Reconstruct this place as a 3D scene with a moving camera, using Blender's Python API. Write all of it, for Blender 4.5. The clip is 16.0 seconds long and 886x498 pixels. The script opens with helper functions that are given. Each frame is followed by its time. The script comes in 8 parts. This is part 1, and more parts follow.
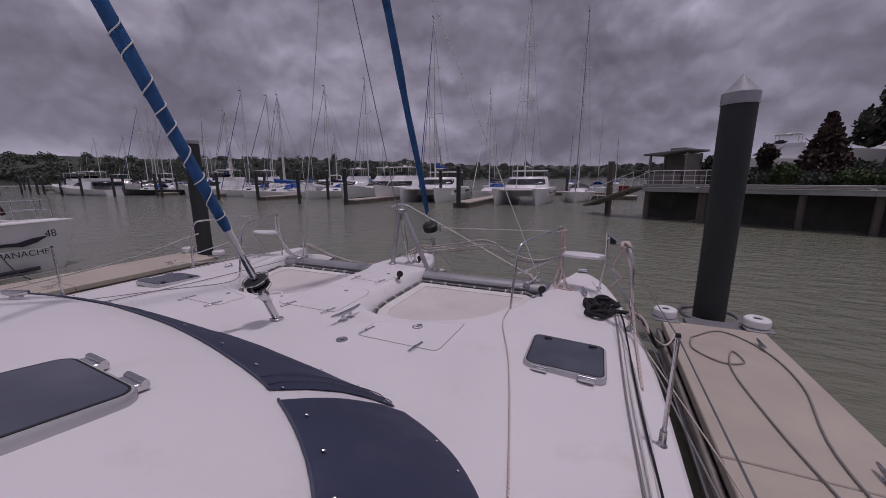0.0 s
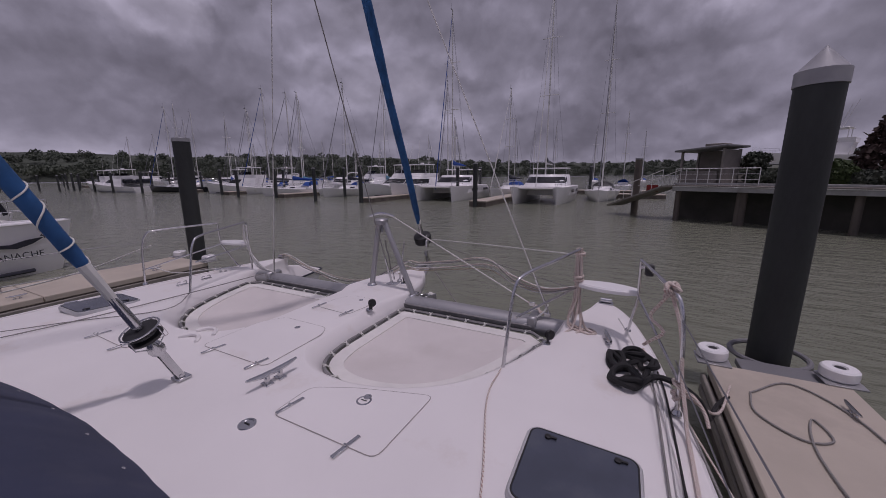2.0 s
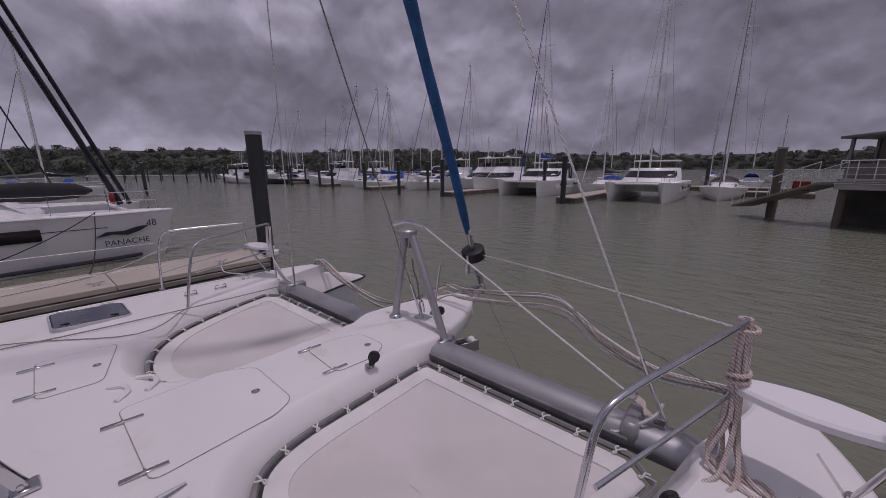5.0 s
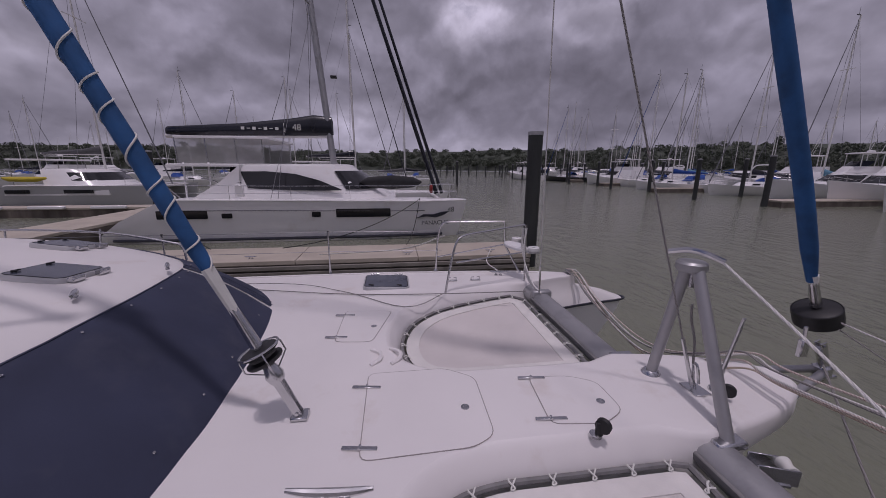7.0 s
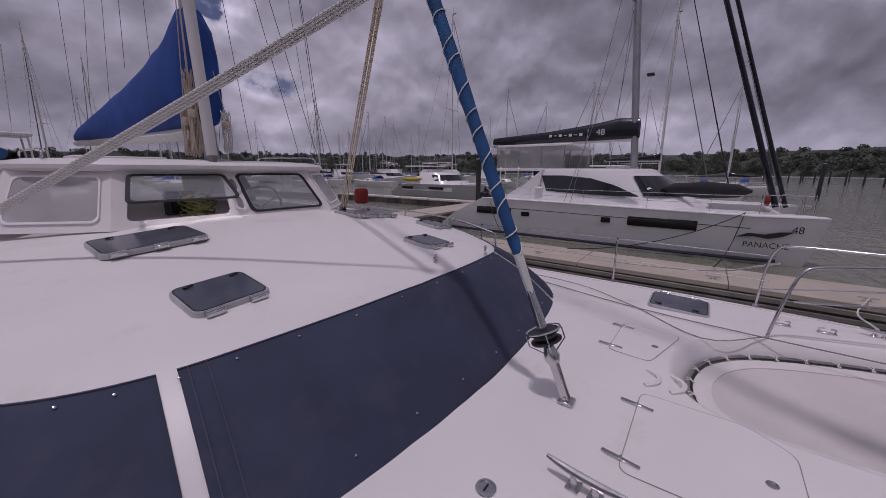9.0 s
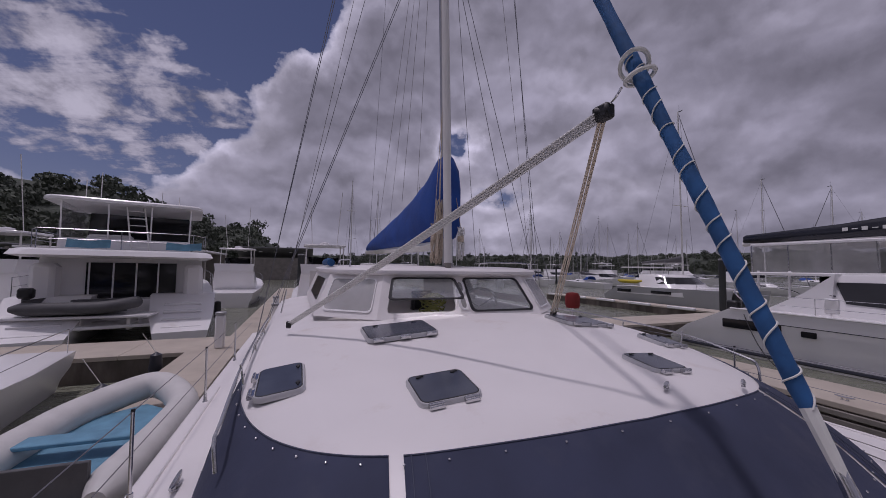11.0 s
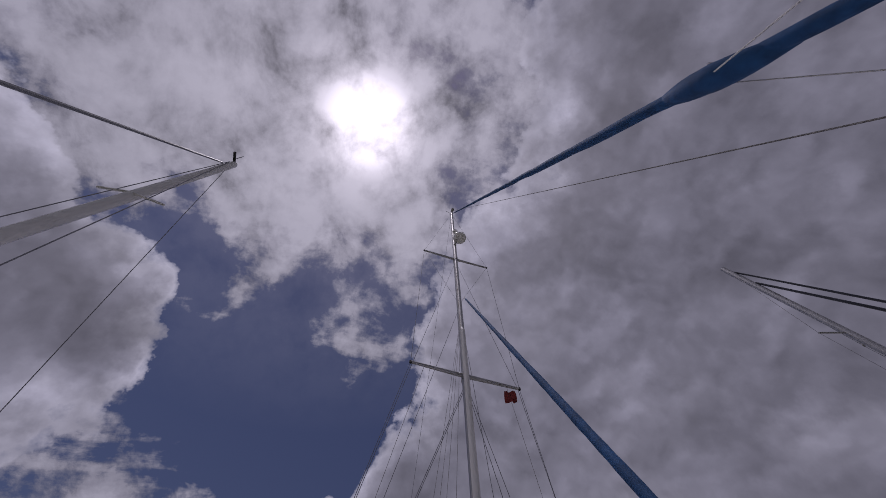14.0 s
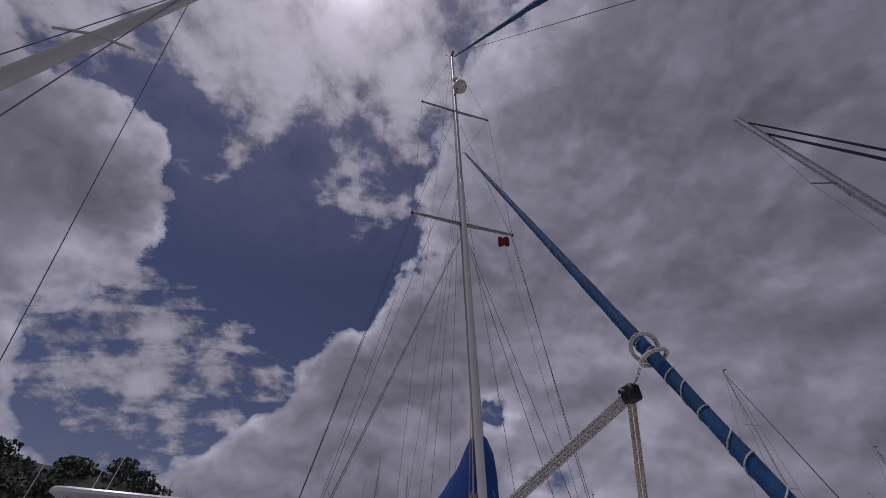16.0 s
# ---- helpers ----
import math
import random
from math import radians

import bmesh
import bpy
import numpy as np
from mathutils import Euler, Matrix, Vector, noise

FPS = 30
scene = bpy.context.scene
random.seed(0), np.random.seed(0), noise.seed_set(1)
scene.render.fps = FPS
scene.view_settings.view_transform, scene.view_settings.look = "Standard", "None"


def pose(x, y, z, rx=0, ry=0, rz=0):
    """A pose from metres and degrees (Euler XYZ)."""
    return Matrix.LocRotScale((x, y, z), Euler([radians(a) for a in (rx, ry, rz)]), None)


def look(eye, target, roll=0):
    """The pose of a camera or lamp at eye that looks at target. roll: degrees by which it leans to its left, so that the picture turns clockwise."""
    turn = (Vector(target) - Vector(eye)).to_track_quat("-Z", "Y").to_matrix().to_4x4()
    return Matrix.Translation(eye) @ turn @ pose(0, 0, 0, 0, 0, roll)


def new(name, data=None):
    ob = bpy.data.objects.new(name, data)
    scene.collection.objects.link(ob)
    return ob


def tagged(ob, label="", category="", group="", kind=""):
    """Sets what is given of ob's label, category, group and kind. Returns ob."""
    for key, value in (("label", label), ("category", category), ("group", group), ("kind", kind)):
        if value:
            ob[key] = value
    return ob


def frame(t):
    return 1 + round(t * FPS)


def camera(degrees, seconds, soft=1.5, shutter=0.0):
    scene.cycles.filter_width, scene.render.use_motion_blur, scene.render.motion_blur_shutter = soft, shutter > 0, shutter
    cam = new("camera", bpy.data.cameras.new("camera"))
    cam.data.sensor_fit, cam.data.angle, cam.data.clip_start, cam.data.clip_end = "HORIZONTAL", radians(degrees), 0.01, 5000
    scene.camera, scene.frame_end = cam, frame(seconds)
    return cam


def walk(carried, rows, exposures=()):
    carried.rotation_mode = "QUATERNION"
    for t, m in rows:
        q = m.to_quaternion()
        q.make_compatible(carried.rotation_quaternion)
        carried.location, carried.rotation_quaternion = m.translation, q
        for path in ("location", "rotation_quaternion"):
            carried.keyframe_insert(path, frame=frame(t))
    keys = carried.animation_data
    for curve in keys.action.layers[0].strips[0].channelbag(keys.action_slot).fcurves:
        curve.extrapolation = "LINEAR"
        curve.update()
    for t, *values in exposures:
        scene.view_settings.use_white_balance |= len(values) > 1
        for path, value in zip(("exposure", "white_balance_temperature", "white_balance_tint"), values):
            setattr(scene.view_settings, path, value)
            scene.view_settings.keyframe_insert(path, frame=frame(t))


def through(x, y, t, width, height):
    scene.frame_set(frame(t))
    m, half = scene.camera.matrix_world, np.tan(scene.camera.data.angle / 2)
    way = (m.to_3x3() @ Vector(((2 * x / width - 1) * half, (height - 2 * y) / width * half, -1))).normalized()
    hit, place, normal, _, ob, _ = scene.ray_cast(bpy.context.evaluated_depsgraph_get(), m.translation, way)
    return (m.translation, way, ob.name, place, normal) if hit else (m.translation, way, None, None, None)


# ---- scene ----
cam = camera(102.3, 16.0, soft=0.8)
PATH = [
    (0, (2.934, -0.238, 3.001), (2.153, 1.561, 2.609), -0.4),
    (0.5, (2.929, 0.027, 3.008), (2.141, 1.824, 2.623), -0.1),
    (1, (2.898, 0.334, 3.06), (2.098, 2.123, 2.664), -0.3),
    (1.5, (2.876, 0.644, 3.045), (2.054, 2.423, 2.646), -0.2),
    (2, (2.87, 0.94, 3.083), (1.99, 2.69, 2.676), -0.4),
    (2.5, (2.822, 1.262, 3.077), (1.904, 2.992, 2.672), -0.5),
    (3, (2.732, 1.518, 3.064), (1.785, 3.232, 2.656), -0.3),
    (3.2, (2.716, 1.655, 3.074), (1.735, 3.346, 2.654), -0.8),
    (5.3, (2.431, 2.504, 3.077), (1.048, 3.878, 2.631), 0.0),
    (5.5, (2.424, 2.535, 3.081), (0.944, 3.802, 2.631), 0.2),
    (6, (2.351, 2.612, 3.068), (0.658, 3.582, 2.626), 0.4),
    (6.5, (2.181, 2.737, 3.1), (0.334, 3.359, 2.651), 0.1),
    (7, (2.056, 2.845, 3.117), (0.124, 3.112, 2.671), 0.2),
    (7.5, (1.998, 2.913, 3.112), (0.049, 2.808, 2.676), 0.4),
    (8, (2.029, 2.922, 3.139), (0.136, 2.447, 2.701), 0.4),
    (8.5, (2.11, 2.871, 3.123), (0.343, 2.041, 2.689), 0.6),
    (9, (2.239, 2.81, 3.126), (0.66, 1.66, 2.696), 0.3),
    (9.2, (2.267, 2.78, 3.112), (0.779, 1.514, 2.684), 0.4),
    (11.3, (2.299, 2.82, 3.274), (1.639, 0.952, 3.543), 1.3),
    (11.5, (2.309, 2.844, 3.326), (1.68, 0.992, 3.744), 1.5),
    (12, (2.339, 2.887, 3.45), (1.803, 1.126, 4.232), 1.9),
    (12.5, (2.388, 2.972, 3.556), (1.93, 1.38, 4.677), 2.0),
    (13, (2.418, 3.04, 3.588), (2.042, 1.685, 5.011), 2.2),
    (13.5, (2.335, 2.947, 3.658), (2.06, 1.886, 5.331), 2.8),
    (14, (2.302, 2.901, 3.632), (2.111, 2.123, 5.464), 3.2),
    (14.5, (2.279, 2.859, 3.599), (2.091, 2.066, 5.425), 3.4),
    (15, (2.239, 2.846, 3.502), (1.956, 1.761, 5.158), 2.0),
    (15.5, (2.224, 2.886, 3.406), (1.9, 1.632, 4.93), 1.9),
    (16, (2.243, 2.952, 3.317), (1.872, 1.563, 4.707), 1.5),
]
walk(cam, [(t, look(eye, target, roll)) for t, eye, target, roll in PATH],
     exposures=[(0.0, -0.64, 6200, 31), (9.0, -0.66, 6200, 31), (11.5, -0.60, 6070, 28), (12.5, -0.74, 6050, 26), (14.0, -1.0, 6050, 26), (14.5, -1.0, 6050, 26), (16.0, -1.1, 6050, 25)])

# ---- world, sun ----
SUN_WAY = Vector((0.19, -0.03, 1.0)).normalized()


def sky():
    world = bpy.data.worlds.new("cloudy_sky")
    world.use_nodes = True
    scene.world = world
    nt = world.node_tree
    nt.nodes.clear()
    N, L = nt.nodes.new, nt.links.new

    def math_node(op, a, b=None, clamp=False):
        n = N("ShaderNodeMath")
        n.operation, n.use_clamp = op, clamp
        for i, v in enumerate((a, b)):
            if v is None:
                continue
            if isinstance(v, (int, float)):
                n.inputs[i].default_value = v
            else:
                L(v, n.inputs[i])
        return n.outputs[0]

    def ramp(fac, *stops):
        n = N("ShaderNodeValToRGB")
        el = n.color_ramp.elements
        while len(el) < len(stops):
            el.new(0.5)
        for e, (p, c) in zip(el, stops):
            e.position = p
            e.color = (c, c, c, 1) if isinstance(c, (int, float)) else (*c, 1)
        L(fac, n.inputs[0])
        return n.outputs[0]

    def mix(fac, a, b, blend="MIX"):
        n = N("ShaderNodeMixRGB")
        n.blend_type = blend
        for i, v in enumerate((fac, a, b)):
            if isinstance(v, (int, float)):
                n.inputs[i].default_value = v
            elif isinstance(v, tuple):
                n.inputs[i].default_value = (*v, 1)
            else:
                L(v, n.inputs[i])
        return n.outputs[0]

    coord = N("ShaderNodeTexCoord").outputs["Generated"]
    xyz = N("ShaderNodeSeparateXYZ")
    L(coord, xyz.inputs[0])
    up = math_node("ADD", math_node("MAXIMUM", xyz.outputs[2], 0.0), 0.35)
    flat = N("ShaderNodeCombineXYZ")
    L(math_node("DIVIDE", xyz.outputs[0], up), flat.inputs[0])
    L(math_node("DIVIDE", xyz.outputs[1], up), flat.inputs[1])
    plane = flat.outputs[0]

    def cloud_noise(scale, detail, rough, shift, distort=0.0, squash=None, turn=0.0, where=None):
        m = N("ShaderNodeMapping")
        m.inputs["Location"].default_value = shift
        m.inputs["Rotation"].default_value = (0, 0, radians(turn))
        if squash:
            m.inputs["Scale"].default_value = (squash[0], squash[1], 1)
        L(where or plane, m.inputs[0])
        n = N("ShaderNodeTexNoise")
        n.inputs["Scale"].default_value = scale
        n.inputs["Detail"].default_value = detail
        n.inputs["Roughness"].default_value = rough
        n.inputs["Distortion"].default_value = distort
        L(m.outputs[0], n.inputs["Vector"])
        return n.outputs[0]

    # a slightly crumpled copy of the sheet, so that cloud edges are ragged
    wob = N("ShaderNodeTexNoise")
    wob.inputs["Scale"].default_value, wob.inputs["Detail"].default_value, wob.inputs["Roughness"].default_value = 4.6, 6, 0.58
    L(coord, wob.inputs["Vector"])
    off = N("ShaderNodeVectorMath")
    off.operation = "MULTIPLY_ADD"
    L(wob.outputs["Color"], off.inputs[0])
    off.inputs[1].default_value, off.inputs[2].default_value = (0.42, 0.42, 0), (-0.21, -0.21, 0)
    warp = N("ShaderNodeVectorMath")
    warp.operation = "ADD"
    L(plane, warp.inputs[0])
    L(off.outputs[0], warp.inputs[1])
    ragged = warp.outputs[0]
    crumple = N("ShaderNodeVectorMath")
    crumple.operation = "MULTIPLY_ADD"
    L(wob.outputs["Color"], crumple.inputs[0])
    crumple.inputs[1].default_value, crumple.inputs[2].default_value = (0.16, 0.16, 0.16), (-0.08, -0.08, -0.08)
    crumpled = N("ShaderNodeVectorMath")
    crumpled.operation = "ADD"
    L(coord, crumpled.inputs[0])
    L(crumple.outputs[0], crumpled.inputs[1])

    def spot(x, y, radius):
        # soft round region of the cloud sheet
        v = N("ShaderNodeVectorMath")
        v.operation = "DISTANCE"
        L(ragged, v.inputs[0])
        v.inputs[1].default_value = (x, y, 0)
        return math_node("MULTIPLY", math_node("SUBTRACT", 1.0, math_node("DIVIDE", v.outputs["Value"], radius)), 1.5, clamp=True)

    def puffs(scale, shift):
        m = N("ShaderNodeMapping")
        m.inputs["Location"].default_value = shift
        m.inputs["Scale"].default_value = (1.0, 1.0, 1.35)
        L(crumpled.outputs[0], m.inputs[0])
        n = N("ShaderNodeTexVoronoi")
        n.feature, n.normalize = "SMOOTH_F1", True
        n.inputs["Scale"].default_value, n.inputs["Detail"].default_value = scale, 3.0
        n.inputs["Roughness"].default_value, n.inputs["Smoothness"].default_value = 0.5, 0.6
        L(m.outputs[0], n.inputs["Vector"])
        return math_node("SUBTRACT", 1.0, n.outputs["Distance"])

    # heaped cloud: large masses with puffed, bright edges and grey middles
    big = cloud_noise(1.15, 5, 0.52, (3.1, 1.7, 0), 0.1)
    fine = cloud_noise(8.0, 9, 0.62, (0.4, 5.2, 0), 0.1, where=coord)
    heap = puffs(4.2, (0.6, 2.3, 0))
    lit = math_node("SUBTRACT", heap, puffs(4.2, (0.6, 2.3, 0.035)))
    cover = math_node("ADD", math_node("MULTIPLY", big, 0.62), math_node("MULTIPLY", fine, 0.16))
    cover = math_node("ADD", cover, math_node("MULTIPLY", heap, 0.30))
    for x, y, r, k in SKY_GAPS:
        cover = math_node("SUBTRACT", cover, math_node("MULTIPLY", spot(x, y, r), k))
    for x, y, r, k in SKY_BANKS:
        cover = math_node("ADD", cover, math_node("MULTIPLY", spot(x, y, r), k))
    dense = ramp(cover, (0.420, 0.0), (0.445, 0.55), (0.49, 1.0))
    thick = ramp(math_node("ADD", cover, math_node("MULTIPLY", math_node("SUBTRACT", big, 0.5), 0.22)),
                 (0.42, (0.73, 0.73, 0.79)), (0.49, (0.60, 0.60, 0.66)), (0.57, (0.43, 0.43, 0.48)), (0.68, (0.31, 0.31, 0.352)), (0.84, (0.235, 0.235, 0.268)))
    lumps = math_node("ADD", math_node("MULTIPLY", heap, 0.65), math_node("MULTIPLY", fine, 0.46))
    thick = mix(1.0, thick, ramp(lumps, (0.56, 0.76), (0.64, 0.91), (0.70, 1.02), (0.79, 1.25)), "MULTIPLY")
    thick = mix(1.0, thick, ramp(math_node("ADD", math_node("MULTIPLY", lit, 2.6), 0.5), (0.25, 0.72), (0.5, 1.0), (0.75, 1.32)), "MULTIPLY")
    blue = N("ShaderNodeTexSky")
    blue.sky_type, blue.sun_disc = "NISHITA", False
    blue.sun_elevation = math.asin(SUN_WAY.z)
    blue.sun_rotation = math.atan2(SUN_WAY.x, SUN_WAY.y)
    blue.air_density, blue.dust_density, blue.ozone_density = 1.0, 0.4, 1.6
    clear = mix(1.0, blue.outputs[0], (0.060, 0.051, 0.055), "MULTIPLY")
    # sheet of small high cloud cells round the sun, torn into streaks further off
    cells = cloud_noise(9.5, 11, 0.64, (1.3, 0.6, 0), 0.15, (1.0, 0.8), 20)
    cells = math_node("ADD", math_node("MULTIPLY", cells, 0.5), math_node("MULTIPLY", math_node("SUBTRACT", puffs(9.0, (3.3, 0.7, 0)), 0.19), 0.5))
    streaks = cloud_noise(3.4, 8, 0.62, (4.3, 2.6, 0), 0.5, (0.55, 1.7), -24)
    high = math_node("ADD", math_node("MULTIPLY", cells, 0.62), math_node("MULTIPLY", streaks, 0.40))
    for x, y, r, k in HIGH_SHEET:
        high = math_node("ADD", high, math_node("MULTIPLY", spot(x, y, r), k))
    veiled = ramp(high, (0.53, 0.0), (0.555, 0.5), (0.59, 1.0))
    high_tone = ramp(high, (0.53, (0.27, 0.28, 0.34)), (0.59, (0.42, 0.42, 0.47)), (0.65, (0.54, 0.54, 0.585)), (0.80, (0.58, 0.58, 0.62)))
    high_tone = mix(1.0, high_tone, ramp(cells, (0.39, 0.50), (0.45, 0.82), (0.51, 1.02), (0.60, 1.16)), "MULTIPLY")
    colour = mix(dense, mix(veiled, clear, high_tone), thick)
    # the sun's brightness through thin cloud
    sun = N("ShaderNodeVectorMath")
    sun.operation = "DOT_PRODUCT"
    L(coord, sun.inputs[0])
    sun.inputs[1].default_value = SUN_WAY_SEEN
    veil = ramp(sun.outputs["Value"], (0.70, 0.0), (0.90, 0.04), (0.972, 0.10), (0.988, 0.22), (0.994, 0.48), (0.998, 1.0))
    veil = mix(1.0, veil, ramp(cells, (0.38, 0.28), (0.56, 1.0)), "MULTIPLY")
    colour = mix(1.0, colour, mix(1.0, veil, (2.2, 2.1, 2.05), "MULTIPLY"), "ADD")
    bg = N("ShaderNodeBackground")
    bg.inputs["Strength"].default_value = 1.0
    L(colour, bg.inputs[0])
    out = N("ShaderNodeOutputWorld")
    L(bg.outputs[0], out.inputs[0])


# holes and banks of the cloud sheet: x, y, radius, strength
SUN_WAY_SEEN = (0.183, -0.131, 0.974)
SKY_GAPS = [(0.30, -0.08, 0.58, 0.62), (0.20, -0.76, 0.42, 0.60), (0.52, -1.22, 0.48, 0.48), (0.72, -1.62, 0.40, 0.25), (-0.60, -1.27, 0.16, 0.22), (-1.04, -0.42, 0.22, 0.2),
            (-1.29, 0.62, 0.22, 0.22), (-1.36, 0.28, 0.2, 0.22), (0.19, 1.33, 0.2, 0.22), (-0.87, -1.55, 0.2, 0.16)]
SKY_BANKS = [(-0.70, -0.22, 0.62, 0.18), (0.74, -0.60, 0.42, 0.20), (-0.25, -1.20, 0.5, 0.05), (-1.2, 1.0, 1.5, 0.16), (0.35, 1.6, 1.4, 0.16), (-1.9, -0.7, 0.9, 0.10)]
HIGH_SHEET = [(0.40, -0.16, 0.52, 0.20), (-0.02, 0.12, 0.60, 0.055), (0.20, -0.78, 0.40, -0.14), (0.47, -0.42, 0.18, -0.2), (0.06, -0.62, 0.18, 0.12), (0.48, -1.15, 0.42, 0.05)]
sky()

lamp = bpy.data.lights.new("sun", "SUN")
lamp.energy, lamp.angle, lamp.color = 1.45, radians(2.5), (1.0, 0.95, 0.90)
sun_lamp = new("sun", lamp)
sun_lamp.matrix_world = look(SUN_WAY * 50, (0, 0, 0))

# ---- mesh tools ----
class Shell:
    """Vertices and faces of one mesh."""

    def __init__(self):
        self.v, self.f = [], []

    def add(self, verts, faces, m=None):
        n = len(self.v)
        self.v += [tuple(m @ Vector(p)) for p in verts] if m else [tuple(p) for p in verts]
        self.f += [tuple(i + n for i in f) for f in faces]
        return self

    def box(self, c, s, b=0.006, m=None):
        """A box with chamfered edges: centre, size, chamfer."""
        h = [x / 2 for x in s]
        b = min(b, *[x * 0.45 for x in h])
        vs, idx = [], {}
        for sx in (-1, 1):
            for sy in (-1, 1):
                for sz in (-1, 1):
                    for a in range(3):
                        p = [sx * (h[0] - b), sy * (h[1] - b), sz * (h[2] - b)]
                        p[a] += (sx, sy, sz)[a] * b
                        idx[sx, sy, sz, a] = len(vs)
                        vs.append((c[0] + p[0], c[1] + p[1], c[2] + p[2]))
        fs = []
        for a in range(3):
            for s1 in (-1, 1):
                k = []
                for q, r in ((-1, -1), (1, -1), (1, 1), (-1, 1)):
                    t = [0, 0, 0]
                    t[a], t[(a + 1) % 3], t[(a + 2) % 3] = s1, q, r
                    k.append(idx[t[0], t[1], t[2], a])
                fs.append(k if s1 > 0 else k[::-1])
        for a in range(3):
            b1, b2 = (a + 1) % 3, (a + 2) % 3
            for q in (-1, 1):
                for r in (-1, 1):
                    k = []
                    for e, ax in ((-1, b1), (1, b1), (1, b2), (-1, b2)):
                        t = [0, 0, 0]
                        t[a], t[b1], t[b2] = e, q, r
                        k.append(idx[t[0], t[1], t[2], ax])
                    fs.append(k if q * r < 0 else k[::-1])
        for sx in (-1, 1):
            for sy in (-1, 1):
                for sz in (-1, 1):
                    k = [idx[sx, sy, sz, a] for a in range(3)]
                    fs.append(k if sx * sy * sz > 0 else k[::-1])
        return self.add(vs, fs, m)

    def loft(self, rings, closed=True, cap=True, m=None):
        n = len(rings[0])
        vs = [p for r in rings for p in r]
        fs = []
        for i in range(len(rings) - 1):
            for j in range(n if closed else n - 1):
                k = (j + 1) % n
                fs.append((i * n + j, i * n + k, (i + 1) * n + k, (i + 1) * n + j))
        if cap and closed:
            fs.append(tuple(range(n))[::-1])
            fs.append(tuple(range((len(rings) - 1) * n, len(rings) * n)))
        return self.add(vs, fs, m)

    def lathe(self, profile, seg=16, m=None):
        """Profile of (radius, height) turned about z."""
        rings = [[(r * math.cos(2 * math.pi * j / seg), r * math.sin(2 * math.pi * j / seg), z) for j in range(seg)] for r, z in profile]
        return self.loft(rings, m=m)

    def tube(self, pts, r, seg=8, m=None):
        """A tube along points; r is one radius or one for each point."""
        pts = [Vector(p) for p in pts]
        rs = r if isinstance(r, (list, tuple)) else [r] * len(pts)
        rings, side = [], None
        for i, p in enumerate(pts):
            d = (pts[min(i + 1, len(pts) - 1)] - pts[max(i - 1, 0)]).normalized()
            if side is None:
                side = d.orthogonal().normalized()
            else:
                side = (side - d * side.dot(d)).normalized()
            other = d.cross(side)
            rings.append([p + (side * math.cos(2 * math.pi * j / seg) + other * math.sin(2 * math.pi * j / seg)) * rs[i] for j in range(seg)])
        return self.loft(rings, m=m)

    def slab(self, outline, z0, z1, b=0.0, m=None):
        """A flat plate of the outline, with a chamfered upper edge."""
        rings = [[(x, y, z0) for x, y in outline], [(x, y, z1 - b) for x, y in outline]]
        if b:
            rings.append([(x, y, z1) for x, y in inset(outline, b)])
        return self.loft(rings, m=m)


def inset(outline, d):
    """The outline moved inwards by d (anticlockwise outline)."""
    out, n = [], len(outline)
    for i in range(n):
        a, p, c = Vector(outline[i - 1]), Vector(outline[i]), Vector(outline[(i + 1) % n])
        e1, e2 = (p - a).normalized(), (c - p).normalized()
        n1, n2 = Vector((-e1.y, e1.x)), Vector((-e2.y, e2.x))
        k = (n1 + n2)
        k = k / max(0.35, k.dot(n1)) if k.length > 1e-6 else n1
        out.append((p.x + k.x * d, p.y + k.y * d))
    return out


def smooth_line(pts, steps=6, closed=False):
    """A Catmull-Rom curve through the points."""
    P = [Vector(p) for p in pts]
    n = len(P)
    out = []
    for i in range(n if closed else n - 1):
        p0 = P[i - 1] if closed or i else P[0] * 2 - P[1]
        p1, p2 = P[i], P[(i + 1) % n]
        p3 = P[(i + 2) % n] if closed or i + 2 < n else p2 * 2 - p1
        for k in range(steps):
            t = k / steps
            out.append(0.5 * (2 * p1 + (p2 - p0) * t + (2 * p0 - 5 * p1 + 4 * p2 - p3) * t * t + (3 * p1 - p0 - 3 * p2 + p3) * t ** 3))
    if not closed:
        out.append(P[-1])
    return out


def rounded(w, h, r, seg=4, cx=0.0, cy=0.0):
    """A rectangle with round corners, anticlockwise."""
    out = []
    for sx, sy, a0 in ((1, 1, 0), (-1, 1, 90), (-1, -1, 180), (1, -1, 270)):
        for k in range(seg + 1):
            a = radians(a0 + 90 * k / seg)
            out.append((cx + sx * (w / 2 - r) + r * math.cos(a), cy + sy * (h / 2 - r) + r * math.sin(a)))
    return out


def frame_at(o, x, y=None, z=None):
    """A matrix at o whose x axis is x, with z as near as may be to z."""
    x = Vector(x).normalized()
    z = Vector(z or (0, 0, 1))
    y = z.cross(x)
    y = y.normalized() if y.length > 1e-4 else x.orthogonal().normalized()
    z = x.cross(y)
    return Matrix.Translation(o) @ Matrix((x, y, z)).transposed().to_4x4()


def axis_at(o, way):
    """A matrix at o whose z axis runs along way."""
    return Matrix.Translation(o) @ Vector((0, 0, 1)).rotation_difference(Vector(way).normalized()).to_matrix().to_4x4()


def sagging(a, b, sag, n=12):
    a, b = Vector(a), Vector(b)
    return [a.lerp(b, k / n) - Vector((0, 0, 4 * sag * (k / n) * (1 - k / n))) for k in range(n + 1)]


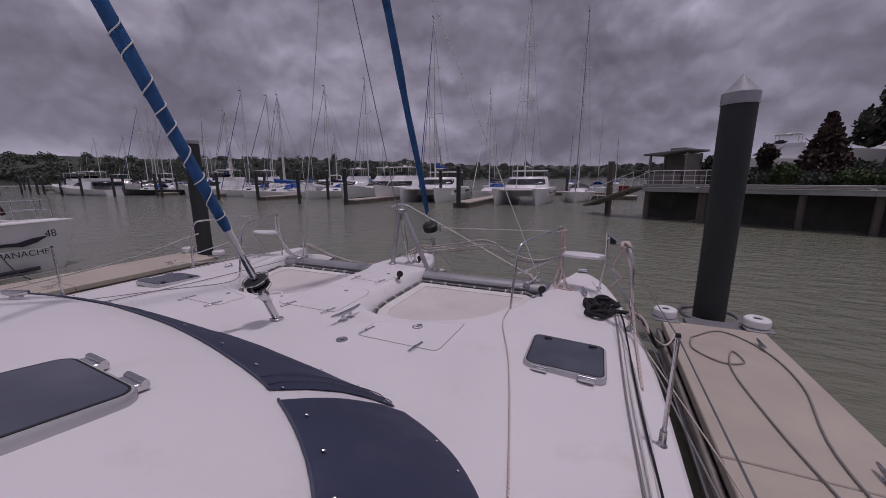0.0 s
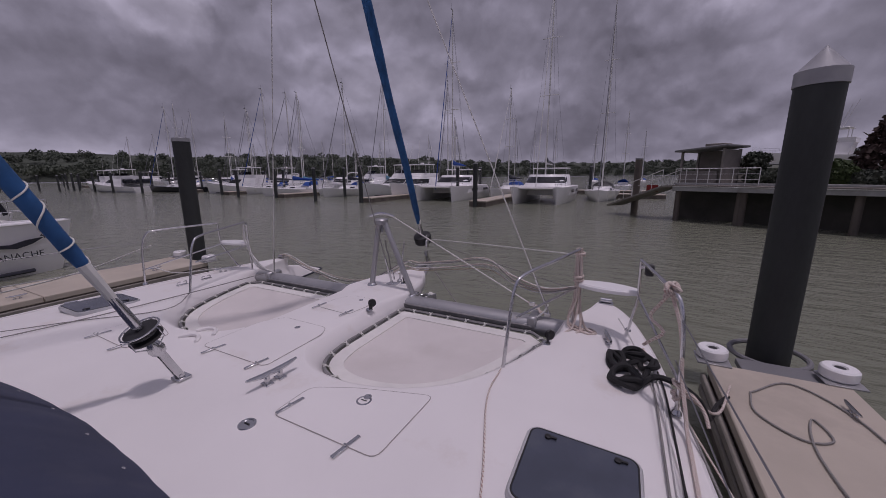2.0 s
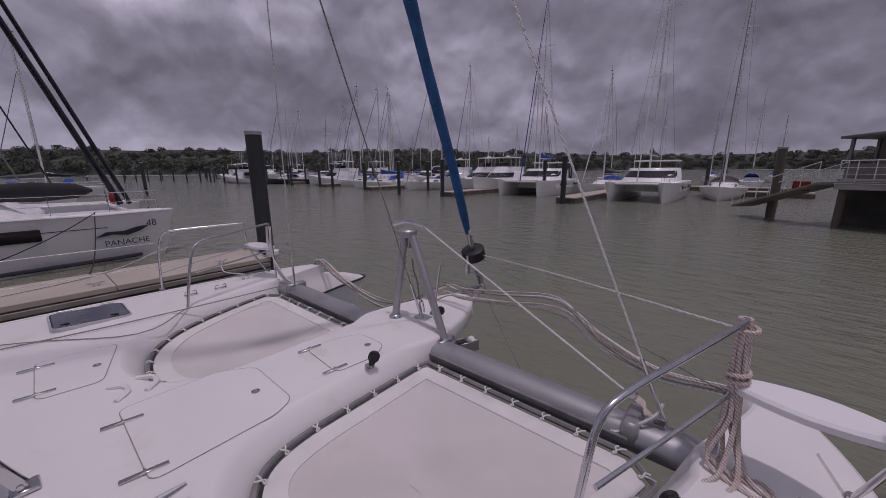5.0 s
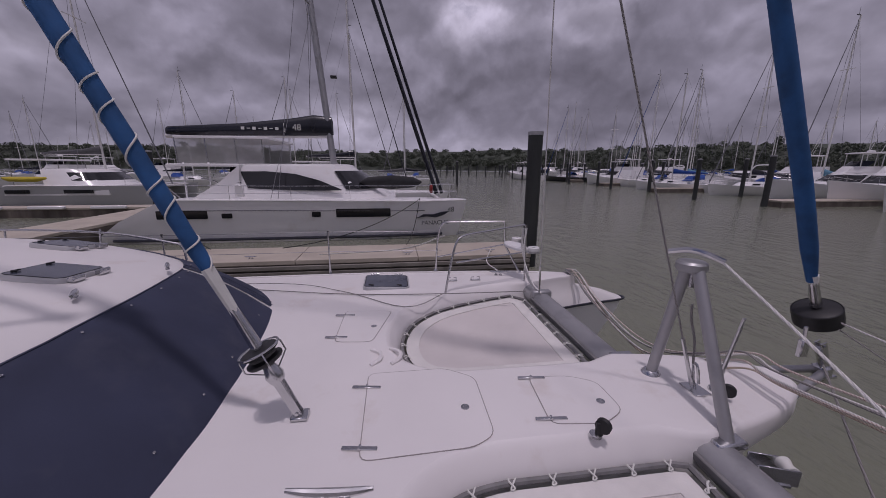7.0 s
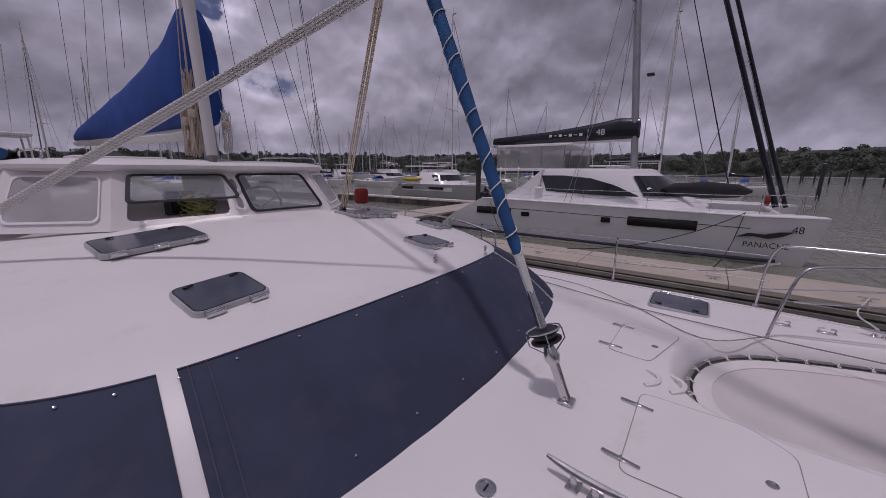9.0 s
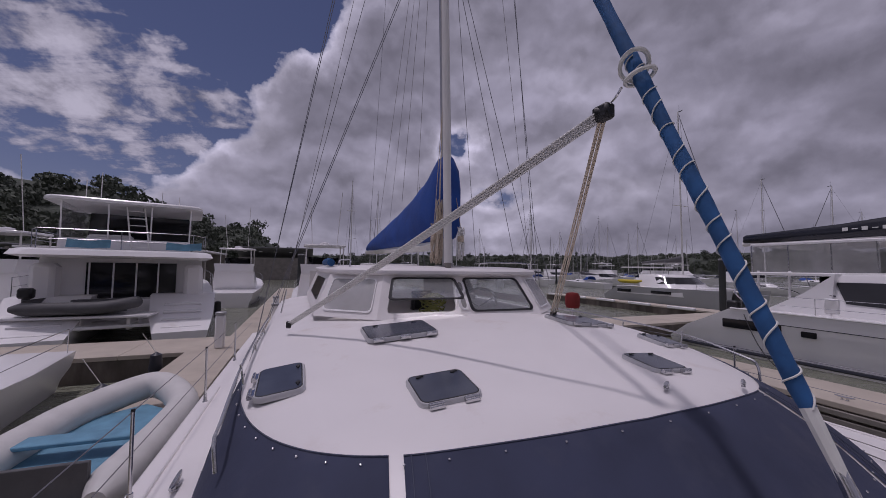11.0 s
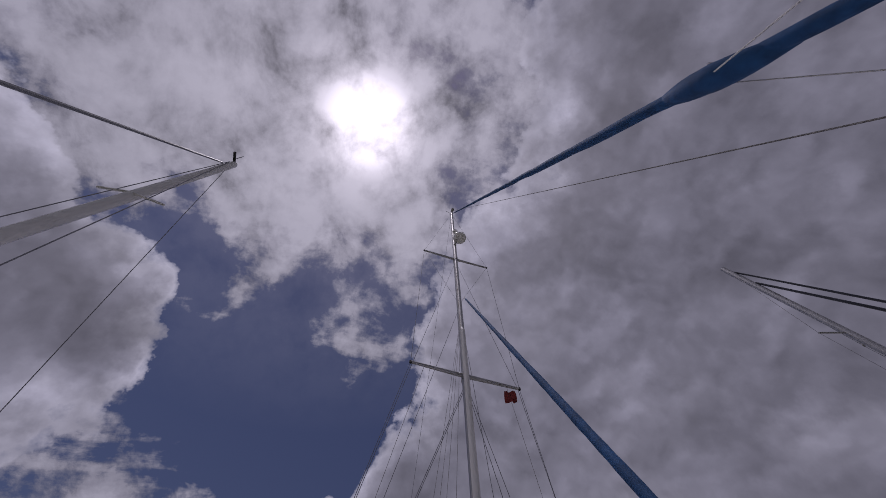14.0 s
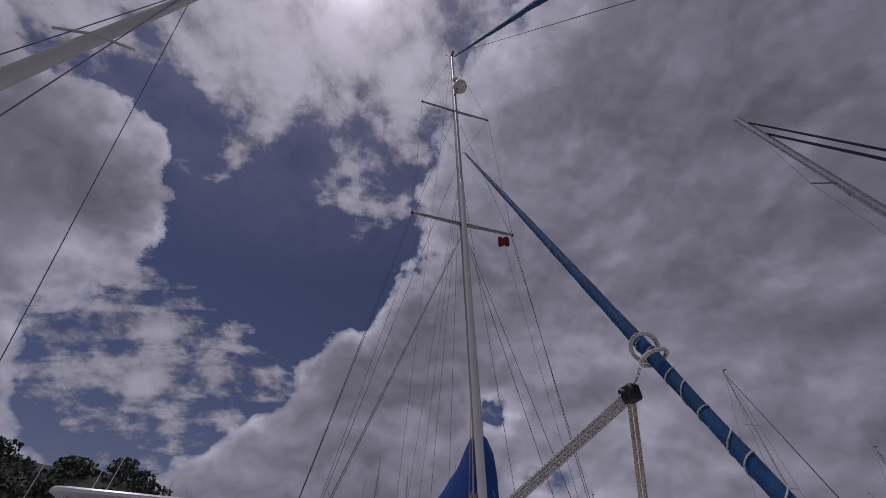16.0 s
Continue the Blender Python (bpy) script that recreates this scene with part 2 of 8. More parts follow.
def finish(name, sh, material, sharp=38):
    me = bpy.data.meshes.new(name)
    me.from_pydata(sh.v, [], sh.f)
    me.validate()
    bm = bmesh.new()
    bm.from_mesh(me)
    bmesh.ops.recalc_face_normals(bm, faces=bm.faces)
    bm.to_mesh(me)
    bm.free()
    me.polygons.foreach_set("use_smooth", [True] * len(me.polygons))
    me.set_sharp_from_angle(angle=radians(sharp))
    me.materials.append(material)
    return me


def thing(name, label, category, at=None, group="", kind=""):
    ob = new(name)
    ob.empty_display_size = 0.1
    if at is not None:
        ob.matrix_world = at
    return tagged(ob, label, category, group, kind)


def part(name, sh, material, parent, label="", sharp=38):
    ob = new(name, sh if isinstance(sh, bpy.types.Mesh) else finish(name, sh, material, sharp))
    ob.parent = parent
    return tagged(ob, label)


def solid(name, sh, material, label, category, group="", kind="", sharp=38):
    ob = new(name, finish(name, sh, material, sharp))
    return tagged(ob, label, category, group, kind)


def lettering(words, size, material, parent, m, label="", thick=0.002, name="lettering"):
    cu = bpy.data.curves.new("words", "FONT")
    cu.body, cu.size, cu.extrude, cu.align_x = words, size, thick, "CENTER"
    tmp = new("words", cu)
    bpy.context.view_layer.update()
    me = bpy.data.meshes.new_from_object(tmp.evaluated_get(bpy.context.evaluated_depsgraph_get()))
    bpy.data.objects.remove(tmp)
    me.materials.clear()
    me.materials.append(material)
    ob = new(name, me)
    ob.parent = parent
    ob.matrix_local = m
    return tagged(ob, label)

# ---- materials ----
def surface(name, colour, rough=0.5, metal=0.0, vary=0.12, grain=6.0, fine=60.0, bump=0.15, stain=None, spec=0.5, coat=0.0, random_tone=0.0, dist=0.004, stretch=None, alpha=1.0):
    """Two scales of tone, a little relief, stains in a second colour."""
    m = bpy.data.materials.new(name)
    m.use_nodes = True
    nt = m.node_tree
    N, L = nt.nodes.new, nt.links.new
    bs = nt.nodes["Principled BSDF"]
    tc = N("ShaderNodeTexCoord").outputs["Object"]
    if stretch:
        mp = N("ShaderNodeMapping")
        mp.inputs["Scale"].default_value = stretch
        L(tc, mp.inputs[0])
        tc = mp.outputs[0]
    n1, n2 = N("ShaderNodeTexNoise"), N("ShaderNodeTexNoise")
    for n, s, d in ((n1, grain, 5), (n2, fine, 3)):
        n.inputs["Scale"].default_value = s
        n.inputs["Detail"].default_value = d
        L(tc, n.inputs["Vector"])
    base = colour
    dark = tuple(c * (1 - vary) for c in base)
    lite = tuple(min(1.0, c * (1 + vary * 0.6)) for c in base)
    r = N("ShaderNodeValToRGB")
    r.color_ramp.elements[0].position, r.color_ramp.elements[1].position = 0.3, 0.72
    r.color_ramp.elements[0].color, r.color_ramp.elements[1].color = (*dark, 1), (*lite, 1)
    L(n1.outputs[0], r.inputs[0])
    col = r.outputs[0]
    if stain:
        sc, lo, hi, s_scale = stain
        n3 = N("ShaderNodeTexNoise")
        n3.inputs["Scale"].default_value = s_scale
        n3.inputs["Detail"].default_value = 7
        n3.inputs["Roughness"].default_value = 0.62
        L(tc, n3.inputs["Vector"])
        r3 = N("ShaderNodeValToRGB")
        r3.color_ramp.elements[0].position, r3.color_ramp.elements[1].position = lo, hi
        L(n3.outputs[0], r3.inputs[0])
        mx = N("ShaderNodeMixRGB")
        L(r3.outputs[0], mx.inputs[0])
        L(col, mx.inputs[1])
        mx.inputs[2].default_value = (*sc, 1)
        col = mx.outputs[0]
    if random_tone:
        oi = N("ShaderNodeObjectInfo")
        ge = N("ShaderNodeNewGeometry")
        ad = N("ShaderNodeMath")
        ad.operation = "ADD"
        L(oi.outputs["Random"], ad.inputs[0])
        L(ge.outputs["Random Per Island"], ad.inputs[1])
        mr = N("ShaderNodeMapRange")
        mr.inputs[1].default_value, mr.inputs[2].default_value = 0.0, 2.0
        mr.inputs[3].default_value, mr.inputs[4].default_value = 1 - random_tone, 1 + random_tone
        L(ad.outputs[0], mr.inputs[0])
        hs = N("ShaderNodeHueSaturation")
        L(mr.outputs[0], hs.inputs["Value"])
        L(col, hs.inputs["Color"])
        col = hs.outputs[0]
    L(col, bs.inputs["Base Color"])
    rr = N("ShaderNodeMapRange")
    rr.inputs[3].default_value, rr.inputs[4].default_value = max(0.02, rough * 0.8), min(1.0, rough * 1.25)
    L(n2.outputs[0], rr.inputs[0])
    L(rr.outputs[0], bs.inputs["Roughness"])
    bs.inputs["Metallic"].default_value = metal
    bs.inputs["Specular IOR Level"].default_value = spec
    bs.inputs["Coat Weight"].default_value = coat
    if bump:
        bp = N("ShaderNodeBump")
        bp.inputs["Strength"].default_value, bp.inputs["Distance"].default_value = bump, dist
        L(n2.outputs[0], bp.inputs["Height"])
        L(bp.outputs[0], bs.inputs["Normal"])
    if alpha < 1.0:
        bs.inputs["Alpha"].default_value = alpha
    return m


def clear_pane(name, colour, rough=0.03, through=0.5):
    """Tinted acrylic or window glass: partly seen through, glossy."""
    m = bpy.data.materials.new(name)
    m.use_nodes = True
    bs = m.node_tree.nodes["Principled BSDF"]
    bs.inputs["Base Color"].default_value = (*colour, 1)
    bs.inputs["Roughness"].default_value = rough
    bs.inputs["IOR"].default_value = 1.45
    bs.inputs["Transmission Weight"].default_value = through
    return m


def rope_material(name, a, b, pitch=90.0):
    """Braided line: two colours that alternate in a fine twist."""
    m = bpy.data.materials.new(name)
    m.use_nodes = True
    nt = m.node_tree
    N, L = nt.nodes.new, nt.links.new
    bs = nt.nodes["Principled BSDF"]
    tc = N("ShaderNodeTexCoord")
    w = N("ShaderNodeTexWave")
    w.inputs["Scale"].default_value, w.inputs["Distortion"].default_value = pitch / 3.0, 3.0
    w.inputs["Detail Scale"].default_value = 6.0
    w.bands_direction = "DIAGONAL"
    L(tc.outputs["Object"], w.inputs["Vector"])
    r = N("ShaderNodeValToRGB")
    r.color_ramp.elements[0].position, r.color_ramp.elements[1].position = 0.15, 0.4
    r.color_ramp.elements[0].color, r.color_ramp.elements[1].color = (*b, 1), (*a, 1)
    L(w.outputs[0], r.inputs[0])
    L(r.outputs[0], bs.inputs["Base Color"])
    bs.inputs["Roughness"].default_value = 0.85
    bp = N("ShaderNodeBump")
    bp.inputs["Strength"].default_value, bp.inputs["Distance"].default_value = 0.5, 0.003
    L(w.outputs[0], bp.inputs["Height"])
    L(bp.outputs[0], bs.inputs["Normal"])
    return m


def water_material():
    m = bpy.data.materials.new("harbour_water")
    m.use_nodes = True
    nt = m.node_tree
    N, L = nt.nodes.new, nt.links.new
    bs = nt.nodes["Principled BSDF"]
    tc = N("ShaderNodeTexCoord").outputs["Object"]
    mp = N("ShaderNodeMapping")
    mp.inputs["Scale"].default_value = (0.7, 1.6, 1.0)
    mp.inputs["Rotation"].default_value = (0, 0, radians(24))
    L(tc, mp.inputs[0])
    big, small, calm = N("ShaderNodeTexNoise"), N("ShaderNodeTexNoise"), N("ShaderNodeTexNoise")
    for n, s, d in ((big, 1.5, 6), (small, 5.5, 5)):
        n.inputs["Scale"].default_value, n.inputs["Detail"].default_value = s, d
        L(mp.outputs[0], n.inputs["Vector"])
    calm.inputs["Scale"].default_value, calm.inputs["Detail"].default_value = 0.035, 3
    L(tc, calm.inputs["Vector"])
    r = N("ShaderNodeValToRGB")
    r.color_ramp.elements[0].position, r.color_ramp.elements[1].position = 0.35, 0.65
    r.color_ramp.elements[0].color, r.color_ramp.elements[1].color = (0.180, 0.192, 0.142, 1), (0.232, 0.240, 0.186, 1)
    L(calm.outputs[0], r.inputs[0])
    L(r.outputs[0], bs.inputs["Base Color"])
    bs.inputs["Roughness"].default_value = 0.09
    bs.inputs["IOR"].default_value = 1.33
    ad = N("ShaderNodeMath")
    ad.operation = "MULTIPLY_ADD"
    L(small.outputs[0], ad.inputs[0])
    ad.inputs[1].default_value = 0.3
    L(big.outputs[0], ad.inputs[2])
    bp = N("ShaderNodeBump")
    bp.inputs["Strength"].default_value, bp.inputs["Distance"].default_value = 1.0, 0.13
    L(ad.outputs[0], bp.inputs["Height"])
    L(bp.outputs[0], bs.inputs["Normal"])
    return m


GEL = surface("white_gelcoat", (0.80, 0.775, 0.765), 0.42, vary=0.035, grain=1.3, fine=220, bump=0.05, stain=((0.66, 0.60, 0.55), 0.60, 0.82, 1.7), dist=0.001)
GEL_GLOSS = surface("polished_gelcoat", (0.86, 0.85, 0.85), 0.22, vary=0.03, grain=0.8, fine=30, bump=0.02, stain=((0.68, 0.65, 0.61), 0.62, 0.85, 0.9))
GROOVE = surface("hatch_seam", (0.34, 0.31, 0.30), 0.7, vary=0.2)
CANVAS = surface("navy_canvas", (0.040, 0.048, 0.090), 0.85, vary=0.18, grain=2.2, fine=420, bump=0.35, dist=0.002, stain=((0.062, 0.068, 0.105), 0.52, 0.8, 3.0))
SEAM = surface("navy_stitching", (0.075, 0.085, 0.13), 0.8, vary=0.2)
SAIL_BLUE = surface("blue_acrylic_cloth", (0.020, 0.098, 0.26), 0.78, vary=0.35, grain=7, fine=260, bump=0.3, dist=0.003)
SAIL_DEEP = surface("royal_blue_cover_cloth", (0.012, 0.065, 0.30), 0.75, vary=0.25, grain=2.5, fine=160, bump=0.3, dist=0.004)
TAPE = surface("white_webbing", (0.70, 0.70, 0.66), 0.8, vary=0.1)
STEEL = surface("stainless_steel", (0.62, 0.62, 0.63), 0.2, 1.0, vary=0.08, grain=9, bump=0.02)
ALLOY = surface("grey_anodised_alloy", (0.42, 0.42, 0.43), 0.45, 0.65, vary=0.1, grain=3, bump=0.04, stain=((0.30, 0.30, 0.31), 0.55, 0.8, 4))
ALLOY_WHITE = surface("white_painted_alloy", (0.74, 0.73, 0.71), 0.4, vary=0.06, grain=2)
HATCH_ALLOY = surface("satin_hatch_alloy", (0.55, 0.55, 0.56), 0.4, 0.35, vary=0.1, grain=5)
BLACK = surface("black_plastic", (0.018, 0.018, 0.02), 0.5, vary=0.3)
TRACK = surface("grey_net_track", (0.22, 0.215, 0.215), 0.6, vary=0.25, grain=8)
RUBBER = surface("black_rubber", (0.025, 0.025, 0.027), 0.75, vary=0.25)
NET = surface("woven_trampoline_net", (0.68, 0.64, 0.62), 0.9, vary=0.06, grain=2.0, fine=900, bump=0.5, dist=0.003, stain=((0.57, 0.53, 0.50), 0.5, 0.85, 1.4))
NET_EDGE = surface("net_border_webbing", (0.74, 0.72, 0.69), 0.85, vary=0.08)
ACRYLIC = surface("smoked_acrylic", (0.075, 0.085, 0.115), 0.16, vary=0.15, grain=4, fine=40, bump=0.02, stain=((0.11, 0.12, 0.14), 0.5, 0.85, 3))
DARK_GLASS = surface("dark_tinted_glass", (0.016, 0.017, 0.02), 0.06, vary=0.2, grain=0.8, bump=0.0)
CLEAR = clear_pane("cabin_window_glass", (0.82, 0.85, 0.86), 0.02, 0.92)
VINYL = surface("cloudy_clear_vinyl", (0.55, 0.55, 0.55), 0.2, vary=0.12, grain=2.5, bump=0.1, alpha=0.5)
ROPE_WHITE = rope_material("white_braided_rope", (0.80, 0.79, 0.76), (0.52, 0.51, 0.50))
ROPE_FLECK = rope_material("red_flecked_rope", (0.70, 0.64, 0.58), (0.40, 0.27, 0.24))
ROPE_TAN = rope_material("tan_braided_rope", (0.62, 0.54, 0.43), (0.42, 0.33, 0.25))
ROPE_BLACK = rope_material("black_rope", (0.012, 0.012, 0.013), (0.03, 0.03, 0.03))
ROPE_GREY = rope_material("grey_weathered_rope", (0.30, 0.29, 0.28), (0.18, 0.17, 0.16))
ROPE_YELLOW = rope_material("yellow_green_rope", (0.34, 0.33, 0.10), (0.14, 0.18, 0.06))
WIRE = surface("rigging_wire", (0.22, 0.22, 0.235), 0.4, 0.6, vary=0.1)
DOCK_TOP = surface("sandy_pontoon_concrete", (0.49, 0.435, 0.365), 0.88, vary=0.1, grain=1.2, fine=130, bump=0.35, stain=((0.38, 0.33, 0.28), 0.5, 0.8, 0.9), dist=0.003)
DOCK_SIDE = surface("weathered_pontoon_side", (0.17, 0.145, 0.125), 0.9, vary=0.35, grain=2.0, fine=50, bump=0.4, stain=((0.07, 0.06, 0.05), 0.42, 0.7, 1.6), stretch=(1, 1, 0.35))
PILE = surface("black_sleeved_pile", (0.036, 0.040, 0.040), 0.62, vary=0.3, grain=1.5, fine=25, bump=0.2, stain=((0.058, 0.064, 0.058), 0.5, 0.8, 1.2), stretch=(1, 1, 0.3))
PILE_CAP = surface("pale_pile_cap", (0.36, 0.36, 0.38), 0.5, vary=0.12)
PILE_WOOD = surface("grey_timber_pile", (0.15, 0.13, 0.11), 0.9, vary=0.3, grain=2, fine=30, bump=0.5, stretch=(1, 1, 0.2))
TIMBER = surface("weathered_wharf_timber", (0.26, 0.24, 0.215), 0.88, vary=0.25, grain=3, fine=40, bump=0.4, random_tone=0.15)
FASCIA = surface("pale_concrete_fascia", (0.42, 0.42, 0.41), 0.85, vary=0.2, grain=1.2, fine=20, bump=0.3, stain=((0.22, 0.22, 0.20), 0.5, 0.8, 0.8))
WATER = water_material()
LEAF = surface("dark_foliage", (0.092, 0.108, 0.080), 0.75, vary=0.45, grain=0.25, fine=3, bump=0.0, random_tone=0.35)
LEAF_LIGHT = surface("fresh_foliage", (0.065, 0.10, 0.030), 0.7, vary=0.4, grain=0.5, fine=3, bump=0.0, random_tone=0.35)
LEAF_RED = surface("reddish_foliage", (0.066, 0.040, 0.032), 0.7, vary=0.4, grain=0.6, fine=3, bump=0.0, random_tone=0.35)
BARK = surface("bark", (0.10, 0.08, 0.06), 0.9, vary=0.3)
HILL = surface("wooded_hill", (0.068, 0.080, 0.062), 0.95, vary=0.5, grain=0.05, fine=0.6, bump=0.6, dist=1.5)
BANK = surface("earth_bank", (0.055, 0.050, 0.038), 0.95, vary=0.4, grain=0.8, fine=9, bump=0.6, dist=0.05)
SEAWALL = surface("stained_dark_sea_wall", (0.075, 0.072, 0.062), 0.9, vary=0.35, grain=0.9, fine=12, bump=0.5, stain=((0.035, 0.04, 0.03), 0.45, 0.75, 0.7), dist=0.02)
NAVY = surface("navy_hull_paint", (0.012, 0.014, 0.022), 0.2, vary=0.2, grain=1)
STRIPE = surface("dark_hull_stripe", (0.03, 0.032, 0.045), 0.4, vary=0.2)
ANTIFOUL = surface("dark_antifouling", (0.035, 0.03, 0.03), 0.8, vary=0.3, grain=1.5)
GREY_HULL = surface("pale_grey_gelcoat", (0.52, 0.52, 0.53), 0.25, vary=0.05, grain=0.6, bump=0.02)
RED = surface("red_canvas", (0.22, 0.016, 0.014), 0.7, vary=0.25, grain=6)
YELLOW = surface("yellow_kayak_plastic", (0.55, 0.43, 0.03), 0.4, vary=0.1)
SKYBLUE = surface("pale_blue_cloth", (0.13, 0.30, 0.42), 0.7, vary=0.2, grain=4)
INSIDE = surface("cabin_lining", (0.70, 0.68, 0.65), 0.7, vary=0.1, grain=1)
TEAK = surface("teak", (0.28, 0.17, 0.09), 0.6, vary=0.3, grain=4, stretch=(1, 0.2, 1))
GREY_RIB = surface("grey_inflatable_fabric", (0.10, 0.10, 0.105), 0.6, vary=0.15)
WHITE_RIB = surface("white_inflatable_fabric", (0.62, 0.61, 0.59), 0.55, vary=0.1, grain=3)
ROOF_GREY = surface("grey_roof_sheet", (0.20, 0.20, 0.21), 0.6, vary=0.15, grain=0.6)
WALL_GREY = surface("weathered_cladding", (0.24, 0.22, 0.20), 0.85, vary=0.2, grain=1.5)

# ---- water ----
sh = Shell()
sh.add([(-2500, -2500, 0), (2500, -2500, 0), (2500, 2500, 0), (-2500, 2500, 0)], [(0, 1, 2, 3)])
solid("water", sh, WATER, "murky green-grey harbour water with fine ripples", "water", kind="structure")

# ---- the catamaran's deck and hulls ----
DECK = 1.59
TRAMP_Z = 1.43


def mirror(pts):
    return [(-x, *r) for x, *r in pts]


# forward edge of one side, from the side deck round the bow, the net's recess and the nose
OUTER = [(3.42, -7.5), (3.46, -3.0), (3.46, 2.0), (3.42, 3.0), (3.32, 3.9), (3.22, 4.5), (3.10, 5.0), (2.96, 5.33), (2.80, 5.52)]
BOW_IN = [(2.70, 5.47), (2.62, 5.17), (2.50, 4.86), (2.41, 4.62)]
RECESS = [(2.33, 4.42), (2.22, 4.04), (2.06, 3.62), (1.84, 3.24), (1.53, 2.99), (1.16, 2.88), (0.82, 2.91), (0.60, 3.06), (0.51, 3.33), (0.50, 3.75), (0.50, 4.56)]
NOSE = [(0.45, 4.90), (0.37, 5.25), (0.26, 5.52), (0.13, 5.72), (0.0, 5.78)]
curve_outer = smooth_line([Vector(p) for p in OUTER], 5)
curve_bow = smooth_line([Vector(p) for p in [OUTER[-1]] + BOW_IN], 4)[1:]
curve_recess = smooth_line([Vector(p) for p in RECESS], 5)
curve_nose = smooth_line([Vector(p) for p in [RECESS[-1]] + NOSE], 4)[1:]
half = [tuple(p) for p in curve_outer + curve_bow + curve_recess + curve_nose]
outline = half + [(-x, y) for x, y in half[::-1][1:]]


def camber(x, y):
    """Height of the deck: flat amidships, falling a little to the rails."""
    return DECK - 0.075 * max(0.0, (abs(x) - 2.2) / 1.15) ** 1.6


def bow_flare(x, y, k, z):
    """The topsides run forward and outward below the deck's tip to the stem."""
    q = max(0.0, (y - 4.2) / 1.35) if abs(x) > 1.5 else 0.0
    if abs(x) < 0.56 and y > 4.7:
        return (x, y - 0.62 * k * (y - 4.7) / 1.08, z)
    c = 2.75 if x > 0 else -2.75
    return (c + (x - c) * (1 + 0.5 * q * k) if q else x, y + 0.82 * k * q ** 1.5, z)


def in_recess(x, y):
    return max(0.0, min(1.0, (4.60 - y) / 0.12)) if 0.49 < abs(x) < 2.36 and y > 2.8 else 0.0


inner_1 = inset(outline, 0.010)


def eased(i, d, wide):
    """The deck's edge moved inwards: by d round the bows, by more where the net's recess has its sloping wall."""
    (x, y), (ax, ay) = outline[i], inner_1[i]
    k = in_recess(x, y)
    e = (d + (wide - d) * k) / 0.010
    return (x + (ax - x) * e, y + (ay - y) * e)


deck_edge = [eased(i, 0.035, 0.140) for i in range(len(outline))]
deck = thing("deck", "white gelcoat foredeck of a sailing catamaran, lightly stained", "deck", kind="structure")
sh = Shell()
# cut along straight lines so that the fall to the rails is true
bm = bmesh.new()
bm.faces.new([bm.verts.new((x, y, 0)) for x, y in deck_edge])
for cut in (-2.9, -2.55, -2.2, 2.2, 2.55, 2.9):
    bmesh.ops.bisect_plane(bm, geom=bm.verts[:] + bm.edges[:] + bm.faces[:], plane_co=(cut, 0, 0), plane_no=(1, 0, 0))
bmesh.ops.triangulate(bm, faces=bm.faces)
bm.verts.index_update()
sh.add([(v.co.x, v.co.y, camber(v.co.x, v.co.y)) for v in bm.verts], [[v.index for v in f.verts] for f in bm.faces])
bm.free()
edge_in = [(x, y, camber(x, y)) for x, y in deck_edge]
rings = [edge_in,
         [(x, y, camber(x, y) - 0.010) for x, y in [eased(i, 0.010, 0.115) for i in range(len(outline))]],
         [(x, y, camber(x, y) - 0.040) for x, y in [eased(i, 0.0, 0.092) for i in range(len(outline))]],
         [(x, y, camber(x, y) - 0.150) for x, y in [eased(i, 0.0, 0.004) for i in range(len(outline))]],
         [bow_flare(x, y, 0.55, camber(x, y) - 0.26) for x, y in outline],
         [bow_flare(x, y, 1.0, 1.17) for x, y in outline],
         [bow_flare(x, y, 1.0, 1.12) for x, y in inset(outline, 0.02)]]
sh.loft(rings, cap=False)
part("deck_moulding", sh, GEL, deck, sharp=50)


def hull_side(sign):
    """One hull under the deck, narrowing to the water."""
    stations = [(-7.5, 2.05, 3.40), (-3, 2.0, 3.44), (0, 2.0, 3.44), (2, 2.02, 3.44), (3.2, 2.08, 3.38), (4.0, 2.22, 3.33), (4.7, 2.36, 3.27), (5.2, 2.46, 3.14), (5.7, 2.59, 2.98), (6.05, 2.67, 2.86), (6.26, 2.72, 2.79)]
    rings = []
    for y, a, b in stations:
        mid, w = (a + b) / 2, (b - a) / 2
        fwd = max(0.0, (y - 4.2) / 2.1)
        zt = 1.34 if y < 4.1 else 1.14
        k = 0.86 - 0.35 * fwd
        rings.append([(sign * (mid - w), y, zt), (sign * (mid - w * 0.97), y - 0.03 * fwd, 1.0), (sign * (mid - w * k), y - 0.45 * fwd, 0.35), (sign * (mid - w * k * 0.7), y - 0.8 * fwd, -0.35),
                      (sign * (mid + w * k * 0.7), y - 0.8 * fwd, -0.35), (sign * (mid + w * k), y - 0.45 * fwd, 0.35), (sign * (mid + w * 0.985), y - 0.03 * fwd, 1.0), (sign * (mid + w * 0.998), y, zt)])
    return Shell().loft(rings)


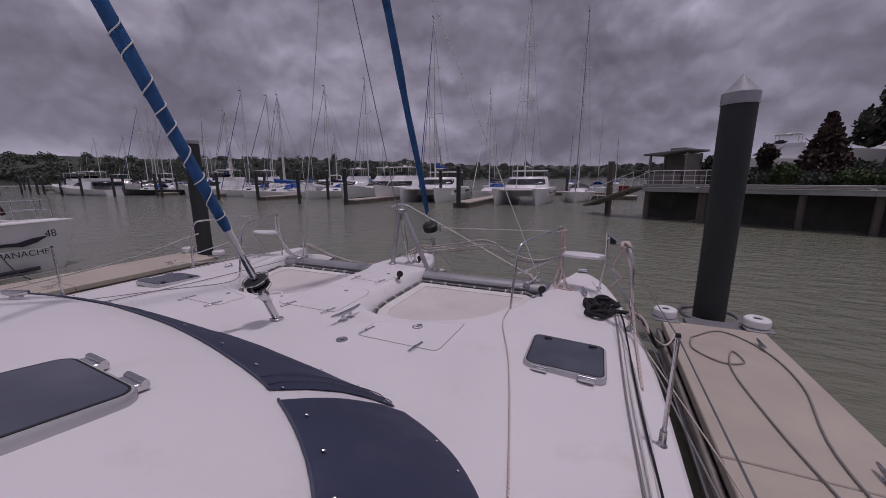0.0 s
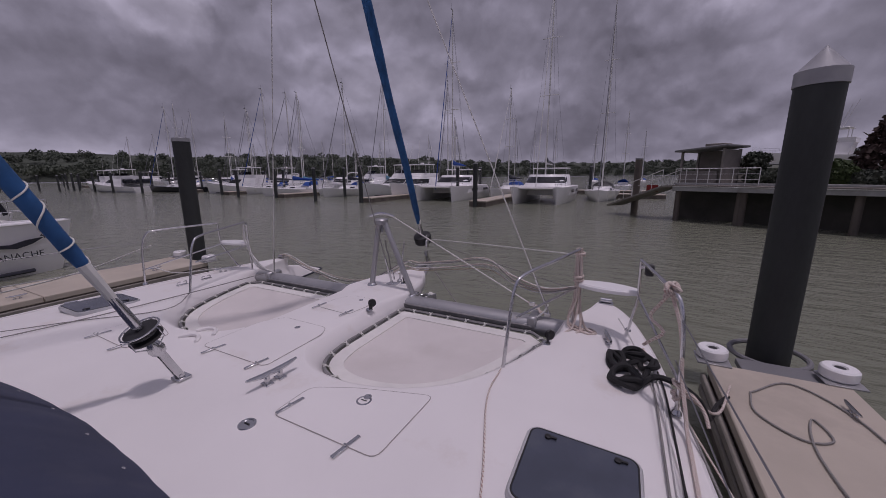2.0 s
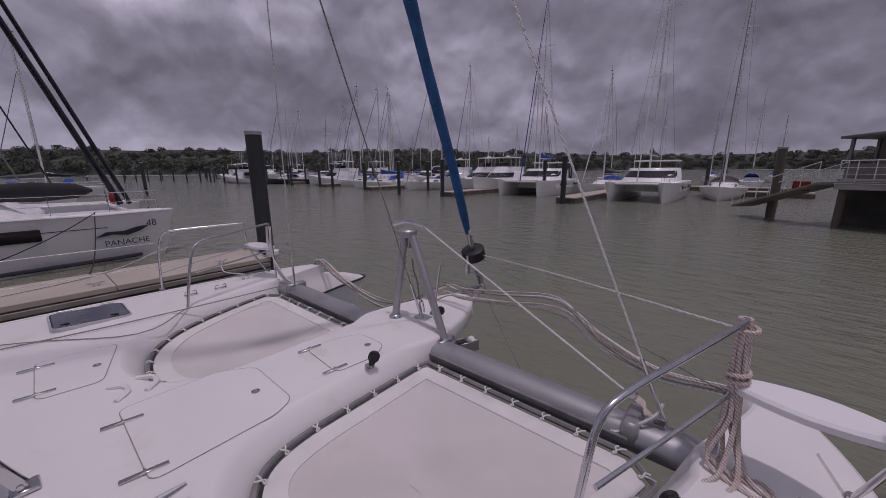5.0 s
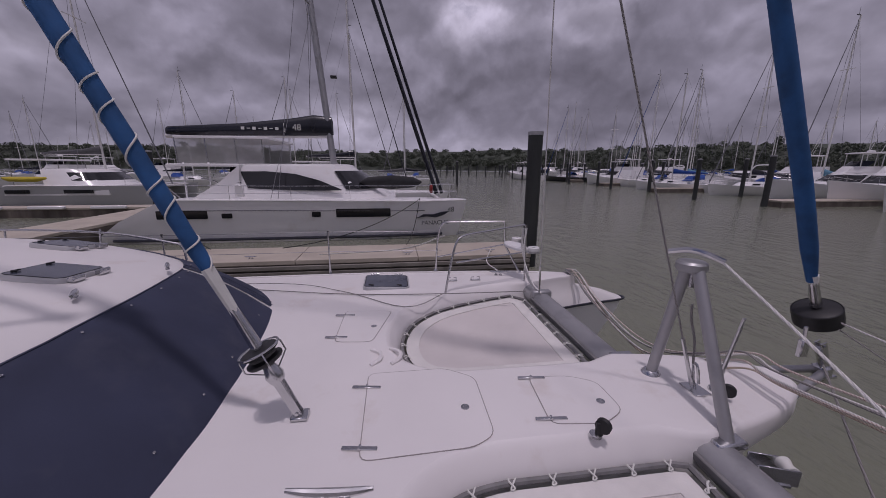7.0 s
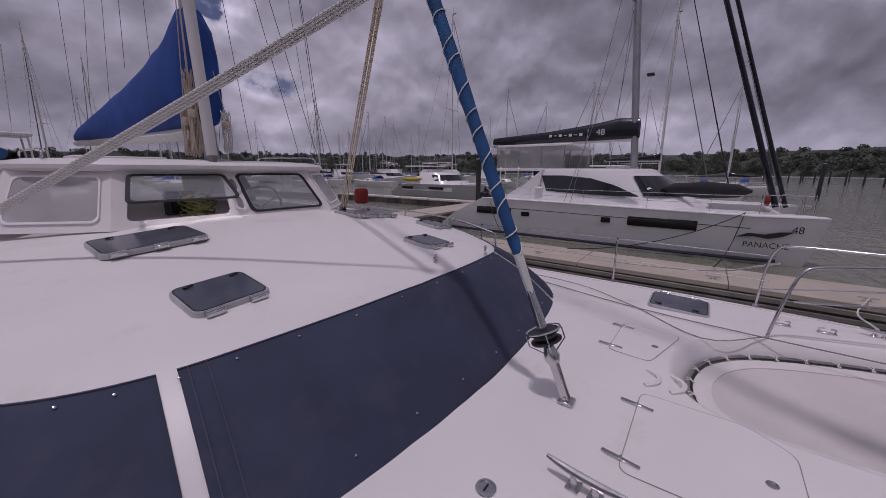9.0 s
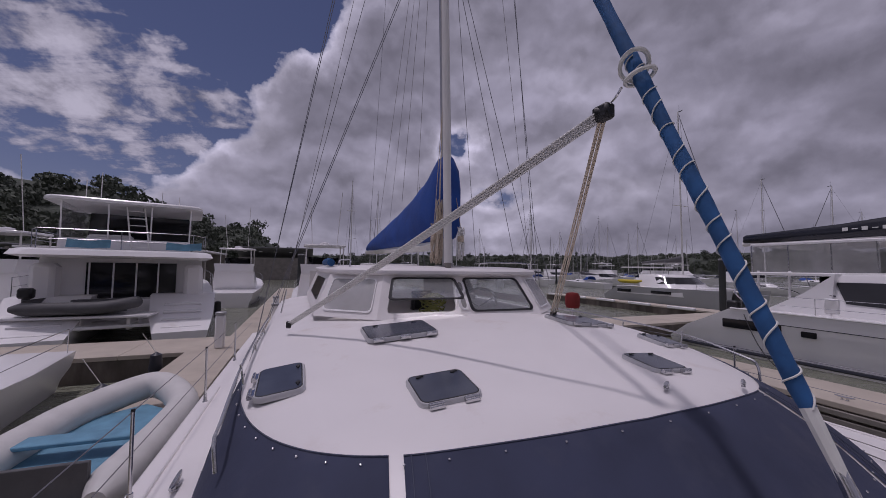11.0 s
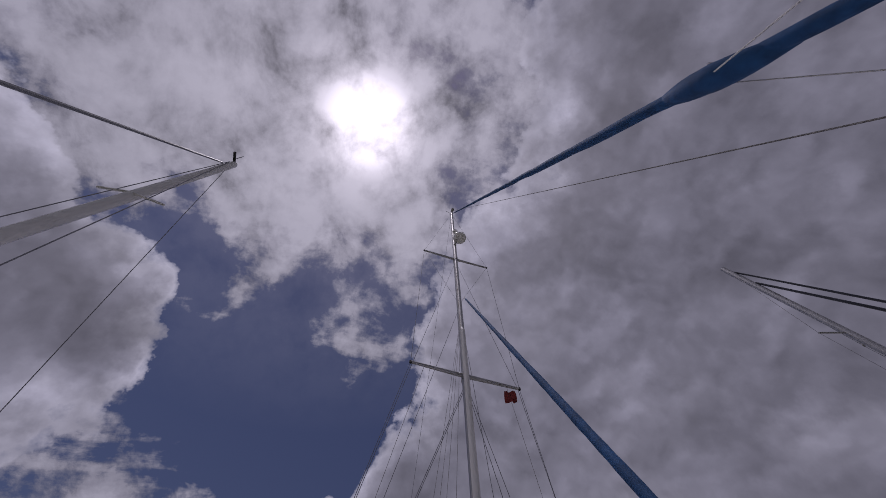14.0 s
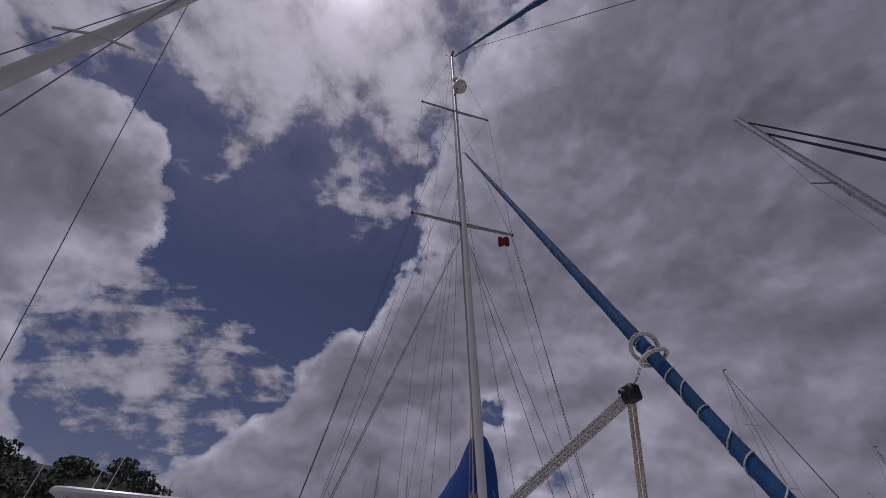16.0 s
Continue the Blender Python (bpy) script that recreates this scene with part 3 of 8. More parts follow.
for sgn in (1, -1):
    part("hull", hull_side(sgn), GEL_GLOSS, deck)
for sgn in (1, -1):
    part("rubbing_strake", Shell().tube(smooth_line([Vector(bow_flare(sgn * x, y, 1.02, 1.16)) for x, y in [(2.41, 4.62), (2.50, 4.86), (2.62, 5.17), (2.70, 5.47), (2.80, 5.52), (2.96, 5.33), (3.10, 5.0), (3.22, 4.5)]], 4), 0.018, 6), STRIPE, deck, "dark rubbing strake round the bow")
    fl = thing("bow_fairlead", "steel roller fairlead on the bow tip", "fairlead", group="bow fairleads")
    part("base", Shell().box((sgn * 2.79, 5.42, camber(2.79, 5.4) + 0.006), (0.16, 0.10, 0.014), 0.004), STEEL, fl)
    part("roller", Shell().tube([(sgn * 2.73, 5.42, camber(2.79, 5.4) + 0.04), (sgn * 2.85, 5.42, camber(2.79, 5.4) + 0.04)], 0.028, 10), STEEL, fl)
sh = Shell().box((0, -2.2, 1.13), (4.3, 10.0, 0.30), 0.03)
part("bridge_deck", sh, GEL_GLOSS, deck)
# toe line moulded along each rail, and the joint beside the coachroof
for sgn in (1, -1):
    pts = [(sgn * (x - 0.16), y, camber(x - 0.16, y) + 0.004) for x, y in OUTER[1:7]]
    part("moulded_step", Shell().tube(smooth_line(pts, 5), 0.012, 5), GEL, deck)

# ---- coachroof ----
BASE = [(2.98, -7.4), (2.98, -2.0), (2.96, -0.4), (2.86, 0.35), (2.68, 0.85), (2.36, 1.24), (1.93, 1.46), (1.50, 1.57), (0.80, 1.65), (0.0, 1.69)]
EDGE = [(2.78, -7.4), (2.76, -2.0), (2.74, -0.8), (2.66, -0.3), (2.48, 0.10), (2.18, 0.44), (1.78, 0.68), (1.35, 0.80), (0.72, 0.90), (0.0, 0.94)]


def roof_z(x, y):
    prof = [(-7.5, 2.58), (-2.0, 2.55), (-1.2, 2.50), (-0.6, 2.43), (0.2, 2.31), (0.6, 2.265), (0.95, 2.235), (1.4, 2.05)]
    for (y0, z0), (y1, z1) in zip(prof, prof[1:]):
        if y <= y1:
            break
    k = (y - y0) / (y1 - y0)
    return z0 + (z1 - z0) * k - 0.030 * x * x


def both(pts):
    return pts + [(-x, y) for x, y in pts[::-1][1:]]


base_line = both([tuple(p) for p in smooth_line([Vector(p) for p in BASE], 5)])
edge_line = both([tuple(p) for p in smooth_line([Vector(p) for p in EDGE], 5)])


def face_point(i, k, off=0.0):
    """A point on the coachroof's sloping face: along its edge, from deck (0) to roof (1)."""
    (bx, by), (ex, ey) = base_line[i], edge_line[i]
    ez = roof_z(ex, ey) - 0.05
    x, y = bx + (ex - bx) * k, by + (ey - by) * k
    z = DECK - 0.02 + (ez - DECK + 0.02) * k + 0.05 * math.sin(math.pi * min(1, max(0, k)))
    d = Vector((bx - ex, by - ey)).normalized()
    return (x + d.x * off * 0.8, y + d.y * off * 0.8, z + off)


coach = thing("coachroof", "white cambered coachroof with blue canvas window covers", "cabin roof", kind="structure")
rings = [[face_point(i, k) for i in range(len(base_line))] for k in (0.0, 0.25, 0.5, 0.75, 1.0)]
for q in (0.03, 0.10, 0.22, 0.4, 0.6, 0.8):
    ring = []
    for x, y in edge_line:
        px, py = x * (1 - q), y + (min(y, -2.4) - y) * q
        ring.append((px, py, roof_z(px, py) - 0.05 * (1 - min(1, q / 0.1)) ** 2))
    rings.append(ring)
rings.append([(0.0, min(y, -2.4) if i != len(edge_line) // 2 else -2.4, roof_z(0, min(y, -2.4))) for i, (x, y) in enumerate(edge_line)])
part("roof_moulding", Shell().loft(rings, closed=False, cap=False), GEL, coach, sharp=60)


def cover(i0, i1, k0, k1):
    """One canvas cover on the sloping face, with slack folds."""
    rings = []
    steps = 14
    n = 4 * (i1 - i0)
    for a in range(steps + 1):
        k = k0 + (k1 - k0) * a / steps
        ring = []
        for b in range(n + 1):
            u = i0 + (i1 - i0) * b / n
            i = min(int(u), len(base_line) - 2)
            p, q = Vector(face_point(i, k)), Vector(face_point(i + 1, k))
            w = p.lerp(q, u - i)
            lift = 0.014 + 0.010 * noise.noise((w.x * 1.3, w.y * 2.6 + w.x, w.z * 1.5)) + 0.006 * noise.noise((w.x * 5, w.y * 5, 3.0))
            if a in (0, steps) or b in (0, n):
                lift = 0.005
            x, y, z = face_point(i, k, lift)
            x2, y2, z2 = face_point(i + 1, k, lift)
            f = u - i
            ring.append((x + (x2 - x) * f, y + (y2 - y) * f, z + (z2 - z) * f))
        rings.append(ring)
    return Shell().loft(rings, closed=False, cap=False), rings


mid_i = len(base_line) // 2


def index_near(x):
    return min(range(len(base_line)), key=lambda i: abs(base_line[i][0] - x) + (10 if base_line[i][1] < -0.2 else 0))


i_r, i_l = index_near(1.82), index_near(-1.82)
for a, b in ((i_r, i_l), (8, i_r - 1), (i_l + 1, len(base_line) - 9)):
    mesh, rings = cover(a, b, -0.02, 0.98)
    c = part("canvas_cover", mesh, CANVAS, coach, "navy canvas window cover with snap studs", sharp=80)
    part("hem", Shell().tube([Vector(p) + Vector((0, 0, 0.004)) for p in rings[-1]], 0.006, 5), SEAM, c)
    part("hem", Shell().tube([Vector(p) + Vector((0, 0.0, 0.004)) for p in rings[0]], 0.006, 5), SEAM, c)
    for j in range(0, len(rings[0]), max(4, len(rings[0]) // 9)):
        for ring, dz in ((rings[-2], 0.008), (rings[2], 0.010)):
            p = ring[j]
            part("stud", Shell().lathe([(0.0, 0.006), (0.007, 0.004), (0.009, 0.0), (0.0, 0.0)], 8, axis_at((p[0], p[1], p[2] + dz), (0, 0.7, 0.7))), STEEL, c)
    if b - a > 10:
        for col in (2, 6):
            part("stitched_seam", Shell().tube([Vector(r[col]) + Vector((0, 0.006, 0.006)) for r in rings], 0.0035, 4), SEAM, c)


# ---- pilothouse ----
house = thing("pilothouse", "white pilothouse with angled windows, one pushed open", "cabin", kind="structure")
ZB, ZT = 2.50, 3.14
LOW = [(-2.16, -7.4), (-2.12, -2.75), (-1.34, -2.02), (1.34, -2.02), (2.12, -2.75), (2.16, -7.4)]
TOP = [(-1.90, -7.4), (-1.86, -3.05), (-1.16, -2.42), (1.16, -2.42), (1.86, -3.05), (1.90, -7.4)]


def panel_point(s, u, v, off=0.0):
    a, b = Vector((*LOW[s], ZB)), Vector((*LOW[s + 1], ZB))
    c, d = Vector((*TOP[s], ZT)), Vector((*TOP[s + 1], ZT))
    p = a.lerp(b, u).lerp(c.lerp(d, u), v)
    n = (b - a).cross(c - a).normalized()
    if n.dot(Vector((0, 1, 0.01))) < 0 and s in (1, 2, 3):
        n = -n
    return p + n * off


def pane_outline(s, u0, u1, v0, v1, r, off, seg=4, lean=0.0):
    """Rounded window outline on a wall panel; lean slants its ends."""
    w = (panel_point(s, u1, 0.5) - panel_point(s, u0, 0.5)).length
    h = (panel_point(s, 0.5, v1) - panel_point(s, 0.5, v0)).length
    out = []
    for x, y in rounded(w, h, r, seg):
        u = (u0 + u1) / 2 + x / w * (u1 - u0)
        v = (v0 + v1) / 2 + y / h * (v1 - v0)
        out.append(panel_point(s, u + lean * (v - 0.5), v, off))
    return out


sh = Shell()
wall_windows = {1: [(0.12, 0.90, 0.14, 0.84, 0.0)], 2: [(0.055, 0.455, 0.12, 0.86, 0.02), (0.545, 0.945, 0.12, 0.86, -0.02)], 3: [(0.10, 0.88, 0.14, 0.84, 0.0)], 0: [(0.30, 0.88, 0.25, 0.8, 0.0)], 4: [(0.12, 0.7, 0.25, 0.8, 0.0)]}
for s in range(5):
    holes = sorted(wall_windows[s])
    cuts = [0.0] + [(holes[i][1] + holes[i + 1][0]) / 2 for i in range(len(holes) - 1)] + [1.0]
    for (u0, u1, v0, v1, ln), c0, c1 in zip(holes, cuts, cuts[1:]):
        inner = pane_outline(s, u0, u1, v0, v1, 0.07, 0.0, 4, ln)
        back = [p - Vector((0, 0.04, 0)) for p in inner]
        k = len(inner) // 4
        corners = [panel_point(s, c1, 1.0), panel_point(s, c0, 1.0), panel_point(s, c0, 0.0), panel_point(s, c1, 0.0)]
        # ring between the panel's border and the opening
        ring = []
        for q in range(4):
            ring += [corners[q]] * k
        n0 = len(sh.v)
        sh.add(ring + inner + back, [])
        n = len(inner)
        for j in range(n):
            j2 = (j + 1) % n
            if (ring[j] - ring[j2]).length > 1e-6:
                sh.f.append((n0 + j, n0 + j2, n0 + n + j2, n0 + n + j))
            else:
                sh.f.append((n0 + j, n0 + n + j2, n0 + n + j))
            sh.f.append((n0 + n + j, n0 + n + j2, n0 + 2 * n + j2, n0 + 2 * n + j))
part("wall", sh, GEL, house, sharp=30)
ROOFLINE = smooth_line([Vector(p) for p in [(1.95, -7.4), (1.95, -4.0), (1.90, -3.1), (1.62, -2.62), (1.18, -2.34), (0.6, -2.26), (0.0, -2.24)]], 4)
rl = [(p.x, p.y) for p in ROOFLINE]
rl = rl + [(-x, y) for x, y in rl[::-1][1:]]
sh = Shell()
sh.loft([[(x, y, 3.10) for x, y in inset(rl, 0.05)], [(x, y, 3.13) for x, y in rl], [(x, y, 3.17) for x, y in rl], [(x, y, 3.20) for x, y in inset(rl, 0.03)], [(x, y, 3.235) for x, y in inset(rl, 0.25)], [(x, y, 3.25) for x, y in inset(rl, 0.6)]])
part("roof", sh, GEL, house)
# lining, so that the windows look into a room
part("floor_inside", Shell().box((0, -4.9, 1.6), (4.0, 4.8, 0.05)), TEAK, house)
part("bulkhead", Shell().box((-1.6, -7.36, 2.3), (1.0, 0.06, 1.6)).box((1.6, -7.36, 2.3), (1.0, 0.06, 1.6)).box((0, -7.36, 1.75), (2.2, 0.06, 0.5)), INSIDE, house)
part("settee", Shell().box((-0.9, -4.6, 1.95), (1.4, 0.7, 0.5), 0.08).box((-0.9, -4.95, 2.4), (1.4, 0.16, 0.5), 0.06), INSIDE, house)
part("dash", Shell().box((0.0, -2.75, 2.44), (3.0, 0.55, 0.05), 0.02), INSIDE, house)


def window(idx, s, u0, u1, v0, v1, ln, material, tilt=None, label=""):
    w = thing(f"window_{idx}", label, "window", kind="structure")
    outer = pane_outline(s, u0 - 0.012, u1 + 0.012, v0 - 0.02, v1 + 0.02, 0.075, 0.0, 4, ln)
    inner = pane_outline(s, u0 + 0.004, u1 - 0.004, v0 + 0.012, v1 - 0.012, 0.066, 0.0, 4, ln)
    mid = Vector((0, 0, 0))
    for p in outer:
        mid += p / len(outer)
    n = (outer[5] - outer[0]).cross(outer[10] - outer[0]).normalized()
    if n.y < 0:
        n = -n
    m = Matrix()
    if tilt:
        hinge = panel_point(s, (u0 + u1) / 2, v1 + 0.01, 0.02)
        ax = (panel_point(s, 1, v1) - panel_point(s, 0, v1)).normalized()
        m = Matrix.Translation(hinge) @ Matrix.Rotation(radians(tilt), 4, ax) @ Matrix.Translation(-hinge)
    a = [m @ (p + n * 0.003) for p in outer]
    b = [m @ (p + n * 0.020) for p in outer]
    c = [m @ (p + n * 0.020) for p in inner]
    d = [m @ (p + n * 0.003) for p in inner]
    part("window_frame", Shell().loft([a, b, c, d, a], cap=False), BLACK if material is CLEAR else GEL_GLOSS, w)
    pane = part("pane", Shell().loft([[m @ (p + n * 0.007) for p in inner], [m @ (p + n * 0.012) for p in inner]]), material, w)
    pane.visible_shadow = False
    return w


window(1, 1, *wall_windows[1][0], VINYL, label="port pilothouse window behind cloudy clear vinyl")
window(2, 2, *wall_windows[2][0], CLEAR, label="fixed clear pilothouse window with black gasket")
window(3, 2, *wall_windows[2][1], CLEAR, tilt=30, label="pilothouse window hinged at the top and pushed open")
window(4, 3, *wall_windows[3][0], VINYL, label="starboard pilothouse window behind cloudy clear vinyl")
for k, (v0, v1) in enumerate(((0.16, 0.44), (0.52, 0.80))):
    window(5 + k, 2, 0.480, 0.520, v0, v1, 0.0, VINYL, label="small frosted pane between the pilothouse front windows")
# coil of yellow line just inside the open window
coil = Shell()
pts = [(0.36 + 0.17 * math.cos(a * 0.9) * (1 + 0.3 * math.sin(a * 0.37)), -2.50 + 0.10 * math.sin(a * 0.9), 2.52 + 0.020 * a / 6 + 0.045 * math.sin(a * 1.7)) for a in range(0, 80)]
coil.tube(smooth_line(pts, 2), 0.010, 6)
solid("rope_coil", coil, ROPE_YELLOW, "tangled yellow-green rope coil inside the open window", "rope")

plotter = thing("instrument_pod", "black instrument pod on the pilothouse dash", "instrument")
part("casing", Shell().box((0.46, -2.78, 2.66), (0.34, 0.14, 0.36), 0.03), BLACK, plotter)
part("display", Shell().box((0.46, -2.705, 2.68), (0.26, 0.012, 0.22), 0.004), DARK_GLASS, plotter)
wheel = thing("steering_wheel", "pale rimmed steering wheel behind the fixed window", "steering wheel")
part("rim", Shell().tube([(-0.75 + 0.36 * math.cos(q), -3.1 + 0.10 * math.sin(q), 2.52 + 0.34 * math.sin(q)) for q in [k * math.pi / 14 for k in range(29)]], 0.022, 8), GEL_GLOSS, wheel)
for k in range(3):
    q = k * 2.09 + 0.5
    part("spoke", Shell().tube([(-0.75, -3.1, 2.52), (-0.75 + 0.36 * math.cos(q), -3.1 + 0.10 * math.sin(q), 2.52 + 0.34 * math.sin(q))], 0.012, 6), STEEL, wheel)
part("pedestal", Shell().box((-0.75, -3.2, 2.05), (0.24, 0.2, 0.9), 0.05), INSIDE, wheel)

# grab rail along the coachroof edge
for sgn in (1, -1):
    rail = thing("handrail", "stainless handrail along the coachroof edge", "handrail", group="coachroof handrails")
    pts = [(sgn * 2.74, 0.22, 1.95), (sgn * 2.76, 0.18, 2.12), (sgn * 2.75, 0.05, 2.19), (sgn * 2.75, -0.8, 2.34), (sgn * 2.75, -2.4, 2.40), (sgn * 2.75, -3.4, 2.40)]
    part("rail", Shell().tube(smooth_line(pts, 5), 0.014, 8), STEEL, rail)
    for y in (-0.7, -1.7, -2.7):
        part("foot", Shell().tube([(sgn * 2.75, y, 2.37), (sgn * 2.72, y, 2.20)], 0.010, 8), STEEL, rail)

# ---- nets ----
def loop_of(sgn):
    return [(sgn * p.x, p.y) for p in curve_recess]


for sgn in (1, -1):
    net = thing("trampoline_net", "pale woven trampoline net laced into the bow recess", "trampoline", group="bow trampolines")
    side = [(p.x, p.y) for p in curve_recess]
    ring = side[::-1]
    ring[-1] = (2.14, 4.50)
    ring[0] = (0.53, 4.50)
    o = inset(ring if Vector(ring[1]).x < 9 else ring, 0)
    area = sum(a[0] * b[1] - b[0] * a[1] for a, b in zip(o, o[1:] + o[:1]))
    o = o if area > 0 else o[::-1]
    e0, e2 = inset(o, 0.052), inset(o, 0.165)
    z = TRAMP_Z
    flip = lambda pts, zz: [(sgn * x, y, zz) for x, y in pts]
    rings = [flip(e2, z - 0.012)]
    for k in (0.25, 0.5, 0.75, 0.93):
        cx, cy = sum(p[0] for p in e2) / len(e2), sum(p[1] for p in e2) / len(e2)
        rings.append([(sgn * (x + (cx - x) * k), y + (cy - y) * k, z - 0.012 - 0.045 * k * (2 - k)) for x, y in e2])
    part("mesh_panel", Shell().loft(rings, cap=False).add(rings[-1], [tuple(range(len(rings[-1])))]), NET, net, sharp=80)
    part("border_band", Shell().loft([flip(e0, z - 0.008), flip(e0, z + 0.004), flip(inset(o, 0.175), z - 0.004), flip(inset(o, 0.175), z - 0.013)], cap=False), NET_EDGE, net)
    # track on the recess wall
    tr = [(sgn * x, y, z + 0.015) for x, y in inset(o, 0.012)]
    part("lacing_track", Shell().tube(tr + tr[:1], 0.018, 6), TRACK, net, "dark lacing track")
    # lacing
    per = [Vector(p) for p in o]
    run, want = 0.0, 0.12
    for a, b, c, d in zip(o, o[1:] + o[:1], e0, e0[1:] + e0[:1]):
        seg = (Vector(b) - Vector(a)).length
        while want < run + seg:
            k = (want - run) / seg
            p, q = Vector(a).lerp(Vector(b), k), Vector(c).lerp(Vector(d), k)
            t = (Vector(b) - Vector(a)).normalized() * 0.022
            pts = [(p.x - t.x, p.y - t.y, z + 0.03), ((p.x + q.x) / 2, (p.y + q.y) / 2, z + 0.03), (q.x + t.x, q.y + t.y, z + 0.012), (q.x, q.y, z + 0.018), ((p.x + q.x) / 2 + t.x, (p.y + q.y) / 2 + t.y, z + 0.034), (p.x + t.x, p.y + t.y, z + 0.03)]
            part("lacing", Shell().tube([(sgn * x, y, zz) for x, y, zz in smooth_line([Vector(v) for v in pts], 3)], 0.0055, 5), TAPE, net)
            want += 0.235
        run += seg

# ---- forward crossbeam ----
beam = thing("crossbeam", "grey anodised crossbeam between the two bows", "beam")
prof = [(0.125 * math.cos(a), 0.105 * math.sin(a)) for a in [2 * math.pi * k / 20 for k in range(20)]]
rings = [[(x, 4.70 + p, 1.445 + q) for p, q in prof] for x in (-2.46, -1.0, 0.0, 1.0, 2.46)]
part("tube", Shell().loft(rings), ALLOY, beam)
part("sail_track", Shell().box((0, 4.572, 1.46), (4.2, 0.03, 0.05), 0.006), TRACK, beam, "dark net track")
for x in (-2.1, 2.1):
    part("end_bracket", Shell().box((x, 4.70, 1.50), (0.10, 0.26, 0.16), 0.02), ALLOY, beam)
for x in (0.5, -0.5):
    part("bracket", Shell().box((x, 4.76, 1.535), (0.10, 0.20, 0.05), 0.012), STEEL, beam)

# martingale strut (tripod) over the beam
tri = thing("tripod_strut", "grey alloy A-frame strut standing on the crossbeam", "strut")
for x0, z0, x1 in ((0.52, 1.50, 0.055), (-0.16, DECK, -0.035)):
    part("leg", Shell().tube([(x0, 4.76, z0), (x1, 4.81, 2.47)], 0.037, 14), ALLOY, tri)
part("foot", Shell().lathe([(0.0, 0.0), (0.07, 0.0), (0.066, 0.012), (0.045, 0.03), (0.0, 0.03)], 14, pose(-0.16, 4.76, DECK)), STEEL, tri)
part("head", Shell().lathe([(0.0, 2.445), (0.08, 2.445), (0.095, 2.46), (0.095, 2.50), (0.08, 2.515), (0.0, 2.515)], 18, pose(0, 4.81, 0)), ALLOY, tri, "dark grey head fitting")
part("saddle", Shell().tube(smooth_line([(-0.13, 4.74, 2.55), (-0.02, 4.79, 2.585), (0.06, 4.83, 2.58), (0.15, 4.90, 2.54)], 4), [0.02] * 13, 8), STEEL, tri)
part("pin", Shell().tube([(0, 4.83, 2.45), (0, 4.83, 2.33)], 0.018, 8), STEEL, tri)
post = thing("post", "short steel staff on the nacelle deck", "post")
part("staff", Shell().tube([(0.10, 5.06, 1.60), (0.17, 5.10, 2.16)], [0.017, 0.010], 8), STEEL, post)
part("foot", Shell().lathe([(0.0, 0), (0.045, 0), (0.04, 0.02), (0.02, 0.035), (0.0, 0.035)], 12, pose(0.10, 5.06, DECK)), STEEL, post)
# bowsprit, two struts
spr = thing("bowsprit", "two-legged grey alloy bowsprit holding the forestay tack", "bowsprit")
for sgn in (1, -1):
    part("strut", Shell().tube([(sgn * 0.42, 4.83, 1.42), (sgn * 0.03, 6.06, 1.60)], 0.030, 12), ALLOY, spr)
part("tack_fitting", Shell().tube([(0, 6.14, 1.50), (0, 6.02, 1.78)], 0.030, 8).box((0, 6.08, 1.60), (0.10, 0.10, 0.09), 0.015), STEEL, spr)
part("bobstay", Shell().tube([(0, 6.06, 1.55), (0.0, 5.30, 0.95)], 0.006, 6), WIRE, spr)
# anchor roller
rol = thing("anchor_roller", "bow roller bracket with a white roller on the beam", "roller")
m = pose(0.62, 4.86, 1.46, 0, 0, -22)
part("cheek", Shell().box((-0.05, 0.06, 0.01), (0.010, 0.20, 0.10), 0.005, m), STEEL, rol)
part("cheek", Shell().box((0.05, 0.06, 0.01), (0.010, 0.20, 0.10), 0.005, m), STEEL, rol)
part("roller", Shell().lathe([(0.0, -0.045), (0.04, -0.045), (0.028, 0.0), (0.04, 0.045), (0.0, 0.045)], 12, m @ pose(0, 0.13, 0.03, 0, 90, 0)), TAPE, rol, "white plastic roller")
part("base_plate", Shell().box((0, 0.0, -0.04), (0.13, 0.25, 0.02), 0.005, m), STEEL, rol)

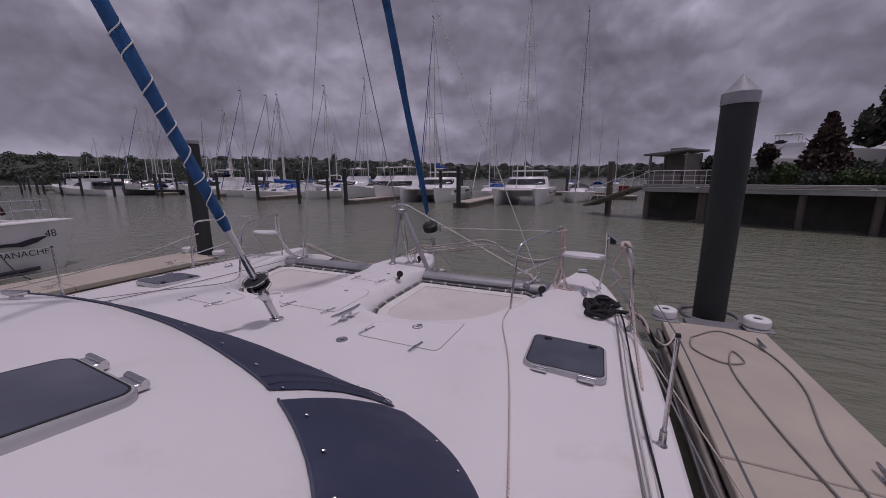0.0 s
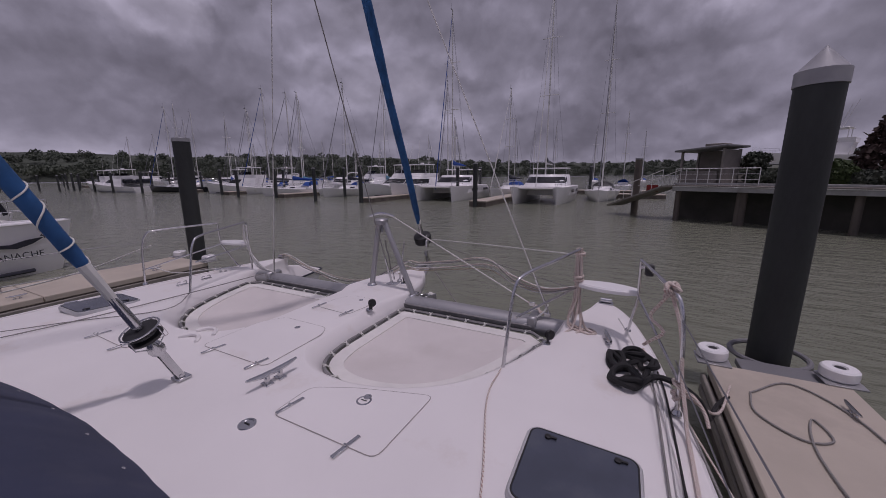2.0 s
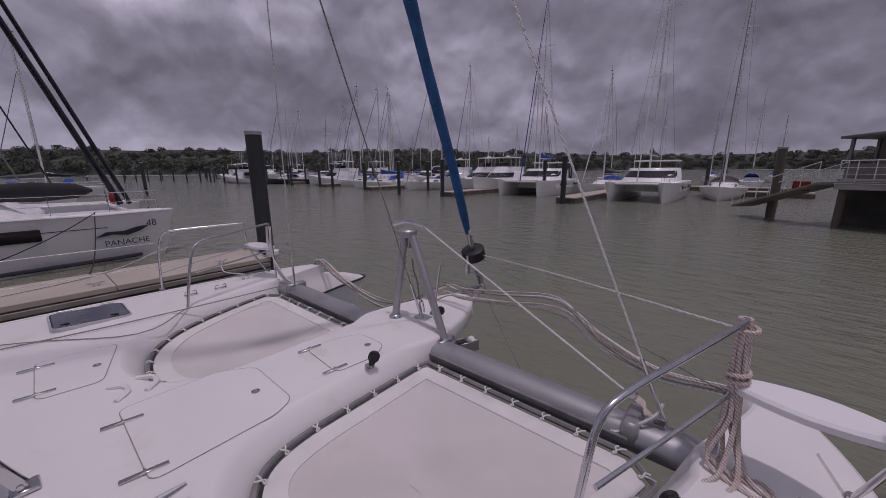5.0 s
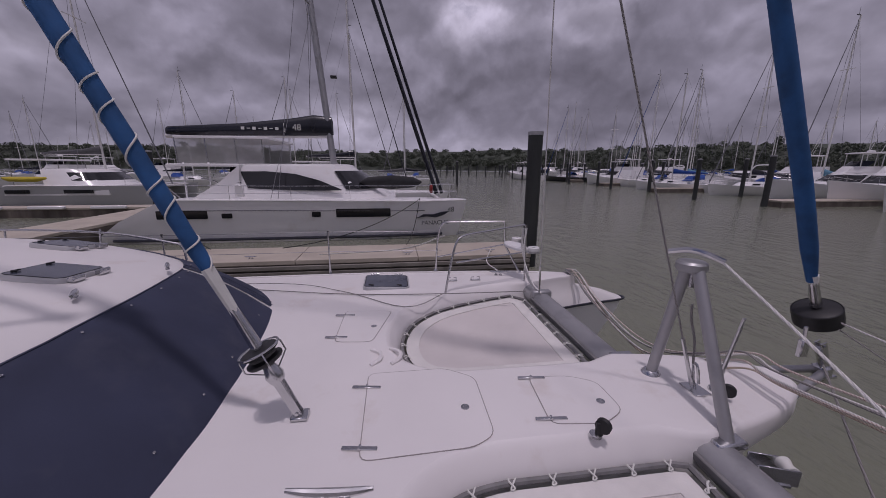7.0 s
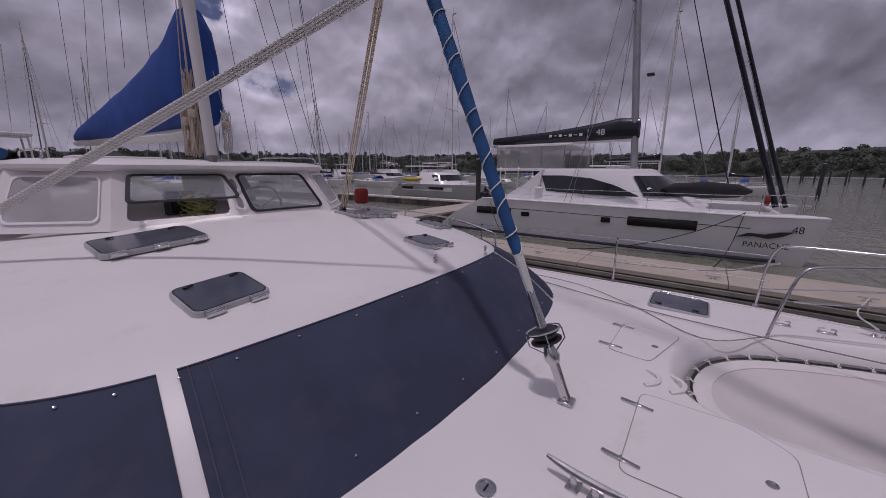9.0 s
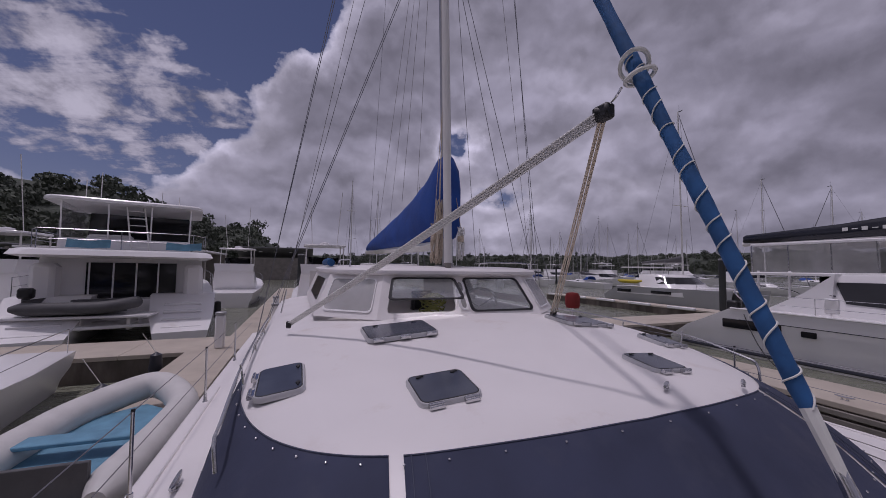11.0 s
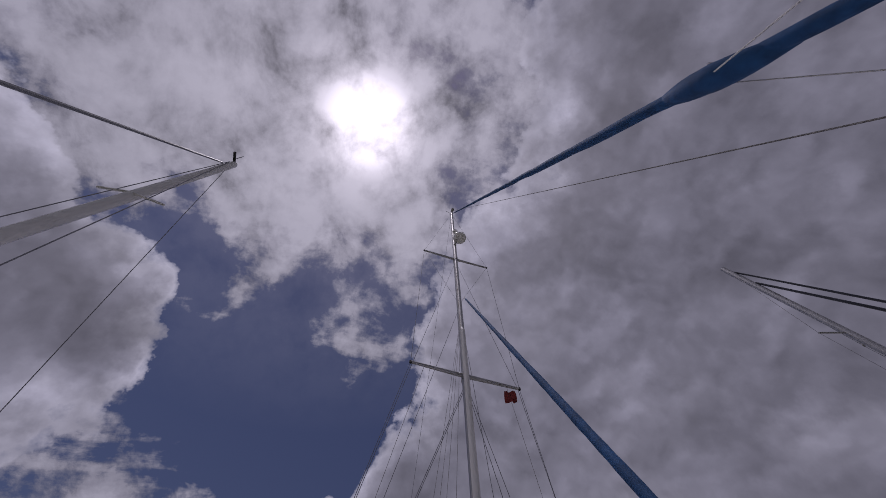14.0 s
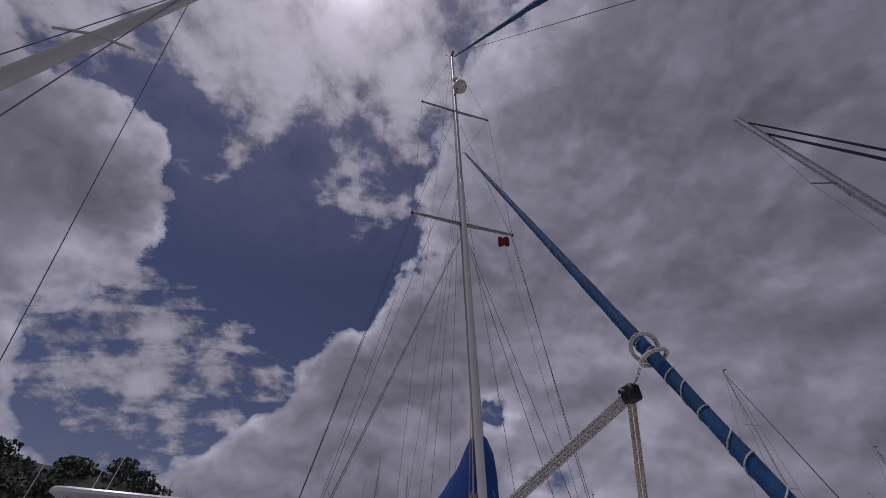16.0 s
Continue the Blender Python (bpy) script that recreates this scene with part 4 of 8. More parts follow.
# ---- forestay furlers ----
def furler(name, foot, top, drum_at, drum_r, cloth0, cloth1, r_low, r_mid, r_top, label, cage, spiral, kinks=0.0, cloth=None):
    f = thing(name, label, "furled sail")
    a, b = Vector(foot), Vector(top)
    way = (b - a).normalized()
    L = (b - a).length
    at = lambda d: a + way * d
    part("deck_plate", Shell().box((0, 0, 0.0), (0.10, 0.10, 0.025), 0.006, Matrix.Translation(a)), STEEL, f)
    part("toggle", Shell().box((0.022, 0, 0.16), (0.010, 0.05, 0.30), 0.004, axis_at(a, way)).box((-0.022, 0, 0.16), (0.010, 0.05, 0.30), 0.004, axis_at(a, way)).tube([(-0.035, 0, 0.03), (0.035, 0, 0.03)], 0.012, 8, axis_at(a, way)).tube([(-0.035, 0, 0.28), (0.035, 0, 0.28)], 0.012, 8, axis_at(a, way)), STEEL, f, "steel link plates")
    m = axis_at(at(drum_at), way)
    h = drum_r * 0.42
    drum = part("drum", Shell().lathe([(0.0, -h), (drum_r * 0.93, -h), (drum_r, -h + 0.01), (drum_r, -h + 0.022), (drum_r * 0.5, -h + 0.03), (drum_r * 0.5, h - 0.03), (drum_r, h - 0.02), (drum_r, h - 0.006), (drum_r * 0.94, h), (0.035, h + 0.004), (0.0, h + 0.004)], 24, m), BLACK, f, "black furling drum")
    part("furling_line", Shell().lathe([(drum_r * 0.5, -h + 0.03)] + [(drum_r * (0.72 + 0.04 * (k % 2)), -h + 0.035 + k * (2 * h - 0.07) / 8) for k in range(9)] + [(drum_r * 0.5, h - 0.03)], 20, m), ROPE_GREY, drum)
    if cage:
        for k in range(4):
            an = math.pi / 2 * k + 0.5
            c, s = math.cos(an) * drum_r * 1.16, math.sin(an) * drum_r * 1.16
            part("guard", Shell().tube([m @ Vector((c * 0.9, s * 0.9, h)), m @ Vector((c, s, h - 0.02)), m @ Vector((c, s, -h)), m @ Vector((c * 0.35, s * 0.35, -h - 0.07))], 0.005, 6), STEEL, f)
        part("guard_ring", Shell().tube([m @ Vector((drum_r * 1.12 * math.cos(q), drum_r * 1.12 * math.sin(q), h)) for q in [k * math.pi / 10 for k in range(21)]], 0.006, 6), STEEL, f)
        part("collar", Shell().lathe([(0.0, -h - 0.14), (0.045, -h - 0.14), (0.055, -h - 0.10), (0.035, -h - 0.03), (0.0, -h - 0.03)], 12, m), STEEL, f)
    else:
        part("cup", Shell().lathe([(drum_r * 1.03, -h - 0.004), (drum_r * 1.04, h * 0.2), (drum_r * 1.04, h * 0.9), (drum_r * 1.0, h), (drum_r * 0.98, h * 0.9), (drum_r * 0.98, -h)], 24, m), BLACK, f)
    part("foil", Shell().tube([at(drum_at + h), at(L)], 0.020, 8), ALLOY, f)
    part("swivel", Shell().tube([at(drum_at + h + 0.02), at(drum_at + h + 0.30)], [0.035, 0.026], 10), STEEL, f)
    part("tack_webbing", Shell().tube([at(drum_at + h + 0.16), at(cloth0 + 0.05)], [0.024, 0.036], 8), TAPE, f)
    n = 90
    pts, rad = [], []
    for k in range(n + 1):
        d = cloth0 + (cloth1 - cloth0) * k / n
        q = k / n
        r = r_low + (r_mid - r_low) * min(1, q / 0.25) if q < 0.25 else r_mid + (r_top - r_mid) * (q - 0.25) / 0.75
        r *= 1 + 0.13 * noise.noise((d * 2.4, 0.3, 1.0)) + 0.09 * noise.noise((d * 7, 2.0, 0.4))
        if k in (0, n):
            r *= 0.7
        wob = Vector((noise.noise((d * 0.9, 4, 1)), noise.noise((d * 0.9, 9, 1)), 0)) * kinks
        pts.append(at(d) + wob)
        rad.append(r)
    sail = part("furled_cloth", Shell().tube(pts, rad, 14), cloth or SAIL_BLUE, f, "blue sun-strip cloth", sharp=70)
    if spiral:
        side = way.orthogonal().normalized()
        oth = way.cross(side)
        turns, span = spiral
        sp, seg = [], 26
        total = int(turns * seg)
        for k in range(total + 1):
            d = cloth0 + 0.04 + span * k / total
            q = (d - cloth0) / (cloth1 - cloth0) * n
            i = min(n - 1, int(q))
            r = rad[i] + (rad[i + 1] - rad[i]) * (q - i) + 0.004
            an = 2 * math.pi * k / seg
            c = pts[i].lerp(pts[i + 1], q - i) + way * 0.03 * math.sin(k * 0.11 + 2 * math.sin(k * 0.023))
            sp.append(c + (side * math.cos(an) + oth * math.sin(an)) * r)
        part("lashing", Shell().tube(sp, 0.0050, 5), TAPE, sail, "white spiral lashing")
    return f


furler("inner_forestay", (0.01, 2.23, 1.605), (0.04, -2.93, 13.86), 0.46, 0.105, 1.0, 13.1, 0.040, 0.056, 0.028, "furled staysail in blue cloth with white spiral lashing", True, (14, 2.45))
furler("forestay", (0.0, 6.12, 1.56), (0.24, -3.72, 25.0), 0.56, 0.135, 0.84, 24.6, 0.046, 0.074, 0.03, "furled genoa in blue cloth on the forestay", False, None, 0.012)


# ---- deck hatches ----
def hatch(name, w, l, m, label, hinges=2, group="deck hatches"):
    h = thing(name, label, "hatch", m, group)
    o = rounded(w, l, 0.075, 6)
    i = inset(o, 0.020)
    fr = Shell().loft([[(x, y, 0) for x, y in o], [(x, y, 0.035) for x, y in o], [(x, y, 0.046) for x, y in inset(o, 0.008)], [(x, y, 0.046) for x, y in i], [(x, y, 0.03) for x, y in i]], cap=False)
    part("frame", fr, HATCH_ALLOY, h, "pale grey alloy frame")
    part("seal", Shell().loft([[(x, y, 0.037) for x, y in inset(o, 0.017)], [(x, y, 0.049) for x, y in inset(o, 0.018)], [(x, y, 0.049) for x, y in inset(o, 0.025)], [(x, y, 0.037) for x, y in inset(o, 0.025)]], cap=False), RUBBER, h)
    part("acrylic_lens", Shell().slab(inset(o, 0.024), 0.02, 0.050, 0.004), ACRYLIC, h, "smoked grey acrylic lens")
    for k in range(hinges):
        x = (k - (hinges - 1) / 2) * w / hinges * 1.1
        hg = part("hinge", Shell().box((x, -l / 2 - 0.012, 0.030), (0.115, 0.06, 0.034), 0.008).tube([(x - 0.058, -l / 2 - 0.022, 0.046), (x + 0.058, -l / 2 - 0.022, 0.046)], 0.014, 10), STEEL, h)
    for k in (-1, 1):
        part("handle", Shell().lathe([(0.0, 0.0), (0.018, 0.0), (0.018, 0.012), (0.0, 0.016)], 10, pose(k * w * 0.30, l * 0.36, 0.050)).box((k * w * 0.30 + 0.02, l * 0.36, 0.060), (0.055, 0.014, 0.010), 0.003), BLACK, h)
    return h


def on_roof(x, y, turn, w, l, label, hinges=2):
    e = 0.05
    n = Vector((-(roof_z(x + e, y) - roof_z(x - e, y)) / (2 * e), -(roof_z(x, y + e) - roof_z(x, y - e)) / (2 * e), 1)).normalized()
    m = axis_at((x, y, roof_z(x, y) - 0.004), n) @ pose(0, 0, 0, 0, 0, turn)
    return hatch("roof_hatch", w, l, m, label, hinges, "coachroof hatches")


hatch("deck_hatch", 0.60, 0.56, pose(2.78, 2.58, camber(2.78, 2.6) - 0.004, 0, 2.5, 0), "smoked acrylic deck hatch with steel hinges on the starboard hull")
hatch("deck_hatch", 0.60, 0.56, pose(-2.62, 2.72, camber(-2.62, 2.7) - 0.004, 0, -2.5, -90), "smoked acrylic deck hatch on the port hull")
on_roof(1.24, 0.17, 180, 0.50, 0.46, "smoked acrylic roof hatch, closed")
on_roof(1.22, -1.30, 180, 0.80, 0.62, "long smoked roof hatch below the pilothouse windows", 3)
on_roof(2.42, -0.50, 90, 0.54, 0.38, "narrow smoked hatch near the roof edge")
on_roof(-1.55, -1.45, 180, 0.80, 0.62, "long smoked roof hatch below the pilothouse windows", 3)
on_roof(-1.02, 0.20, 180, 0.46, 0.44, "smoked acrylic roof hatch, closed")
on_roof(-2.10, -0.55, 180, 0.46, 0.40, "narrow smoked hatch near the port roof edge")


# ---- flush lids ----
def lid(pts, hinge_a, hinge_b, hinge_way, screw, label):
    """A moulded locker lid: seam, two strap hinges and a turn lock."""
    t = thing("locker_lid", label, "locker lid", group="foredeck locker lids")
    o = []
    n = len(pts)
    for i in range(n):
        a, p, c = Vector(pts[i - 1]), Vector(pts[i]), Vector(pts[(i + 1) % n])
        d1, d2 = (a - p), (c - p)
        r = min(0.07, d1.length * 0.4, d2.length * 0.4)
        s, e = p + d1.normalized() * r, p + d2.normalized() * r
        for k in range(5):
            q = k / 4
            o.append(tuple((s * (1 - q) + p * q) * (1 - q) + (p * (1 - q) + e * q) * q))
    z = DECK
    part("panel", Shell().slab(inset(o, 0.005), z + 0.001, z + 0.005, 0.002), GEL, t)
    part("seam", Shell().loft([[(x, y, z + 0.001) for x, y in o], [(x, y, z + 0.0035) for x, y in o], [(x, y, z + 0.0035) for x, y in inset(o, 0.006)], [(x, y, z + 0.001) for x, y in inset(o, 0.006)]], cap=False), GROOVE, t, "grey seam")
    for hp in (hinge_a, hinge_b):
        mm = frame_at((*hp, z + 0.009), (*hinge_way, 0))
        part("hinge", Shell().box((0, 0, 0), (0.20, 0.026, 0.012), 0.004, mm).tube([(0.0, -0.016, 0.006), (0.0, 0.016, 0.006)], 0.008, 8, mm), STEEL, t, "steel strap hinge")
    part("turn_lock", Shell().lathe([(0.0, 0.0), (0.028, 0.0), (0.028, 0.006), (0.020, 0.008), (0.018, 0.004), (0.0, 0.004)], 14, pose(*screw, z + 0.004)), STEEL, t, "round turn lock")
    return t


lid([(-0.42, 2.62), (0.42, 2.62), (0.40, 3.26), (0.32, 3.40), (-0.27, 3.41), (-0.42, 3.2)], (-0.24, 2.62), (0.33, 2.62), (0.15, 1), (0.06, 3.27), "large flush locker lid on the foredeck centreline")
lid([(-0.22, 3.80), (0.28, 3.76), (0.32, 4.10), (0.22, 4.28), (-0.10, 4.28), (-0.20, 4.1)], (-0.2, 3.82), (0.24, 3.78), (0.1, 1), (0.12, 4.18), "small flush locker lid on the nacelle")
lid([(0.97, 2.25), (1.80, 2.24), (1.82, 2.88), (1.28, 2.72), (0.97, 2.58)], (1.02, 2.36), (1.60, 2.24), (0.15, 1), (1.42, 2.66), "flush locker lid on the starboard foredeck")
lid([(-0.97, 2.28), (-0.93, 2.62), (-1.62, 2.80), (-1.68, 2.30)], (-1.05, 2.29), (-1.55, 2.31), (0.1, 1), (-1.25, 2.62), "flush locker lid on the port foredeck")


def deck_fill(x, y):
    t = thing("deck_filler", "round stainless filler cap flush in the deck", "filler cap", group="filler caps")
    part("flange", Shell().lathe([(0.0, 0.0), (0.055, 0.0), (0.052, 0.006), (0.040, 0.008), (0.038, 0.004), (0.0, 0.004)], 20, pose(x, y, camber(x, y))), STEEL, t)
    part("slot", Shell().box((x, y, DECK + 0.007), (0.045, 0.008, 0.004), 0.001), BLACK, t)


deck_fill(0.92, 2.12)
deck_fill(1.42, 2.62)


def cleat(x, y, z, way, size, label):
    c = thing("cleat", label, "cleat", group="mooring cleats")
    m = frame_at((x, y, z), way)
    for k in (-1, 1):
        part("foot", Shell().box((k * size * 0.13, 0, size * 0.09), (size * 0.09, size * 0.09, size * 0.20), 0.008, m).box((k * size * 0.13, 0, 0.006), (size * 0.16, size * 0.20, 0.014), 0.005, m), STEEL, c)
    part("horn", Shell().tube([m @ Vector(p) for p in smooth_line([(-size / 2, 0, size * 0.24), (-size * 0.2, 0, size * 0.20), (size * 0.2, 0, size * 0.20), (size / 2, 0, size * 0.24)], 4)], [0.010, 0.014, 0.017, 0.019, 0.02, 0.021, 0.021, 0.021, 0.02, 0.019, 0.017, 0.014, 0.010], 8), STEEL, c)


cleat(0.66, 2.52, DECK, (0.1, 1, 0), 0.40, "large stainless mooring cleat on the foredeck")
for sgn in (1, -1):
    cleat(sgn * 2.85, 4.35, camber(2.85, 4.35), (-0.25 * sgn, 1, 0), 0.26, "stainless bow cleat beside the rail")
    cleat(sgn * 3.12, -0.5, camber(3.12, 0), (0, 1, 0), 0.26, "stainless mooring cleat on the side deck")
for x, y in ((-0.53, 0.70), (-1.45, 0.75)):
    cleat(x, y, roof_z(x, y), (0.9, 0.5, 0), 0.16, "small steel cleat on the coachroof")


def padeye(x, y, label="small block with a swivel eye on the deck"):
    p = thing("padeye_block", label, "block", group="deck blocks")
    part("base", Shell().lathe([(0.0, 0.0), (0.04, 0.0), (0.036, 0.012), (0.016, 0.02), (0.0, 0.02)], 12, pose(x, y, camber(x, y))), STEEL, p)
    part("sheave", Shell().lathe([(0.0, -0.014), (0.045, -0.014), (0.034, 0.0), (0.045, 0.014), (0.0, 0.014)], 14, pose(x + 0.02, y + 0.03, camber(x, y) + 0.075, 90, 0, 40)), BLACK, p)
    part("cheek", Shell().box((x + 0.01, y + 0.015, camber(x, y) + 0.05), (0.02, 0.05, 0.09), 0.006), BLACK, p)


padeye(0.40, 3.98)
padeye(0.20, 5.0)
padeye(2.36, 4.02)
for y in (3.62, 3.95):
    p = thing("fairlead", "small chrome fairlead on the port hull", "fairlead", group="fairleads")
    part("base", Shell().box((-2.62, y, camber(2.62, y) + 0.008), (0.05, 0.14, 0.016), 0.005), STEEL, p)
    for k in (-1, 1):
        part("horn", Shell().tube(smooth_line([(-2.62, y + k * 0.05, camber(2.62, y)), (-2.62, y + k * 0.06, camber(2.62, y) + 0.045), (-2.62, y + k * 0.02, camber(2.62, y) + 0.05)], 4), 0.008, 6), STEEL, p)
vent = thing("vent_moulding", "low white moulded step on the foredeck", "vent")
for k in range(2):
    part("lip", Shell().tube(smooth_line([(-0.78, 2.62 + 0.0 * k + 0.16 * k, DECK + 0.006), (-0.70, 2.70 + 0.16 * k, DECK + 0.016), (-0.60, 2.70 + 0.16 * k, DECK + 0.016), (-0.53, 2.63 + 0.16 * k, DECK + 0.006)], 4), 0.018, 6), GEL, vent)


# ---- pulpits ----
def pulpit(sgn):
    p = thing("pulpit", "stainless bow pulpit with a small white seat" if sgn < 0 else "stainless bow pulpit with ropes tied to its posts", "pulpit", group="bow pulpits")
    X = lambda x, y, z: (sgn * x, y, z)
    z0 = DECK - 0.03
    inner = [X(2.13, 3.45, z0), X(2.15, 3.53, z0 + 0.42), X(2.17, 3.60, z0 + 0.66), X(2.22, 3.72, z0 + 0.735), X(2.36, 4.10, z0 + 0.765), X(2.54, 4.60, z0 + 0.80)]
    part("inner_rail", Shell().tube(smooth_line(inner, 5), 0.0145, 10), STEEL, p)
    outer = [X(3.30, 3.47, z0 - 0.02), X(3.29, 3.50, z0 + 0.45), X(3.26, 3.56, z0 + 0.70), X(3.21, 3.72, z0 + 0.755), X(3.06, 4.48, z0 + 0.77)]
    part("outer_rail", Shell().tube(smooth_line(outer, 5), 0.0145, 10), STEEL, p)
    part("mid_rail", Shell().tube([X(2.18, 3.60, z0 + 0.40), X(2.54, 4.60, z0 + 0.42)], 0.011, 8), STEEL, p)
    part("mid_rail", Shell().tube([X(3.29, 3.50, z0 + 0.20), X(3.07, 4.50, z0 + 0.42)], 0.011, 8), STEEL, p)
    part("post", Shell().tube([X(2.50, 4.62, z0), X(2.54, 4.62, z0 + 0.80)], 0.0145, 10), STEEL, p)
    part("post", Shell().tube([X(3.02, 4.74, z0 - 0.03), X(3.07, 4.50, z0 + 0.42), X(3.06, 4.48, z0 + 0.77)], 0.0145, 10), STEEL, p)
    seat = [(sgn * a, b) for a, b in smooth_line([Vector(v) for v in [(2.54, 4.56), (2.78, 4.46), (3.04, 4.48), (3.06, 4.60), (2.84, 4.70), (2.58, 4.68)]], 4, True)]
    area = sum(a[0] * b[1] - b[0] * a[1] for a, b in zip(seat, seat[1:] + seat[:1]))
    part("seat", Shell().slab(seat if area > 0 else seat[::-1], z0 + 0.43, z0 + 0.475, 0.015), GEL_GLOSS, p, "white pulpit seat")
    for x, y in ((2.13, 3.45), (3.30, 3.47), (2.50, 4.62), (3.02, 4.74)):
        part("foot", Shell().lathe([(0.0, 0.0), (0.034, 0.0), (0.03, 0.014), (0.018, 0.03), (0.0, 0.03)], 12, pose(sgn * x, y, z0 - 0.02)), STEEL, p)
    return p


for sgn in (1, -1):
    pulpit(sgn)
lamp_box = thing("navigation_light", "black bow navigation light on the pulpit", "navigation light")
part("housing", Shell().box((3.13, 4.46, 2.25), (0.07, 0.07, 0.10), 0.012), BLACK, lamp_box)
part("bracket", Shell().box((3.085, 4.47, 2.27), (0.05, 0.03, 0.03), 0.004), STEEL, lamp_box)


def stanchion(x, y, lean=0.0):
    s = thing("stanchion", "stainless lifeline stanchion on the rail", "stanchion", group="stanchions")
    z = camber(x, y)
    part("tube", Shell().tube([(x, y, z), (x + lean, y, z + 0.66)], 0.0125, 10), STEEL, s)
    part("socket", Shell().lathe([(0.0, 0.0), (0.032, 0.0), (0.028, 0.012), (0.021, 0.025), (0.019, 0.10), (0.0, 0.10)], 14, pose(x, y, z - 0.008)), STEEL, s)
    part("cap", Shell().lathe([(0.0, 0.0), (0.015, 0.0), (0.013, 0.018), (0.0, 0.02)], 8, pose(x + lean, y, z + 0.655)), BLACK, s)


STANCH = [1.86, -0.4, -2.5, -4.6]
for y in STANCH:
    stanchion(3.36, y, 0.01)
    stanchion(-3.36, y, -0.01)
for sgn in (1, -1):
    for dz in (0.64, 0.34):
        ll = thing("lifeline", "thin wire lifeline between the stanchions", "lifeline", group="lifelines")
        pts = [(sgn * 3.27, 3.56, 1.53 + dz)] + [(sgn * 3.37, y, camber(3.2, y) + dz) for y in STANCH] + [(sgn * 3.37, -7.0, 1.5 + dz)]
        part("wire", Shell().tube(pts, 0.004, 5), WIRE, ll)

# ---- mast and rigging ----
def mast_at(z):
    k = (z - 3.18) / 7.25
    return Vector((0.085 * k, -2.79 - 0.31 * k, z))


TOPZ = 25.2
mast = thing("mast", "tall grey alloy mast with two pairs of spreaders", "mast")
prof = [(0.085 * math.cos(a), 0.125 * math.sin(a)) for a in [2 * math.pi * k / 18 for k in range(18)]]
part("extrusion", Shell().loft([[(mast_at(z).x + p, mast_at(z).y + q, z) for p, q in prof] for z in (3.20, 10, 17, 22, TOPZ)]), ALLOY, mast)
part("mast_step", Shell().box((0, -2.79, 3.235), (0.34, 0.40, 0.05), 0.015), ALLOY, mast)
SP = []
for z, wl, wr in ((10.42, 1.40, 1.40), (17.7, 1.42, 1.42)):
    c = mast_at(z)
    for sgn, w in ((1, wl), (-1, wr)):
        tip = c + Vector((sgn * w, 0.04, 0.0))
        SP.append((z, sgn, tip))
        part("spreader", Shell().tube([c + Vector((sgn * 0.06, 0.02, 0)), tip], [0.055, 0.035], 8), ALLOY, mast)
        part("spreader_end", Shell().lathe([(0, -0.05), (0.035, -0.03), (0.035, 0.03), (0, 0.05)], 8, Matrix.Translation(tip)), BLACK, mast)
    part("collar", Shell().loft([[(c.x + p * 1.15, c.y + q * 1.15, z - 0.12) for p, q in prof], [(c.x + p * 1.15, c.y + q * 1.15, z + 0.12) for p, q in prof]]), ALLOY, mast)
c = mast_at(19.4)
dome = part("radar_dome", Shell().lathe([(0.0, -0.13), (0.22, -0.12), (0.30, -0.06), (0.31, 0.02), (0.27, 0.10), (0.15, 0.14), (0.0, 0.15)], 22, Matrix.Translation(c + Vector((-0.12, 0.48, 0)))), GEL_GLOSS, mast, "white radar dome")
part("radar_bracket", Shell().box((c.x, c.y + 0.22, c.z - 0.13), (0.10, 0.40, 0.05), 0.01), ALLOY, dome)
c = mast_at(20.9)
part("floodlight", Shell().lathe([(0.0, -0.12), (0.12, -0.10), (0.14, 0.0), (0.10, 0.14), (0.0, 0.16)], 14, Matrix.Translation(c + Vector((-0.02, 0.24, 0)))), GEL_GLOSS, mast, "white masthead lamp housing")
c = mast_at(TOPZ)
part("masthead", Shell().box((c.x, c.y + 0.08, c.z), (0.16, 0.50, 0.12), 0.02).tube([(c.x, c.y - 0.1, c.z), (c.x + 0.02, c.y - 0.1, c.z + 0.65)], 0.012, 6).tube([(c.x + 0.05, c.y - 0.05, c.z), (c.x + 0.35, c.y - 0.05, c.z + 0.25)], 0.012, 6), ALLOY, mast)
flag = Shell()
tip = [t for z, s, t in SP if s < 0 and z < 12][0]
flag.loft([[tip + Vector((0.14 + 0.30 * u, 0.04 * math.sin(u * 9 + v * 3), -0.12 - 0.34 * v - 0.10 * u)) for u in (0, 0.25, 0.5, 0.75, 1)] for v in (0, 0.33, 0.66, 1)], closed=False, cap=False)
solid("courtesy_flag", flag, RED, "small faded red flag under the spreader", "flag")
# white pole stowed up the front of the mast
pole = thing("spinnaker_pole", "long white pole stowed upright before the mast", "pole")
part("tube", Shell().tube([(0.14, -2.44, 3.30), (0.20, -2.82, 11.9)], 0.066, 14), ALLOY_WHITE, pole)
part("end_fitting", Shell().tube([(0.14, -2.44, 3.16), (0.14, -2.44, 3.36)], [0.04, 0.062], 10), TIMBER, pole)
part("end_fitting", Shell().tube([(0.20, -2.82, 11.85), (0.20, -2.84, 12.05)], [0.062, 0.03], 10), ALLOY, pole)

